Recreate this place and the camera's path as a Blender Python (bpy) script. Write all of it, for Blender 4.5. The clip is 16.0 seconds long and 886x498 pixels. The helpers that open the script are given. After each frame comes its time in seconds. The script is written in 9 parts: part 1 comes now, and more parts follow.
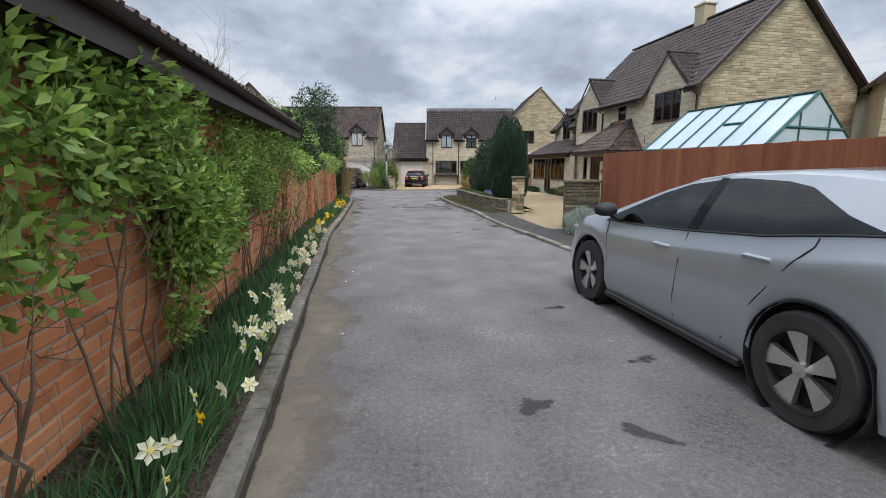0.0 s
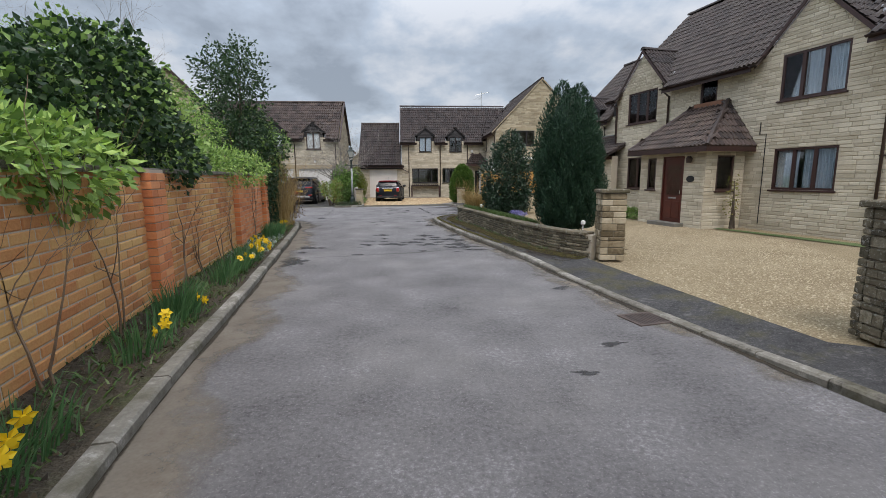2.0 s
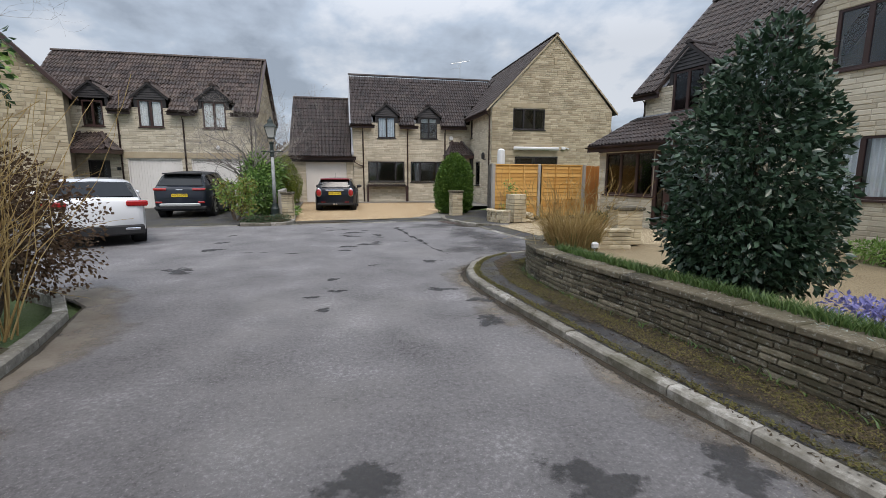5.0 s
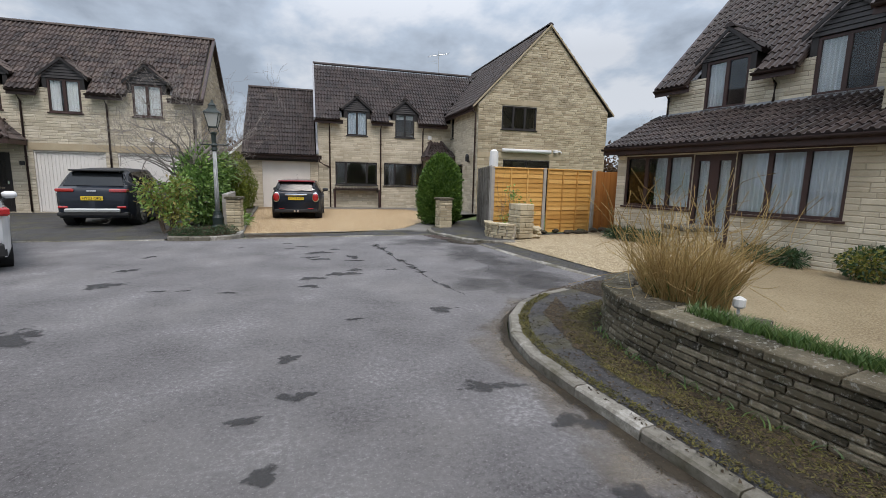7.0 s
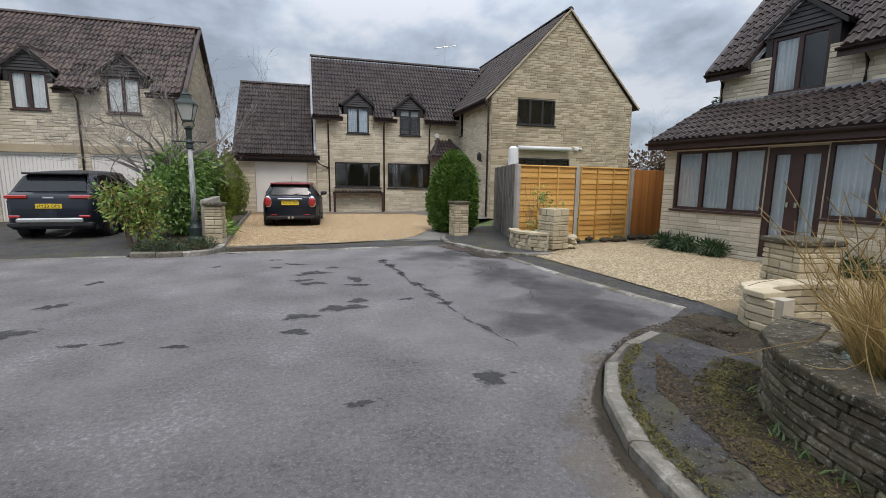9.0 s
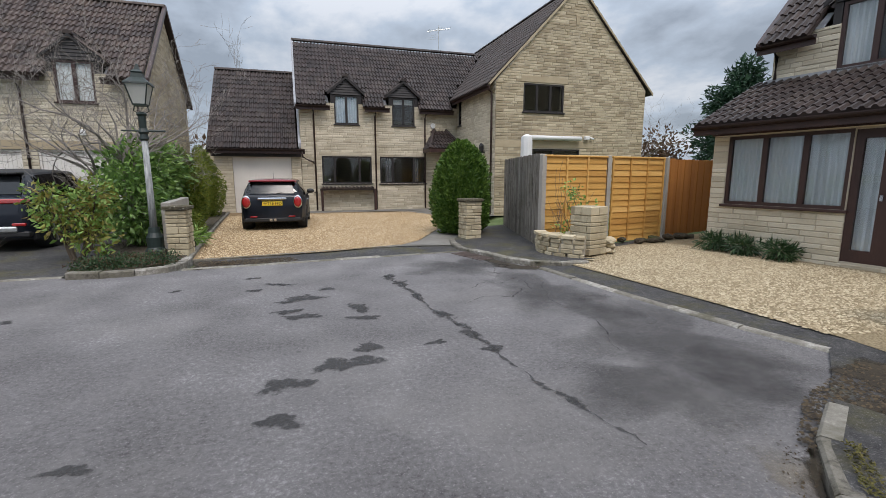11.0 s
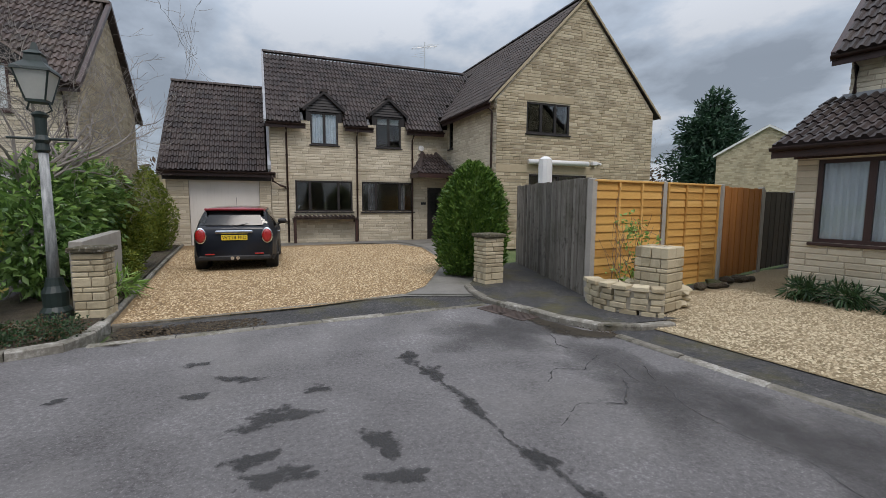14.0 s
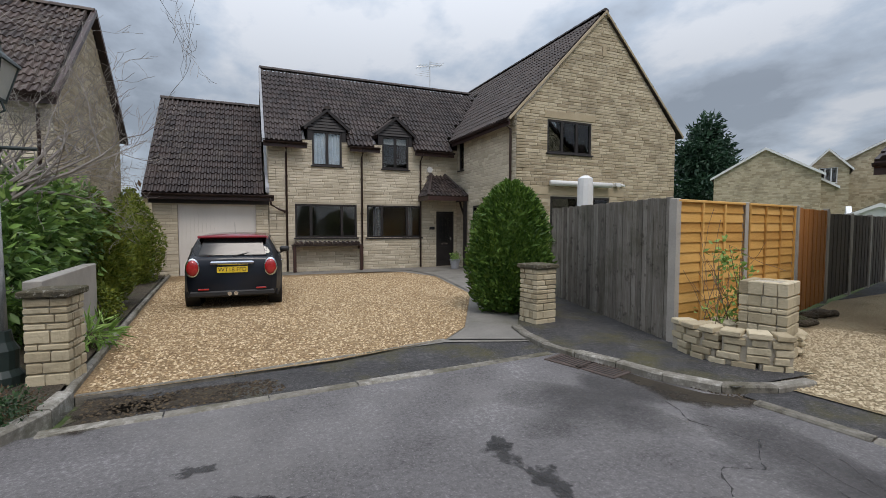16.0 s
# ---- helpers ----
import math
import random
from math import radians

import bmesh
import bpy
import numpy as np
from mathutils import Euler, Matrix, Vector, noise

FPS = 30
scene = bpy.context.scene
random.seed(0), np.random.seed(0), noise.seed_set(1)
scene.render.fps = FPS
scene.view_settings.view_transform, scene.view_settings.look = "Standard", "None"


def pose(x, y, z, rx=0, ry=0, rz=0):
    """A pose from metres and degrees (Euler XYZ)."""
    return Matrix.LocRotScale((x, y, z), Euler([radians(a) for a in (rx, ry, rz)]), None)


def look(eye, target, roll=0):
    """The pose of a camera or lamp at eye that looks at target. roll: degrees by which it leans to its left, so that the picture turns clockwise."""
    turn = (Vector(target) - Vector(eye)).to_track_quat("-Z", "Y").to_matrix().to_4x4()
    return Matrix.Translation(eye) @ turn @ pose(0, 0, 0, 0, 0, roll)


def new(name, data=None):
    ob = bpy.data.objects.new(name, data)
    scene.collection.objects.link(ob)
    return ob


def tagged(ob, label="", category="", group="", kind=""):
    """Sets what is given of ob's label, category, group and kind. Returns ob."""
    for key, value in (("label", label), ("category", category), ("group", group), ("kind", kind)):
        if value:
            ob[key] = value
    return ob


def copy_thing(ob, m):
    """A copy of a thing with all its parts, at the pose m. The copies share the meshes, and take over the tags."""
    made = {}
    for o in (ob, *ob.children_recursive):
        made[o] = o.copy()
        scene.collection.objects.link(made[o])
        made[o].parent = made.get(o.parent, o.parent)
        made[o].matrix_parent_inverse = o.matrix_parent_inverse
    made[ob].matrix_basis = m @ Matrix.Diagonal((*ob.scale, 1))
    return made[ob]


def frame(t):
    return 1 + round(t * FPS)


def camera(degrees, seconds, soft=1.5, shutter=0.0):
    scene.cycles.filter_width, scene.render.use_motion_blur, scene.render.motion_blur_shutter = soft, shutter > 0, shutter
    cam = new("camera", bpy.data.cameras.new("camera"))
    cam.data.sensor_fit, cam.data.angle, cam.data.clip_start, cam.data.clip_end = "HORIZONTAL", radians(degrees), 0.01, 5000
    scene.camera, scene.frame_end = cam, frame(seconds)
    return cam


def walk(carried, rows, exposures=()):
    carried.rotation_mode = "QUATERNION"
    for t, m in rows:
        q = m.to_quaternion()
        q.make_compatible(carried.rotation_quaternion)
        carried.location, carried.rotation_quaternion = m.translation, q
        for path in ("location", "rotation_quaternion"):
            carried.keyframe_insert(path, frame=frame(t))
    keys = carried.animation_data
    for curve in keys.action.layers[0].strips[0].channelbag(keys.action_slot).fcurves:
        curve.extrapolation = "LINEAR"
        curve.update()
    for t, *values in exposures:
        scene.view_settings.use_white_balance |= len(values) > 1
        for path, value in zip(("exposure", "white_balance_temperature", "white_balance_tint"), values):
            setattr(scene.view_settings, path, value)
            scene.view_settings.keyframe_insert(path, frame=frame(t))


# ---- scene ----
cam = camera(89.1, 16.0, soft=0.85)
METRES, EYE, TILT, LEAN, TURN = 20.8, 1.1815, 0.0, 0.0, 0.0
ROWS = [
    (0.0, 0.0, 0.0, 0.0, 0.01, -10.25, -0.03),
    (0.5, -0.005, 0.0699, -0.0011, -2.8, -9.58, 0.03),
    (1.0, -0.0126, 0.1389, -0.0013, -3.99, -8.25, -0.01),
    (1.5, -0.0243, 0.2092, -0.0029, -4.21, -8.13, 0.09),
    (2.0, -0.0347, 0.2797, -0.0028, -4.28, -9.03, 0.34),
    (2.5, -0.0377, 0.3493, -0.0027, -5.32, -9.52, 0.31),
    (3.0, -0.0405, 0.419, -0.0036, -6.43, -8.91, 0.11),
    (3.5, -0.048, 0.4825, -0.0037, -7.07, -9.38, -0.41),
    (4.0, -0.0582, 0.5423, -0.0038, -7.95, -9.45, -0.11),
    (6.5, -0.0634, 0.7185, -0.0043, -16.09, -8.9, -1.2),
    (7.0, -0.0639, 0.7352, -0.0043, -16.06, -8.78, -1.28),
    (7.5, -0.0633, 0.7514, -0.0047, -16.03, -8.54, -1.26),
    (8.0, -0.0625, 0.7679, -0.0049, -15.91, -8.54, -1.23),
    (8.5, -0.0604, 0.7839, -0.0047, -15.86, -8.53, -0.81),
    (9.0, -0.0587, 0.7998, -0.0047, -15.95, -8.64, -0.76),
    (11.5, -0.0602, 0.8736, -0.0045, -19.39, -9.65, 0.87),
    (12.0, -0.0639, 0.8858, -0.0041, -21.86, -9.67, 1.29),
    (12.5, -0.0635, 0.9004, -0.0047, -22.2, -9.93, 0.27),
    (13.0, -0.0627, 0.9151, -0.0049, -22.03, -10.01, -0.33),
    (13.5, -0.0617, 0.9292, -0.0044, -21.71, -9.6, -0.3),
    (14.0, -0.0614, 0.9423, -0.0034, -21.57, -6.01, -0.33),
    (14.5, -0.0638, 0.9551, -0.0031, -21.7, -4.2, -0.34),
    (15.0, -0.0648, 0.9684, -0.0035, -22.31, -3.55, -0.32),
    (15.5, -0.0673, 0.9817, -0.0037, -22.81, -3.15, -0.26),
    (16.0, -0.0714, 0.9938, -0.0029, -23.08, -2.96, -0.06),
]
EXPOSURES = [(t, stops, 6640, 14) for t, stops in ((0, .18), (1, .14), (2.5, -.02), (4, .06), (7, .04), (12.5, .04), (13.5, .10), (14, -.22), (15, -.22), (16, -.20))]
walk(cam, [(t, pose(0, 0, EYE, TILT, LEAN, TURN) @ pose(METRES * x, METRES * y, METRES * z, 90 + pitch, roll, yaw)) for t, x, y, z, yaw, pitch, roll in ROWS], EXPOSURES)

# ---- world, sun, exposure ----
SUN_EL, SUN_ROT = radians(48), radians(150)
world = bpy.data.worlds.new("sky")
scene.world = world
world.use_nodes = True
wn = world.node_tree.nodes
wl = world.node_tree.links
wbg = wn["Background"]
sky = wn.new("ShaderNodeTexSky")
sky.sky_type, sky.sun_disc = "NISHITA", False
sky.sun_elevation, sky.sun_rotation, sky.dust_density = SUN_EL, SUN_ROT, 2.0
sky_gain = wn.new("ShaderNodeVectorMath")
sky_gain.operation = "SCALE"
sky_gain.inputs["Scale"].default_value = 0.10
wl.new(sky.outputs[0], sky_gain.inputs[0])
wtc = wn.new("ShaderNodeTexCoord")
# overcast: a layered cloud deck, seen as a flat layer overhead
sep = wn.new("ShaderNodeSeparateXYZ")
wl.new(wtc.outputs["Generated"], sep.inputs[0])
zc = wn.new("ShaderNodeMath")
zc.operation = "MAXIMUM"
zc.inputs[1].default_value = 0.0
wl.new(sep.outputs["Z"], zc.inputs[0])
za = wn.new("ShaderNodeMath")
za.operation = "ADD"
za.inputs[1].default_value = 0.26
wl.new(zc.outputs[0], za.inputs[0])
deck = wn.new("ShaderNodeVectorMath")
deck.operation = "DIVIDE"
comb = wn.new("ShaderNodeCombineXYZ")
for i in range(3):
    wl.new(za.outputs[0], comb.inputs[i])
wl.new(wtc.outputs["Generated"], deck.inputs[0])
wl.new(comb.outputs[0], deck.inputs[1])
shift = wn.new("ShaderNodeMapping")
shift.inputs["Location"].default_value = (3.1, 1.7, 0.0)
shift.inputs["Scale"].default_value = (1.0, 0.8, 0.25)
wl.new(deck.outputs[0], shift.inputs[0])
cn = wn.new("ShaderNodeTexNoise")
cn.inputs["Scale"].default_value, cn.inputs["Detail"].default_value, cn.inputs["Roughness"].default_value = 2.0, 9.0, 0.55
cn.inputs["Distortion"].default_value = 0.0
wl.new(shift.outputs[0], cn.inputs["Vector"])
cr = wn.new("ShaderNodeValToRGB")
cr.color_ramp.elements[0].position, cr.color_ramp.elements[0].color = 0.40, (0.79, 0.865, 0.935, 1)
cr.color_ramp.elements[1].position, cr.color_ramp.elements[1].color = 0.61, (0.375, 0.45, 0.535, 1)
e = cr.color_ramp.elements.new(0.49)
e.color = (0.545, 0.655, 0.775, 1)
e = cr.color_ramp.elements.new(0.55)
e.color = (0.47, 0.56, 0.66, 1)
wl.new(cn.outputs["Fac"], cr.inputs[0])
wmix = wn.new("ShaderNodeMix")
wmix.data_type = "RGBA"
wmix.inputs[0].default_value = 0.85
wl.new(sky_gain.outputs[0], wmix.inputs[6])
wl.new(cr.outputs[0], wmix.inputs[7])
# an overcast sky is brightest overhead
zen = wn.new("ShaderNodeMapRange")
zen.inputs["From Min"].default_value, zen.inputs["From Max"].default_value = 0.25, 1.0
zen.inputs["To Min"].default_value, zen.inputs["To Max"].default_value = 1.0, 3.1
wl.new(sep.outputs["Z"], zen.inputs["Value"])
lift = wn.new("ShaderNodeVectorMath")
lift.operation = "SCALE"
wl.new(wmix.outputs[2], lift.inputs[0])
wl.new(zen.outputs[0], lift.inputs["Scale"])
wl.new(lift.outputs[0], wbg.inputs["Color"])
wbg.inputs["Strength"].default_value = 0.86

sun_data = bpy.data.lights.new("sun", "SUN")
sun_data.energy, sun_data.angle, sun_data.color = 1.7, radians(20), (1.0, 0.95, 0.88)
sun = new("sun", sun_data)
sun.matrix_world = look((0, -20, 42), (0, 6, 0))


# ---- mesh building ----
class MB:
    """Collects vertices and faces of one mesh."""

    def __init__(self):
        self.v, self.f = [], []

    def add(self, verts, faces, m=None):
        n = len(self.v)
        if m is not None:
            verts = [m @ Vector(p) for p in verts]
        self.v.extend([tuple(p) for p in verts])
        self.f.extend([tuple(i + n for i in f) for f in faces])
        return self

    def box(self, x0, y0, z0, x1, y1, z1, m=None):
        v = [(x0, y0, z0), (x1, y0, z0), (x1, y1, z0), (x0, y1, z0), (x0, y0, z1), (x1, y0, z1), (x1, y1, z1), (x0, y1, z1)]
        return self.add(v, BOXF, m)

    def bevel_box(self, x0, y0, z0, x1, y1, z1, b=0.01, m=None):
        v = []
        for z, k in ((z0, b), (z0 + b, 0), (z1 - b, 0), (z1, b)):
            v += [(x0 + k, y0 + k, z), (x1 - k, y0 + k, z), (x1 - k, y1 - k, z), (x0 + k, y1 - k, z)]
        f = [(3, 2, 1, 0), (12, 13, 14, 15)]
        for r in range(3):
            for i in range(4):
                j = (i + 1) % 4
                f.append((r * 4 + i, r * 4 + j, r * 4 + 4 + j, r * 4 + 4 + i))
        return self.add(v, f, m)

    def tube(self, pts, radii, n=8, cap=True):
        pts = [Vector(p) for p in pts]
        base = len(self.v)
        for i, p in enumerate(pts):
            d = (pts[min(i + 1, len(pts) - 1)] - pts[max(i - 1, 0)]).normalized()
            a = d.orthogonal().normalized() if abs(d.z) < 0.99 else Vector((1, 0, 0))
            b = d.cross(a)
            r = radii[i] if isinstance(radii, (list, tuple)) else radii
            for k in range(n):
                t = 2 * math.pi * k / n
                self.v.append(tuple(p + a * (r * math.cos(t)) + b * (r * math.sin(t))))
        for i in range(len(pts) - 1):
            for k in range(n):
                j = (k + 1) % n
                self.f.append((base + i * n + k, base + i * n + j, base + (i + 1) * n + j, base + (i + 1) * n + k))
        if cap:
            self.f.append(tuple(base + k for k in range(n - 1, -1, -1)))
            self.f.append(tuple(base + (len(pts) - 1) * n + k for k in range(n)))
        return self

    def lathe(self, profile, n=16, m=None, cap=True):
        """profile: (radius, z) from below to above."""
        v = [(r * math.cos(2 * math.pi * k / n), r * math.sin(2 * math.pi * k / n), z) for r, z in profile for k in range(n)]
        f = [(i * n + k, i * n + (k + 1) % n, (i + 1) * n + (k + 1) % n, (i + 1) * n + k) for i in range(len(profile) - 1) for k in range(n)]
        f += [tuple(range(n - 1, -1, -1)), tuple((len(profile) - 1) * n + k for k in range(n))] if cap else []
        return self.add(v, f, m)

    def mesh(self, name):
        me = bpy.data.meshes.new(name)
        me.from_pydata(self.v, [], self.f)
        me.update()
        return me


BOXF = [(3, 2, 1, 0), (4, 5, 6, 7), (0, 1, 5, 4), (1, 2, 6, 5), (2, 3, 7, 6), (3, 0, 4, 7)]
I4 = Matrix.Identity(4)


def part(name, mb, material, parent=None, label="", m=None, smooth=False, kind=""):
    """Links a mesh as one object under a thing or a part."""
    me = mb.mesh(name) if isinstance(mb, MB) else mb
    if material is not None and not me.materials:
        me.materials.append(material)
    if smooth:
        me.polygons.foreach_set("use_smooth", [True] * len(me.polygons))
    ob = new(name, me)
    if parent is not None:
        ob.parent = parent
    if m is not None:
        ob.matrix_local = m
    return tagged(ob, label=label, kind=kind)


def thing(name, m, label, category, group="", kind=""):
    ob = new(name)
    ob.empty_display_size = 0.2
    ob.matrix_world = m
    return tagged(ob, label=label, category=category, group=group, kind=kind)


def array_mesh(name, verts, faces):
    """A mesh from numpy arrays: N x 3 and M x k."""
    me = bpy.data.meshes.new(name)
    k = faces.shape[1]
    me.vertices.add(len(verts))
    me.vertices.foreach_set("co", verts.astype(np.float32).ravel())
    me.loops.add(faces.size)
    me.loops.foreach_set("vertex_index", faces.astype(np.int32).ravel())
    me.polygons.add(len(faces))
    me.polygons.foreach_set("loop_start", np.arange(0, faces.size, k, dtype=np.int32))
    me.polygons.foreach_set("loop_total", np.full(len(faces), k, dtype=np.int32))
    me.update(calc_edges=True)
    me.validate()
    return me


def resample(poly, step):
    """Points at even steps along a line of (x, y)."""
    p = np.array(poly, float)
    d = np.r_[0, np.cumsum(np.linalg.norm(np.diff(p, axis=0), axis=1))]
    n = max(2, int(round(d[-1] / step)) + 1)
    s = np.linspace(0, d[-1], n)
    return np.c_[np.interp(s, d, p[:, 0]), np.interp(s, d, p[:, 1])]


def smooth_line(poly, rounds=2):
    p = [tuple(q) for q in poly]
    for _ in range(rounds):
        q = [p[0]]
        for a, b in zip(p[:-1], p[1:]):
            q += [(a[0] * .75 + b[0] * .25, a[1] * .75 + b[1] * .25), (a[0] * .25 + b[0] * .75, a[1] * .25 + b[1] * .75)]
        p = q + [p[-1]]
    return p


# ---- materials ----
SCALE = 0.70748  # plan units to metres


def surface(name, colors, rough=0.8, scale=4.0, fine=40.0, bump=0.3, dist=0.01, metal=0.0, piece=0.0, spec=0.5, stain=None, stretch=None, coat=0.0, trans=0.0, fine_amt=0.35, speck=None, grain=None):
    """A two-scale procedural surface. colors: dark to light; piece: how much single pieces differ; stain: (colour, scale, amount)."""
    scale, fine = scale / SCALE, fine / SCALE
    mt = bpy.data.materials.new(name)
    mt.use_nodes = True
    n, l = mt.node_tree.nodes, mt.node_tree.links
    b = n["Principled BSDF"]
    geo = n.new("ShaderNodeNewGeometry")
    src = geo.outputs["Position"]
    if stretch:
        mp = n.new("ShaderNodeMapping")
        mp.inputs["Scale"].default_value = stretch
        l.new(src, mp.inputs[0])
        src = mp.outputs[0]
    big = n.new("ShaderNodeTexNoise")
    big.inputs["Scale"].default_value, big.inputs["Detail"].default_value = scale, 4.0
    l.new(src, big.inputs["Vector"])
    sm = n.new("ShaderNodeTexNoise")
    sm.inputs["Scale"].default_value, sm.inputs["Detail"].default_value = fine, 5.0
    l.new(src, sm.inputs["Vector"])
    if grain:
        sm.inputs["Detail"].default_value, sm.inputs["Roughness"].default_value = 9.0, grain[0]
    mixv = n.new("ShaderNodeMix")
    mixv.inputs[0].default_value = fine_amt
    l.new(big.outputs["Fac"], mixv.inputs[2])
    l.new(sm.outputs["Fac"], mixv.inputs[3])
    fac = mixv.outputs[0]
    if piece:
        oi = n.new("ShaderNodeObjectInfo")
        s1 = n.new("ShaderNodeMath")
        s1.operation = "ADD"
        l.new(oi.outputs["Random"], s1.inputs[0])
        l.new(geo.outputs["Random Per Island"], s1.inputs[1])
        s2 = n.new("ShaderNodeMath")
        s2.operation = "FRACT"
        l.new(s1.outputs[0], s2.inputs[0])
        s3 = n.new("ShaderNodeMix")
        s3.inputs[0].default_value = piece
        l.new(fac, s3.inputs[2])
        l.new(s2.outputs[0], s3.inputs[3])
        fac = s3.outputs[0]
    ramp = n.new("ShaderNodeValToRGB")
    el = ramp.color_ramp.elements
    lo, hi = (0.12, 0.88) if piece > 0.4 else (0.3, 0.7)
    if grain:
        lo, hi = grain[1:]
    el[0].position, el[0].color = lo, (*colors[0], 1)
    el[1].position, el[1].color = hi, (*colors[-1], 1)
    for i, c in enumerate(colors[1:-1], 1):
        q = el.new(lo + (hi - lo) * i / (len(colors) - 1))
        q.color = (*c, 1)
    l.new(fac, ramp.inputs[0])
    col = ramp.outputs[0]
    if stain:
        sc, ss, sa = stain
        sn = n.new("ShaderNodeTexNoise")
        sn.inputs["Scale"].default_value, sn.inputs["Detail"].default_value, sn.inputs["Roughness"].default_value = ss, 6.0, 0.65
        l.new(geo.outputs["Position"], sn.inputs["Vector"])
        sr = n.new("ShaderNodeMapRange")
        sr.inputs["From Min"].default_value, sr.inputs["From Max"].default_value, sr.inputs["To Max"].default_value = 0.5, 0.68, sa
        l.new(sn.outputs["Fac"], sr.inputs["Value"])
        mx = n.new("ShaderNodeMix")
        mx.data_type = "RGBA"
        l.new(sr.outputs[0], mx.inputs[0])
        l.new(col, mx.inputs[6])
        mx.inputs[7].default_value = (*sc, 1)
        col = mx.outputs[2]
    if speck:
        kc, ks, ka = speck
        kn = n.new("ShaderNodeTexNoise")
        kn.inputs["Scale"].default_value, kn.inputs["Detail"].default_value, kn.inputs["Roughness"].default_value = ks / SCALE, 3.0, 0.7
        l.new(geo.outputs["Position"], kn.inputs["Vector"])
        kr_ = n.new("ShaderNodeMapRange")
        kr_.inputs["From Min"].default_value, kr_.inputs["From Max"].default_value, kr_.inputs["To Max"].default_value = 0.57, 0.66, ka
        l.new(kn.outputs["Fac"], kr_.inputs["Value"])
        kx = n.new("ShaderNodeMix")
        kx.data_type = "RGBA"
        l.new(kr_.outputs[0], kx.inputs[0])
        l.new(col, kx.inputs[6])
        kx.inputs[7].default_value = (*kc, 1)
        col = kx.outputs[2]
    l.new(col, b.inputs["Base Color"])
    b.inputs["Roughness"].default_value, b.inputs["Metallic"].default_value = rough, metal
    b.inputs["Specular IOR Level"].default_value = spec
    if coat:
        b.inputs["Coat Weight"].default_value, b.inputs["Coat Roughness"].default_value = coat, 0.04
    if bump:
        bp = n.new("ShaderNodeBump")
        bp.inputs["Strength"].default_value, bp.inputs["Distance"].default_value = bump, dist
        l.new(sm.outputs["Fac"], bp.inputs["Height"])
        l.new(bp.outputs[0], b.inputs["Normal"])
    if trans:
        tr = n.new("ShaderNodeBsdfTranslucent")
        l.new(col, tr.inputs["Color"])
        ms = n.new("ShaderNodeMixShader")
        ms.inputs[0].default_value = trans
        l.new(b.outputs[0], ms.inputs[1])
        l.new(tr.outputs[0], ms.inputs[2])
        l.new(ms.outputs[0], n["Material Output"].inputs["Surface"])
    return mt


def glass(name, tint, ior=1.5, rough=0.0):
    mt = bpy.data.materials.new(name)
    mt.use_nodes = True
    n, l = mt.node_tree.nodes, mt.node_tree.links
    n.remove(n["Principled BSDF"])
    t = n.new("ShaderNodeBsdfTransparent")
    t.inputs[0].default_value = (*tint, 1)
    g = n.new("ShaderNodeBsdfGlossy")
    g.inputs["Roughness"].default_value = rough
    fr = n.new("ShaderNodeFresnel")
    fr.inputs["IOR"].default_value = ior
    mx = n.new("ShaderNodeMixShader")
    l.new(fr.outputs[0], mx.inputs[0])
    l.new(t.outputs[0], mx.inputs[1])
    l.new(g.outputs[0], mx.inputs[2])
    l.new(mx.outputs[0], n["Material Output"].inputs["Surface"])
    return mt


ASPHALT = surface("asphalt", [(0.028, 0.026, 0.027), (0.122, 0.115, 0.116), (0.185, 0.176, 0.177), (0.40, 0.385, 0.385)], 0.92, 1.3, 24, 0.8, 0.02, fine_amt=0.7, grain=(0.84, 0.33, 0.67), stain=((0.255, 0.242, 0.232), 0.8, 0.45), speck=((0.36, 0.345, 0.335), 55, 0.55))
PAVE = surface("pavement_asphalt", [(0.006, 0.0058, 0.006), (0.030, 0.0285, 0.029), (0.048, 0.046, 0.046), (0.13, 0.125, 0.12)], 0.9, 2.2, 13, 0.5, 0.012, speck=((0.18, 0.17, 0.16), 60, 0.6), fine_amt=0.75, grain=(0.84, 0.36, 0.64), stain=((0.070, 0.062, 0.016), 1.9, 0.8))
GRIT = surface("road_grit", [(0.07, 0.06, 0.05), (0.30, 0.28, 0.25)], 0.95, 20, 60, 0.2, 0.004, piece=0.6)


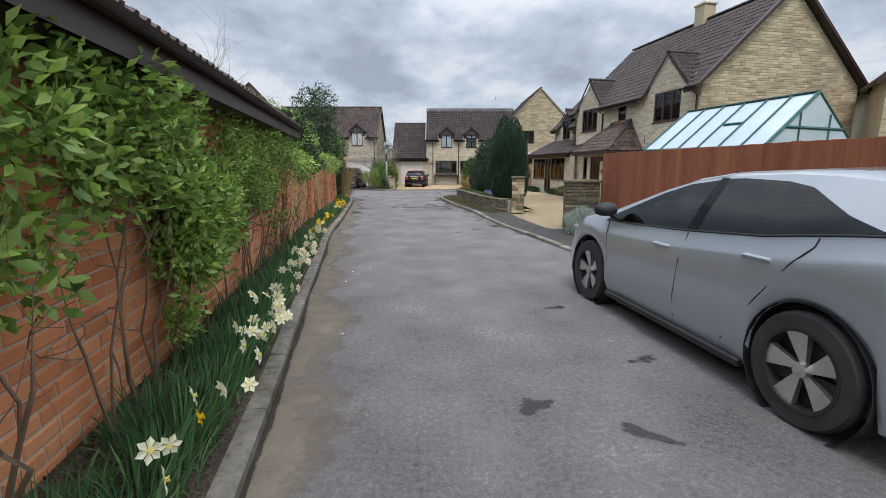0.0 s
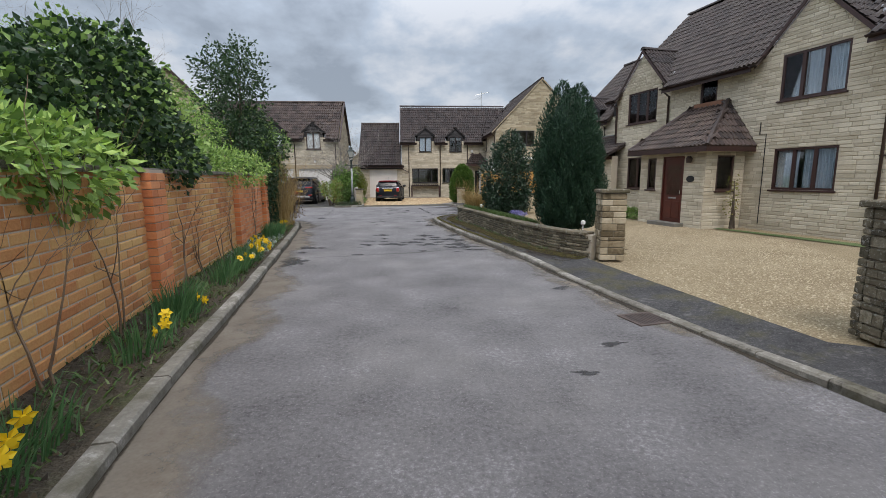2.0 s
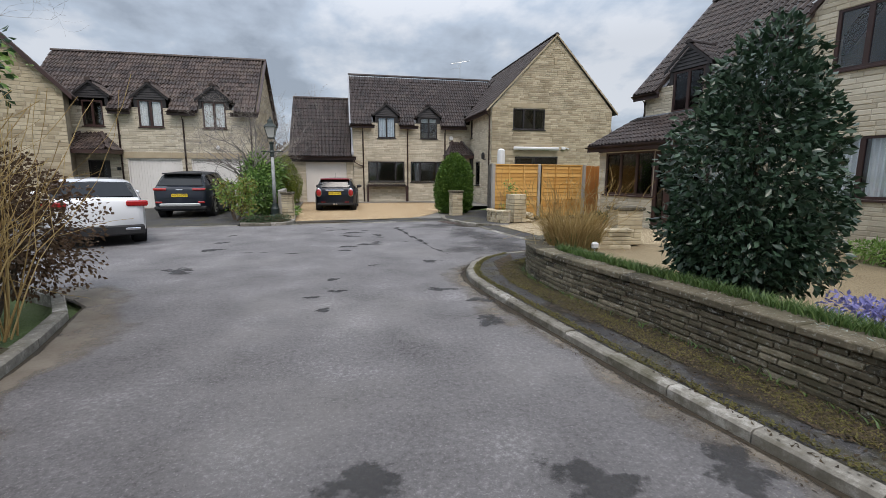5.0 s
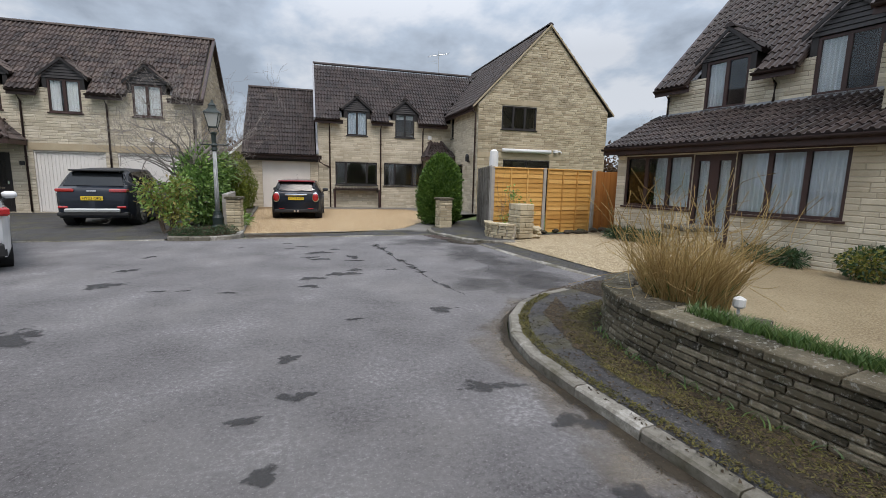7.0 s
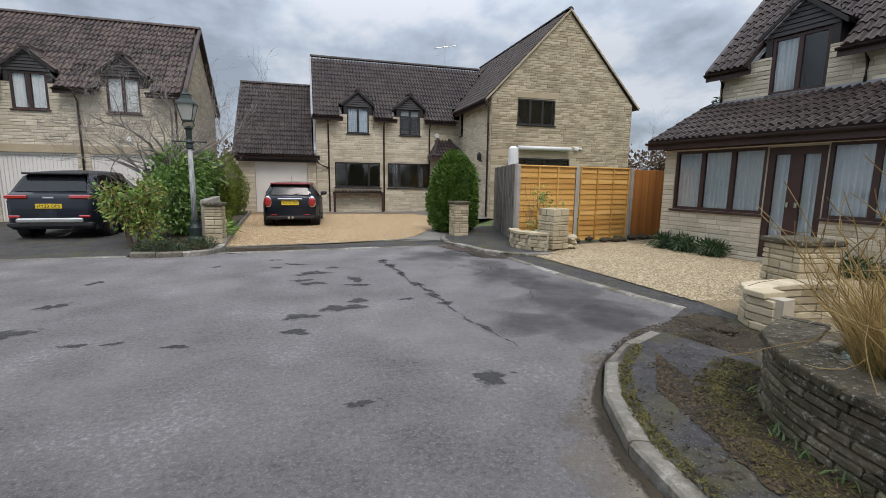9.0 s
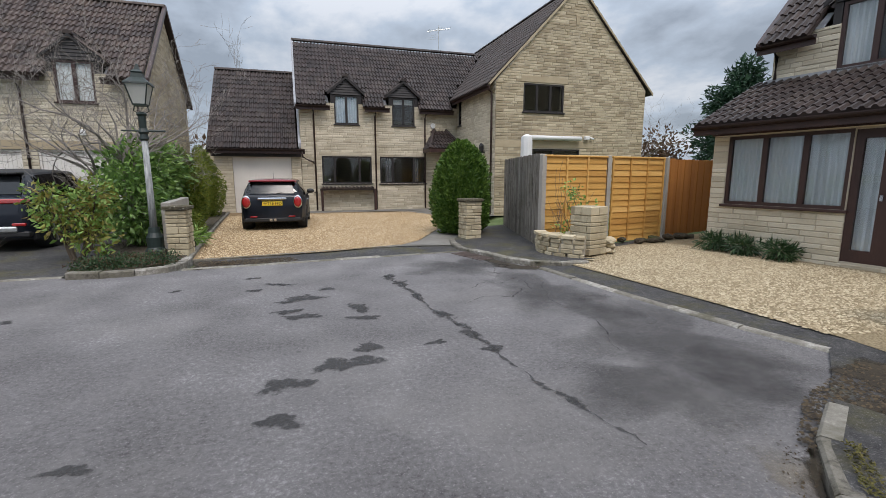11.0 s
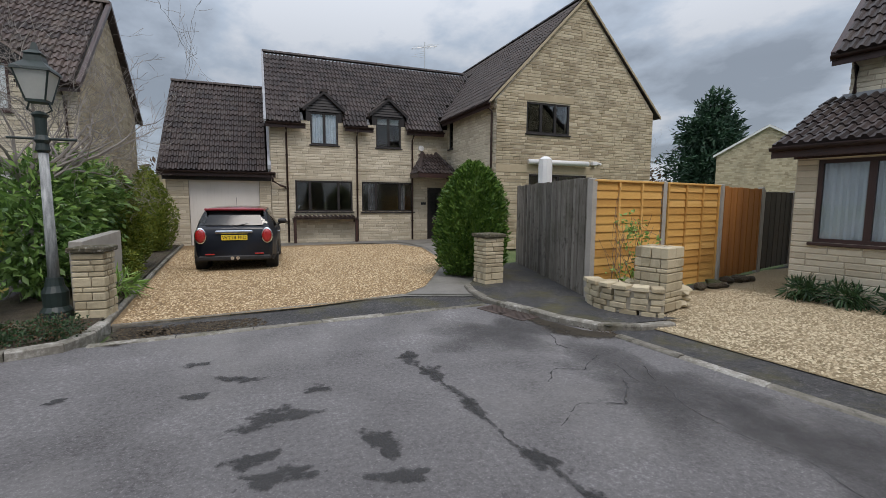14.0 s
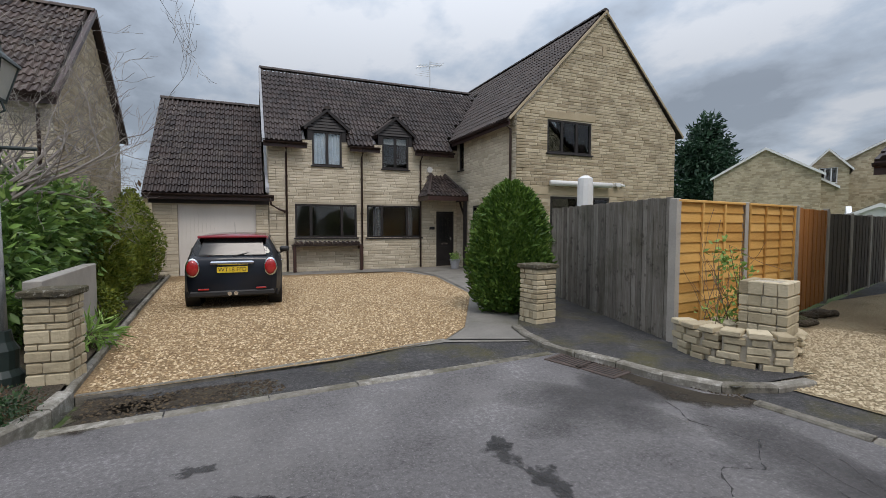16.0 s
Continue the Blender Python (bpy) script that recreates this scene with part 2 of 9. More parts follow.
def soft_stain(name, colors, rough, low, high, amount=1.0, noise_scale=9.0, spread=0.9):
    """A ragged stain that thins out towards its rim, by the mesh's own 'cover' value."""
    mt = surface(name, colors, rough, 3, 40, 0.4, 0.008)
    n, l = mt.node_tree.nodes, mt.node_tree.links
    at = n.new("ShaderNodeAttribute")
    at.attribute_name = "cover"
    geo = n.new("ShaderNodeNewGeometry")
    ns = n.new("ShaderNodeTexNoise")
    ns.inputs["Scale"].default_value, ns.inputs["Detail"].default_value, ns.inputs["Roughness"].default_value = noise_scale, 6.0, 0.65
    l.new(geo.outputs["Position"], ns.inputs["Vector"])
    ad = n.new("ShaderNodeMath")
    ad.operation = "MULTIPLY_ADD"
    ad.inputs[1].default_value = spread
    l.new(ns.outputs["Fac"], ad.inputs[0])
    l.new(at.outputs["Fac"], ad.inputs[2])
    mr = n.new("ShaderNodeMapRange")
    mr.inputs["From Min"].default_value, mr.inputs["From Max"].default_value, mr.inputs["To Max"].default_value = low, high, amount
    l.new(ad.outputs[0], mr.inputs["Value"])
    tr = n.new("ShaderNodeBsdfTransparent")
    ms = n.new("ShaderNodeMixShader")
    l.new(mr.outputs[0], ms.inputs[0])
    l.new(tr.outputs[0], ms.inputs[1])
    l.new(n["Principled BSDF"].outputs[0], ms.inputs[2])
    l.new(ms.outputs[0], n["Material Output"].inputs["Surface"])
    return mt


DAMP = soft_stain("damp_patch", [(0.022, 0.021, 0.021), (0.050, 0.048, 0.047)], 0.75, 1.38, 1.66, 0.70, 8.5, 2.2)
SEAM = soft_stain("damp_seam", [(0.022, 0.021, 0.021), (0.050, 0.048, 0.047)], 0.75, 1.15, 1.5, 0.68, 16.0, 2.0)
DUST = soft_stain("dried_mud", [(0.13, 0.105, 0.078), (0.235, 0.205, 0.165)], 0.95, 0.75, 1.15, 0.8, 4.0, 1.1)
GRIME = soft_stain("dark_leaf_mould", [(0.014, 0.010, 0.006), (0.05, 0.038, 0.022)], 0.95, 0.75, 1.05, 0.92, 6.0, 1.1)
MOULD = soft_stain("yellow_green_moss", [(0.06, 0.050, 0.010), (0.14, 0.115, 0.028)], 1.0, 0.85, 1.1, 0.85, 7.0, 1.1)
WORN = soft_stain("dark_worn_asphalt", [(0.035, 0.033, 0.033), (0.085, 0.080, 0.079)], 0.9, 0.75, 1.5, 0.6, 2.2, 1.3)
WEAR = soft_stain("faint_trench_seam", [(0.04, 0.038, 0.039), (0.085, 0.08, 0.082)], 0.9, 0.6, 1.1, 0.28, 6.0)
CONCRETE = surface("kerb_concrete", [(0.045, 0.040, 0.030), (0.160, 0.146, 0.120), (0.220, 0.204, 0.172), (0.42, 0.40, 0.36)], 0.92, 3.0, 12, 0.6, 0.012, piece=0.15, fine_amt=0.7, grain=(0.82, 0.34, 0.66), stain=((0.070, 0.063, 0.032), 3.0, 0.8))
SLAB = surface("paving_slab", [(0.15, 0.14, 0.125), (0.24, 0.225, 0.2)], 0.9, 2.5, 40, 0.4, 0.006, piece=0.3, stain=((0.09, 0.09, 0.06), 2.0, 0.6))
GRAVEL = surface("gravel_bed", [(0.11, 0.066, 0.028), (0.27, 0.18, 0.09), (0.42, 0.31, 0.18)], 0.95, 0.8, 45, 1.0, 0.03, fine_amt=0.75)
GRAVELP = surface("gravel_pale", [(0.14, 0.10, 0.055), (0.29, 0.225, 0.13), (0.43, 0.35, 0.225)], 0.95, 0.8, 45, 1.0, 0.03, fine_amt=0.7)
PEBBLE = surface("pebble", [(0.15, 0.085, 0.035), (0.37, 0.25, 0.125), (0.64, 0.51, 0.33)], 0.85, 6, 60, 0.2, 0.004, piece=0.85)
PEBBLEP = surface("pebble_pale", [(0.22, 0.165, 0.095), (0.36, 0.285, 0.175), (0.52, 0.435, 0.295)], 0.85, 6, 60, 0.2, 0.004, piece=0.85)
SOIL = surface("soil", [(0.028, 0.021, 0.014), (0.062, 0.048, 0.031), (0.125, 0.103, 0.070)], 1.0, 5, 50, 1.0, 0.03, fine_amt=0.6, stain=((0.09, 0.12, 0.035), 2.2, 0.6))
GRASS = surface("grass_ground", [(0.05, 0.08, 0.025), (0.09, 0.13, 0.04), (0.14, 0.16, 0.07)], 1.0, 0.6, 30, 1.0, 0.03)
MOSS = surface("moss", [(0.05, 0.05, 0.015), (0.12, 0.11, 0.03), (0.17, 0.13, 0.05)], 1.0, 6, 60, 1.0, 0.02, fine_amt=0.6)
MORTAR = surface("mortar", [(0.34, 0.30, 0.235), (0.47, 0.42, 0.335)], 0.95, 2, 60, 0.4, 0.005)
MORTAR_B = surface("brick_mortar", [(0.38, 0.31, 0.24), (0.55, 0.46, 0.37)], 0.95, 2, 60, 0.5, 0.005)
STONE = surface("limestone_block", [(0.30, 0.24, 0.155), (0.46, 0.385, 0.265), (0.58, 0.50, 0.36)], 0.92, 1.1, 30, 0.6, 0.008, piece=0.6, stain=((0.20, 0.165, 0.11), 1.3, 0.55))
STONEP = surface("pale_limestone_block", [(0.40, 0.35, 0.26), (0.55, 0.49, 0.38), (0.66, 0.60, 0.48)], 0.92, 1.1, 30, 0.6, 0.008, piece=0.55, stain=((0.30, 0.25, 0.17), 1.3, 0.5))
OLDPIER = surface("stained_limestone", [(0.10, 0.075, 0.04), (0.27, 0.215, 0.135), (0.34, 0.28, 0.185), (0.50, 0.43, 0.31)], 0.95, 2.5, 12, 0.8, 0.015, piece=0.35, fine_amt=0.6, grain=(0.78, 0.33, 0.67), stain=((0.12, 0.085, 0.04), 2.2, 0.7))
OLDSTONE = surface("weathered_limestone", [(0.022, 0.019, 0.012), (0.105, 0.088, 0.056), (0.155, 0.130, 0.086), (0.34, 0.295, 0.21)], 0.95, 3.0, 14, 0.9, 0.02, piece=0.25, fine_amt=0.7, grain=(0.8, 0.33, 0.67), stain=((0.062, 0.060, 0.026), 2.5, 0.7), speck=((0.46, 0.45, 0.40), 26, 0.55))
PIERSTONE = surface("pier_stone", [(0.30, 0.24, 0.15), (0.47, 0.40, 0.27), (0.60, 0.52, 0.37)], 0.92, 3.0, 40, 0.7, 0.01, piece=0.5, stain=((0.14, 0.12, 0.075), 3.0, 0.5))
LINTEL = surface("stone_lintel", [(0.36, 0.29, 0.19), (0.47, 0.39, 0.27)], 0.92, 2, 40, 0.3, 0.005)
BRICK = surface("red_brick", [(0.38, 0.11, 0.042), (0.64, 0.235, 0.095), (0.74, 0.36, 0.16)], 0.92, 0.9, 40, 0.6, 0.006, piece=0.45)
BRICKO = surface("orange_brick", [(0.42, 0.15, 0.055), (0.58, 0.27, 0.10), (0.66, 0.40, 0.16)], 0.92, 0.8, 40, 0.6, 0.006, piece=0.3, stain=((0.55, 0.40, 0.14), 0.8, 0.6))
TILE = surface("roof_tile", [(0.013, 0.0080, 0.0072), (0.030, 0.0190, 0.0172), (0.057, 0.038, 0.033)], 0.6, 1.2, 45, 0.5, 0.006, piece=0.45, stain=((0.10, 0.082, 0.066), 2.2, 0.35))
TILEB = surface("brown_roof_tile", [(0.026, 0.016, 0.0135), (0.050, 0.032, 0.027), (0.085, 0.057, 0.047)], 0.6, 1.2, 45, 0.5, 0.006, piece=0.4, stain=((0.16, 0.12, 0.09), 2.0, 0.4))
RUST_TILE = surface("rusty_hip_tile", [(0.16, 0.07, 0.04), (0.26, 0.13, 0.08)], 0.9, 4, 40, 0.4, 0.006)
LEAD = surface("lead_flashing", [(0.22, 0.23, 0.25), (0.36, 0.37, 0.39)], 0.6, 4, 30, 0.3, 0.005)
DARKWOOD = surface("dark_stained_wood", [(0.028, 0.012, 0.010), (0.055, 0.024, 0.020)], 0.45, 3, 60, 0.25, 0.003, stretch=(1, 1, 0.2))
BLACKWOOD = surface("black_brown_wood", [(0.010, 0.008, 0.008), (0.022, 0.017, 0.017)], 0.5, 3, 60, 0.25, 0.003)
MAHOG = surface("mahogany_door", [(0.06, 0.014, 0.010), (0.12, 0.028, 0.018)], 0.4, 3, 60, 0.2, 0.003)
PLASTIC = surface("brown_plastic", [(0.035, 0.020, 0.017), (0.06, 0.036, 0.03)], 0.5, 2, 30, 0.1, 0.002)
WHITE = surface("white_door_paint", [(0.66, 0.63, 0.59), (0.76, 0.73, 0.69)], 0.5, 1.5, 30, 0.1, 0.002)
WHITEP = surface("white_plastic", [(0.68, 0.68, 0.67), (0.80, 0.80, 0.79)], 0.5, 1.5, 30, 0.05, 0.002)
CURTAIN = surface("net_curtain", [(0.86, 0.87, 0.89), (0.94, 0.94, 0.95)], 0.95, 6, 80, 0.2, 0.004)
CURTAIND = surface("grey_curtain", [(0.10, 0.10, 0.11), (0.18, 0.18, 0.19)], 0.95, 6, 80, 0.2, 0.004)
# cloth of the porch house curtains; also the painted sky reflection in one dormer
BLUEC_SKY = surface("pale_blue_curtain_and_sky_sheen", [(0.48, 0.57, 0.68), (0.74, 0.80, 0.86)], 0.95, 6, 80, 0.2, 0.004)
FENCEN = surface("new_fence_wood", [(0.42, 0.205, 0.045), (0.60, 0.33, 0.085), (0.70, 0.42, 0.14)], 0.8, 1.5, 40, 0.4, 0.004, piece=0.3, stretch=(0.3, 0.3, 4))
FENCEO = surface("orange_fence_wood", [(0.30, 0.11, 0.022), (0.42, 0.17, 0.035)], 0.8, 1.5, 40, 0.4, 0.004, piece=0.3, stretch=(4, 4, 0.3))
FENCEG = surface("grey_weathered_wood", [(0.075, 0.064, 0.052), (0.18, 0.160, 0.135), (0.31, 0.285, 0.25)], 0.9, 2.0, 14, 0.7, 0.006, piece=0.25, stretch=(5, 5, 0.35), fine_amt=0.55, stain=((0.075, 0.068, 0.04), 2.2, 0.65), speck=((0.035, 0.028, 0.02), 5.5, 0.55))
FENCEB = surface("red_brown_fence", [(0.15, 0.042, 0.018), (0.25, 0.080, 0.036), (0.34, 0.125, 0.06)], 0.85, 1.0, 12, 0.5, 0.005, piece=0.12, stretch=(3, 3, 0.25), stain=((0.13, 0.042, 0.02), 1.2, 0.5))
FENCED = surface("dark_fence", [(0.05, 0.042, 0.036), (0.10, 0.085, 0.07)], 0.9, 2, 40, 0.5, 0.005, piece=0.3, stretch=(4, 4, 0.4))
POST = surface("concrete_post", [(0.30, 0.28, 0.25), (0.42, 0.39, 0.35)], 0.9, 3, 50, 0.4, 0.005)
GREENMETAL = surface("dark_green_metal", [(0.008, 0.016, 0.015), (0.02, 0.034, 0.03)], 0.5, 6, 60, 0.3, 0.003, metal=0.0)
WORNMETAL = surface("worn_lamp_post_paint", [(0.12, 0.13, 0.13), (0.30, 0.31, 0.31), (0.55, 0.56, 0.55)], 0.6, 5, 60, 0.3, 0.003, stretch=(6, 6, 1))
GREENFRAME = surface("green_frame", [(0.012, 0.07, 0.065), (0.02, 0.11, 0.10)], 0.5, 3, 40, 0.1, 0.002)
IRON = surface("cast_iron", [(0.06, 0.045, 0.04), (0.13, 0.095, 0.08)], 0.75, 5, 60, 0.4, 0.004, metal=0.3)
CHROME = surface("chrome", [(0.6, 0.6, 0.62), (0.7, 0.7, 0.72)], 0.15, 3, 30, 0.0, metal=1.0)
ALU = surface("brushed_alloy", [(0.50, 0.50, 0.48), (0.66, 0.66, 0.64)], 0.38, 3, 30, 0.0, metal=0.9)
BLACKP = surface("black_plastic", [(0.010, 0.010, 0.011), (0.022, 0.022, 0.023)], 0.6, 3, 40, 0.1, 0.002)
GLOSSBLACK = surface("gloss_black", [(0.010, 0.012, 0.014), (0.016, 0.018, 0.02)], 0.10, 3, 30, 0.0, coat=0.15, spec=0.3)
TYRE = surface("tyre_rubber", [(0.016, 0.016, 0.016), (0.035, 0.034, 0.033)], 0.85, 5, 60, 0.3, 0.003)
GREYCAR = surface("grey_car_paint", [(0.35, 0.38, 0.41), (0.385, 0.415, 0.445)], 0.30, 0.6, 400, 0.0, metal=0.6, coat=1.0)
NAVYCAR = surface("navy_car_paint", [(0.006, 0.009, 0.017), (0.008, 0.012, 0.021)], 0.45, 0.6, 400, 0.0, metal=0.0, coat=0.35, spec=0.25)
SLATECAR = surface("slate_car_paint", [(0.009, 0.013, 0.022), (0.012, 0.016, 0.026)], 0.4, 0.6, 400, 0.0, metal=0.0, coat=0.5, spec=0.3)
WHITECAR = surface("white_car_paint", [(0.72, 0.73, 0.74), (0.78, 0.79, 0.80)], 0.35, 0.6, 400, 0.0, coat=1.0)
REDCAR = surface("red_roof_paint", [(0.22, 0.012, 0.02), (0.27, 0.016, 0.026)], 0.3, 0.6, 400, 0.0, coat=1.0)
REDLAMP = surface("red_lamp_lens", [(0.30, 0.008, 0.010), (0.45, 0.02, 0.02)], 0.12, 30, 90, 0.1, 0.002, coat=1.0)
CLEARLAMP = surface("clear_lamp_lens", [(0.05, 0.055, 0.06), (0.22, 0.23, 0.24)], 0.08, 14, 50, 0.1, 0.002, coat=1.0)
YELLOW = surface("yellow_number_plate", [(0.72, 0.50, 0.02), (0.80, 0.57, 0.04)], 0.5, 3, 40, 0.0)
INK = surface("black_ink", [(0.012, 0.012, 0.012), (0.02, 0.02, 0.02)], 0.6, 3, 40, 0.0)
BARK = surface("bark", [(0.06, 0.045, 0.032), (0.13, 0.10, 0.075)], 0.95, 4, 50, 0.8, 0.01)
TWIG = surface("grey_twig", [(0.16, 0.14, 0.125), (0.34, 0.31, 0.285)], 0.95, 4, 50, 0.4, 0.004)
PALETWIG = surface("pale_dead_wood", [(0.34, 0.30, 0.24), (0.52, 0.47, 0.40)], 0.9, 5, 40, 0.4, 0.004)
REDTWIG = surface("brown_twig", [(0.13, 0.085, 0.055), (0.27, 0.19, 0.13)], 0.95, 4, 50, 0.4, 0.004)


def leafmat(name, colors, rough=0.45, trans=0.25):
    return surface(name, colors, rough, 1.6, 30, 0.0, piece=0.6, trans=trans, spec=0.4)


LEAF_BRIGHT = leafmat("bright_leaf", [(0.17, 0.30, 0.045), (0.36, 0.55, 0.10), (0.58, 0.72, 0.24)])
LEAF_MID = leafmat("mid_leaf", [(0.075, 0.15, 0.03), (0.20, 0.34, 0.075), (0.38, 0.53, 0.16)])
LEAF_DARK = leafmat("dark_leaf", [(0.014, 0.036, 0.014), (0.036, 0.078, 0.030), (0.075, 0.13, 0.052)], 0.4)
LEAF_YEW = leafmat("yew_needle", [(0.010, 0.032, 0.018), (0.022, 0.060, 0.032), (0.044, 0.098, 0.048)], 0.6, 0.1)
LEAF_HOLLY = leafmat("holly_leaf", [(0.014, 0.032, 0.018), (0.030, 0.062, 0.034), (0.062, 0.105, 0.062)], 0.3, 0.1)
LEAF_LAUREL = leafmat("laurel_leaf", [(0.040, 0.090, 0.022), (0.11, 0.205, 0.050), (0.25, 0.38, 0.11)], 0.3)
LEAF_CON = leafmat("conifer_spray", [(0.025, 0.065, 0.010), (0.070, 0.145, 0.020), (0.17, 0.27, 0.045)], 0.6, 0.15)
LEAF_GOLD = leafmat("golden_conifer_spray", [(0.05, 0.09, 0.010), (0.13, 0.17, 0.020), (0.26, 0.28, 0.04)], 0.6, 0.15)
LEAF_YELLOW = leafmat("yellowing_leaf", [(0.10, 0.13, 0.02), (0.24, 0.25, 0.05), (0.36, 0.26, 0.09)])
LEAF_SILVER = leafmat("silver_leaf", [(0.17, 0.215, 0.18), (0.31, 0.375, 0.33), (0.46, 0.52, 0.47)], 0.8)
LEAF_BLADE = leafmat("daffodil_leaf", [(0.035, 0.10, 0.035), (0.075, 0.18, 0.065), (0.15, 0.28, 0.12)], 0.5)
LEAF_GRASS = leafmat("grass_blade", [(0.04, 0.08, 0.02), (0.08, 0.15, 0.04), (0.16, 0.22, 0.07)])
LEAF_DRY = leafmat("dry_grass", [(0.22, 0.14, 0.05), (0.40, 0.28, 0.11), (0.56, 0.43, 0.20)], 0.8)
LEAF_BROWN = leafmat("brown_hedge_leaf", [(0.06, 0.032, 0.018), (0.12, 0.07, 0.04), (0.17, 0.12, 0.07)], 0.8)
LEAF_LITTER = leafmat("dead_leaf", [(0.014, 0.010, 0.006), (0.04, 0.028, 0.015), (0.10, 0.07, 0.038)], 0.9, 0.0)
PETAL_Y = leafmat("yellow_petal", [(0.75, 0.50, 0.01), (0.85, 0.62, 0.02)], 0.6)
PETAL_W = leafmat("cream_petal", [(0.72, 0.72, 0.48), (0.85, 0.84, 0.66)], 0.6)
PETAL_C = leafmat("pale_yellow_trumpet", [(0.72, 0.62, 0.16), (0.84, 0.76, 0.30)], 0.6)
PETAL_B = leafmat("blue_petal", [(0.18, 0.18, 0.45), (0.34, 0.32, 0.60)], 0.6)
PANE = glass("window_glass", (0.88, 0.91, 0.92), 1.6)
CARGLASS = glass("dark_car_glass", (0.20, 0.24, 0.26), 1.6)
ROOFGLASS = surface("pale_roof_glass", [(0.34, 0.43, 0.48), (0.46, 0.55, 0.59)], 0.12, 1.5, 30, 0.05, 0.002, coat=1.0, stain=((0.28, 0.35, 0.36), 1.2, 0.5))
LAMPGLASS = surface("frosted_lamp_glass", [(0.62, 0.63, 0.60), (0.74, 0.74, 0.70)], 0.3, 3, 30, 0.05, 0.002, trans=0.5)
FARSTONE = surface("far_stone_wall", [(0.34, 0.28, 0.19), (0.46, 0.39, 0.28)], 0.95, 3, 12, 0.4, 0.02)
ORANGEROOF = surface("orange_roof", [(0.28, 0.09, 0.035), (0.36, 0.13, 0.05)], 0.9, 3, 20, 0.3, 0.01)

# ---- ground, road, kerbs ----
def flat(name, outline, z, material, label="", step=None, kind="structure"):
    bm = bmesh.new()
    bm.faces.new([bm.verts.new((x, y, z)) for x, y in outline])
    bmesh.ops.triangulate(bm, faces=bm.faces)
    bmesh.ops.recalc_face_normals(bm, faces=bm.faces)
    if bm.faces[:][0].normal.z < 0:
        bmesh.ops.reverse_faces(bm, faces=bm.faces)
    me = bpy.data.meshes.new(name)
    bm.to_mesh(me)
    bm.free()
    me.materials.append(material)
    return tagged(new(name, me), label=label, kind=kind)


def strip(name, a, b, za, zb, material, label="", rough=0.0, cols=6):
    """A sheet between two lines of the same count."""
    mb = MB()
    for i in range(len(a)):
        for c in range(cols + 1):
            u = c / cols
            x, y = a[i][0] * (1 - u) + b[i][0] * u, a[i][1] * (1 - u) + b[i][1] * u
            z = za[i] * (1 - u) + zb[i] * u
            if rough and 0 < c < cols:
                z += rough * noise.noise((x * 3, y * 3, 0))
            mb.v.append((x, y, z))
    k = cols + 1
    for i in range(len(a) - 1):
        for c in range(cols):
            mb.f.append((i * k + c, i * k + c + 1, (i + 1) * k + c + 1, (i + 1) * k + c))
    me = mb.mesh(name)
    me.flip_normals() if me.polygons[0].normal.z < 0 else None
    me.materials.append(material)
    return tagged(new(name, me), label=label, kind="structure")


KERB_L = [(-0.1, -8), (-0.55, -1), (-0.85, 1), (-1.24, 3.1), (-1.80, 5.85), (-2.27, 8.4), (-2.78, 10.85), (-3.28, 14.6), (-3.95, 19.1), (-4.55, 23.0), (-4.95, 24.6), (-6.0, 25.6), (-8.0, 26.2), (-14.0, 26.6)]
WALL_L = [(-0.2, -8), (-1.10, -3), (-3.40, 9.7), (-4.15, 14.0), (-5.20, 21.8)]
KERB_R = [(4.2, -8), (3.45, 2.0), (3.05, 6.0), (2.62, 8.7), (2.12, 11.1), (1.93, 12.2), (1.60, 14.1), (1.24, 16.4), (1.02, 17.8), (0.62, 19.8), (0.38, 21.0), (0.17, 22.4), (-0.02, 23.8), (-0.14, 24.8), (-0.08, 25.4), (0.12, 25.95), (0.46, 26.47), (0.95, 26.9), (1.55, 27.2)]
GWALL = [(2.36, 16.35), (1.92, 17.1), (1.62, 18.2), (1.38, 19.6), (1.20, 21.0), (1.03, 22.4), (0.85, 23.3), (0.74, 24.1), (0.73, 24.8), (0.87, 25.35), (1.20, 25.78), (1.75, 26.0)]

flat("ground", [(-900, -900), (900, -900), (900, 1500), (-900, 1500)], -0.06, GRASS, "rough green ground reaching the horizon")
flat("road", [(-0.1, -40)] + [(x + 0.02, y) for x, y in KERB_L] + [(-14.0, 33.3), (-5.0, 33.35), (-3.6, 33.45), (1.38, 33.78), (1.75, 33.3), (2.6, 32.0), (3.1, 27.95), (2.3, 26.6)] + [(x - 0.02, y) for x, y in KERB_R[::-1][1:]] + [(6.0, -40)], 0.0, ASPHALT, "worn grey asphalt road with pale scuffs")


def kerb_height_r(y):
    return float(np.interp(y, [-8, 6.2, 7.6, 11.2, 12.2, 15.0, 16.3, 26.6, 27.3], [0.025, 0.025, 0.06, 0.065, 0.03, 0.03, 0.075, 0.085, 0.03]))


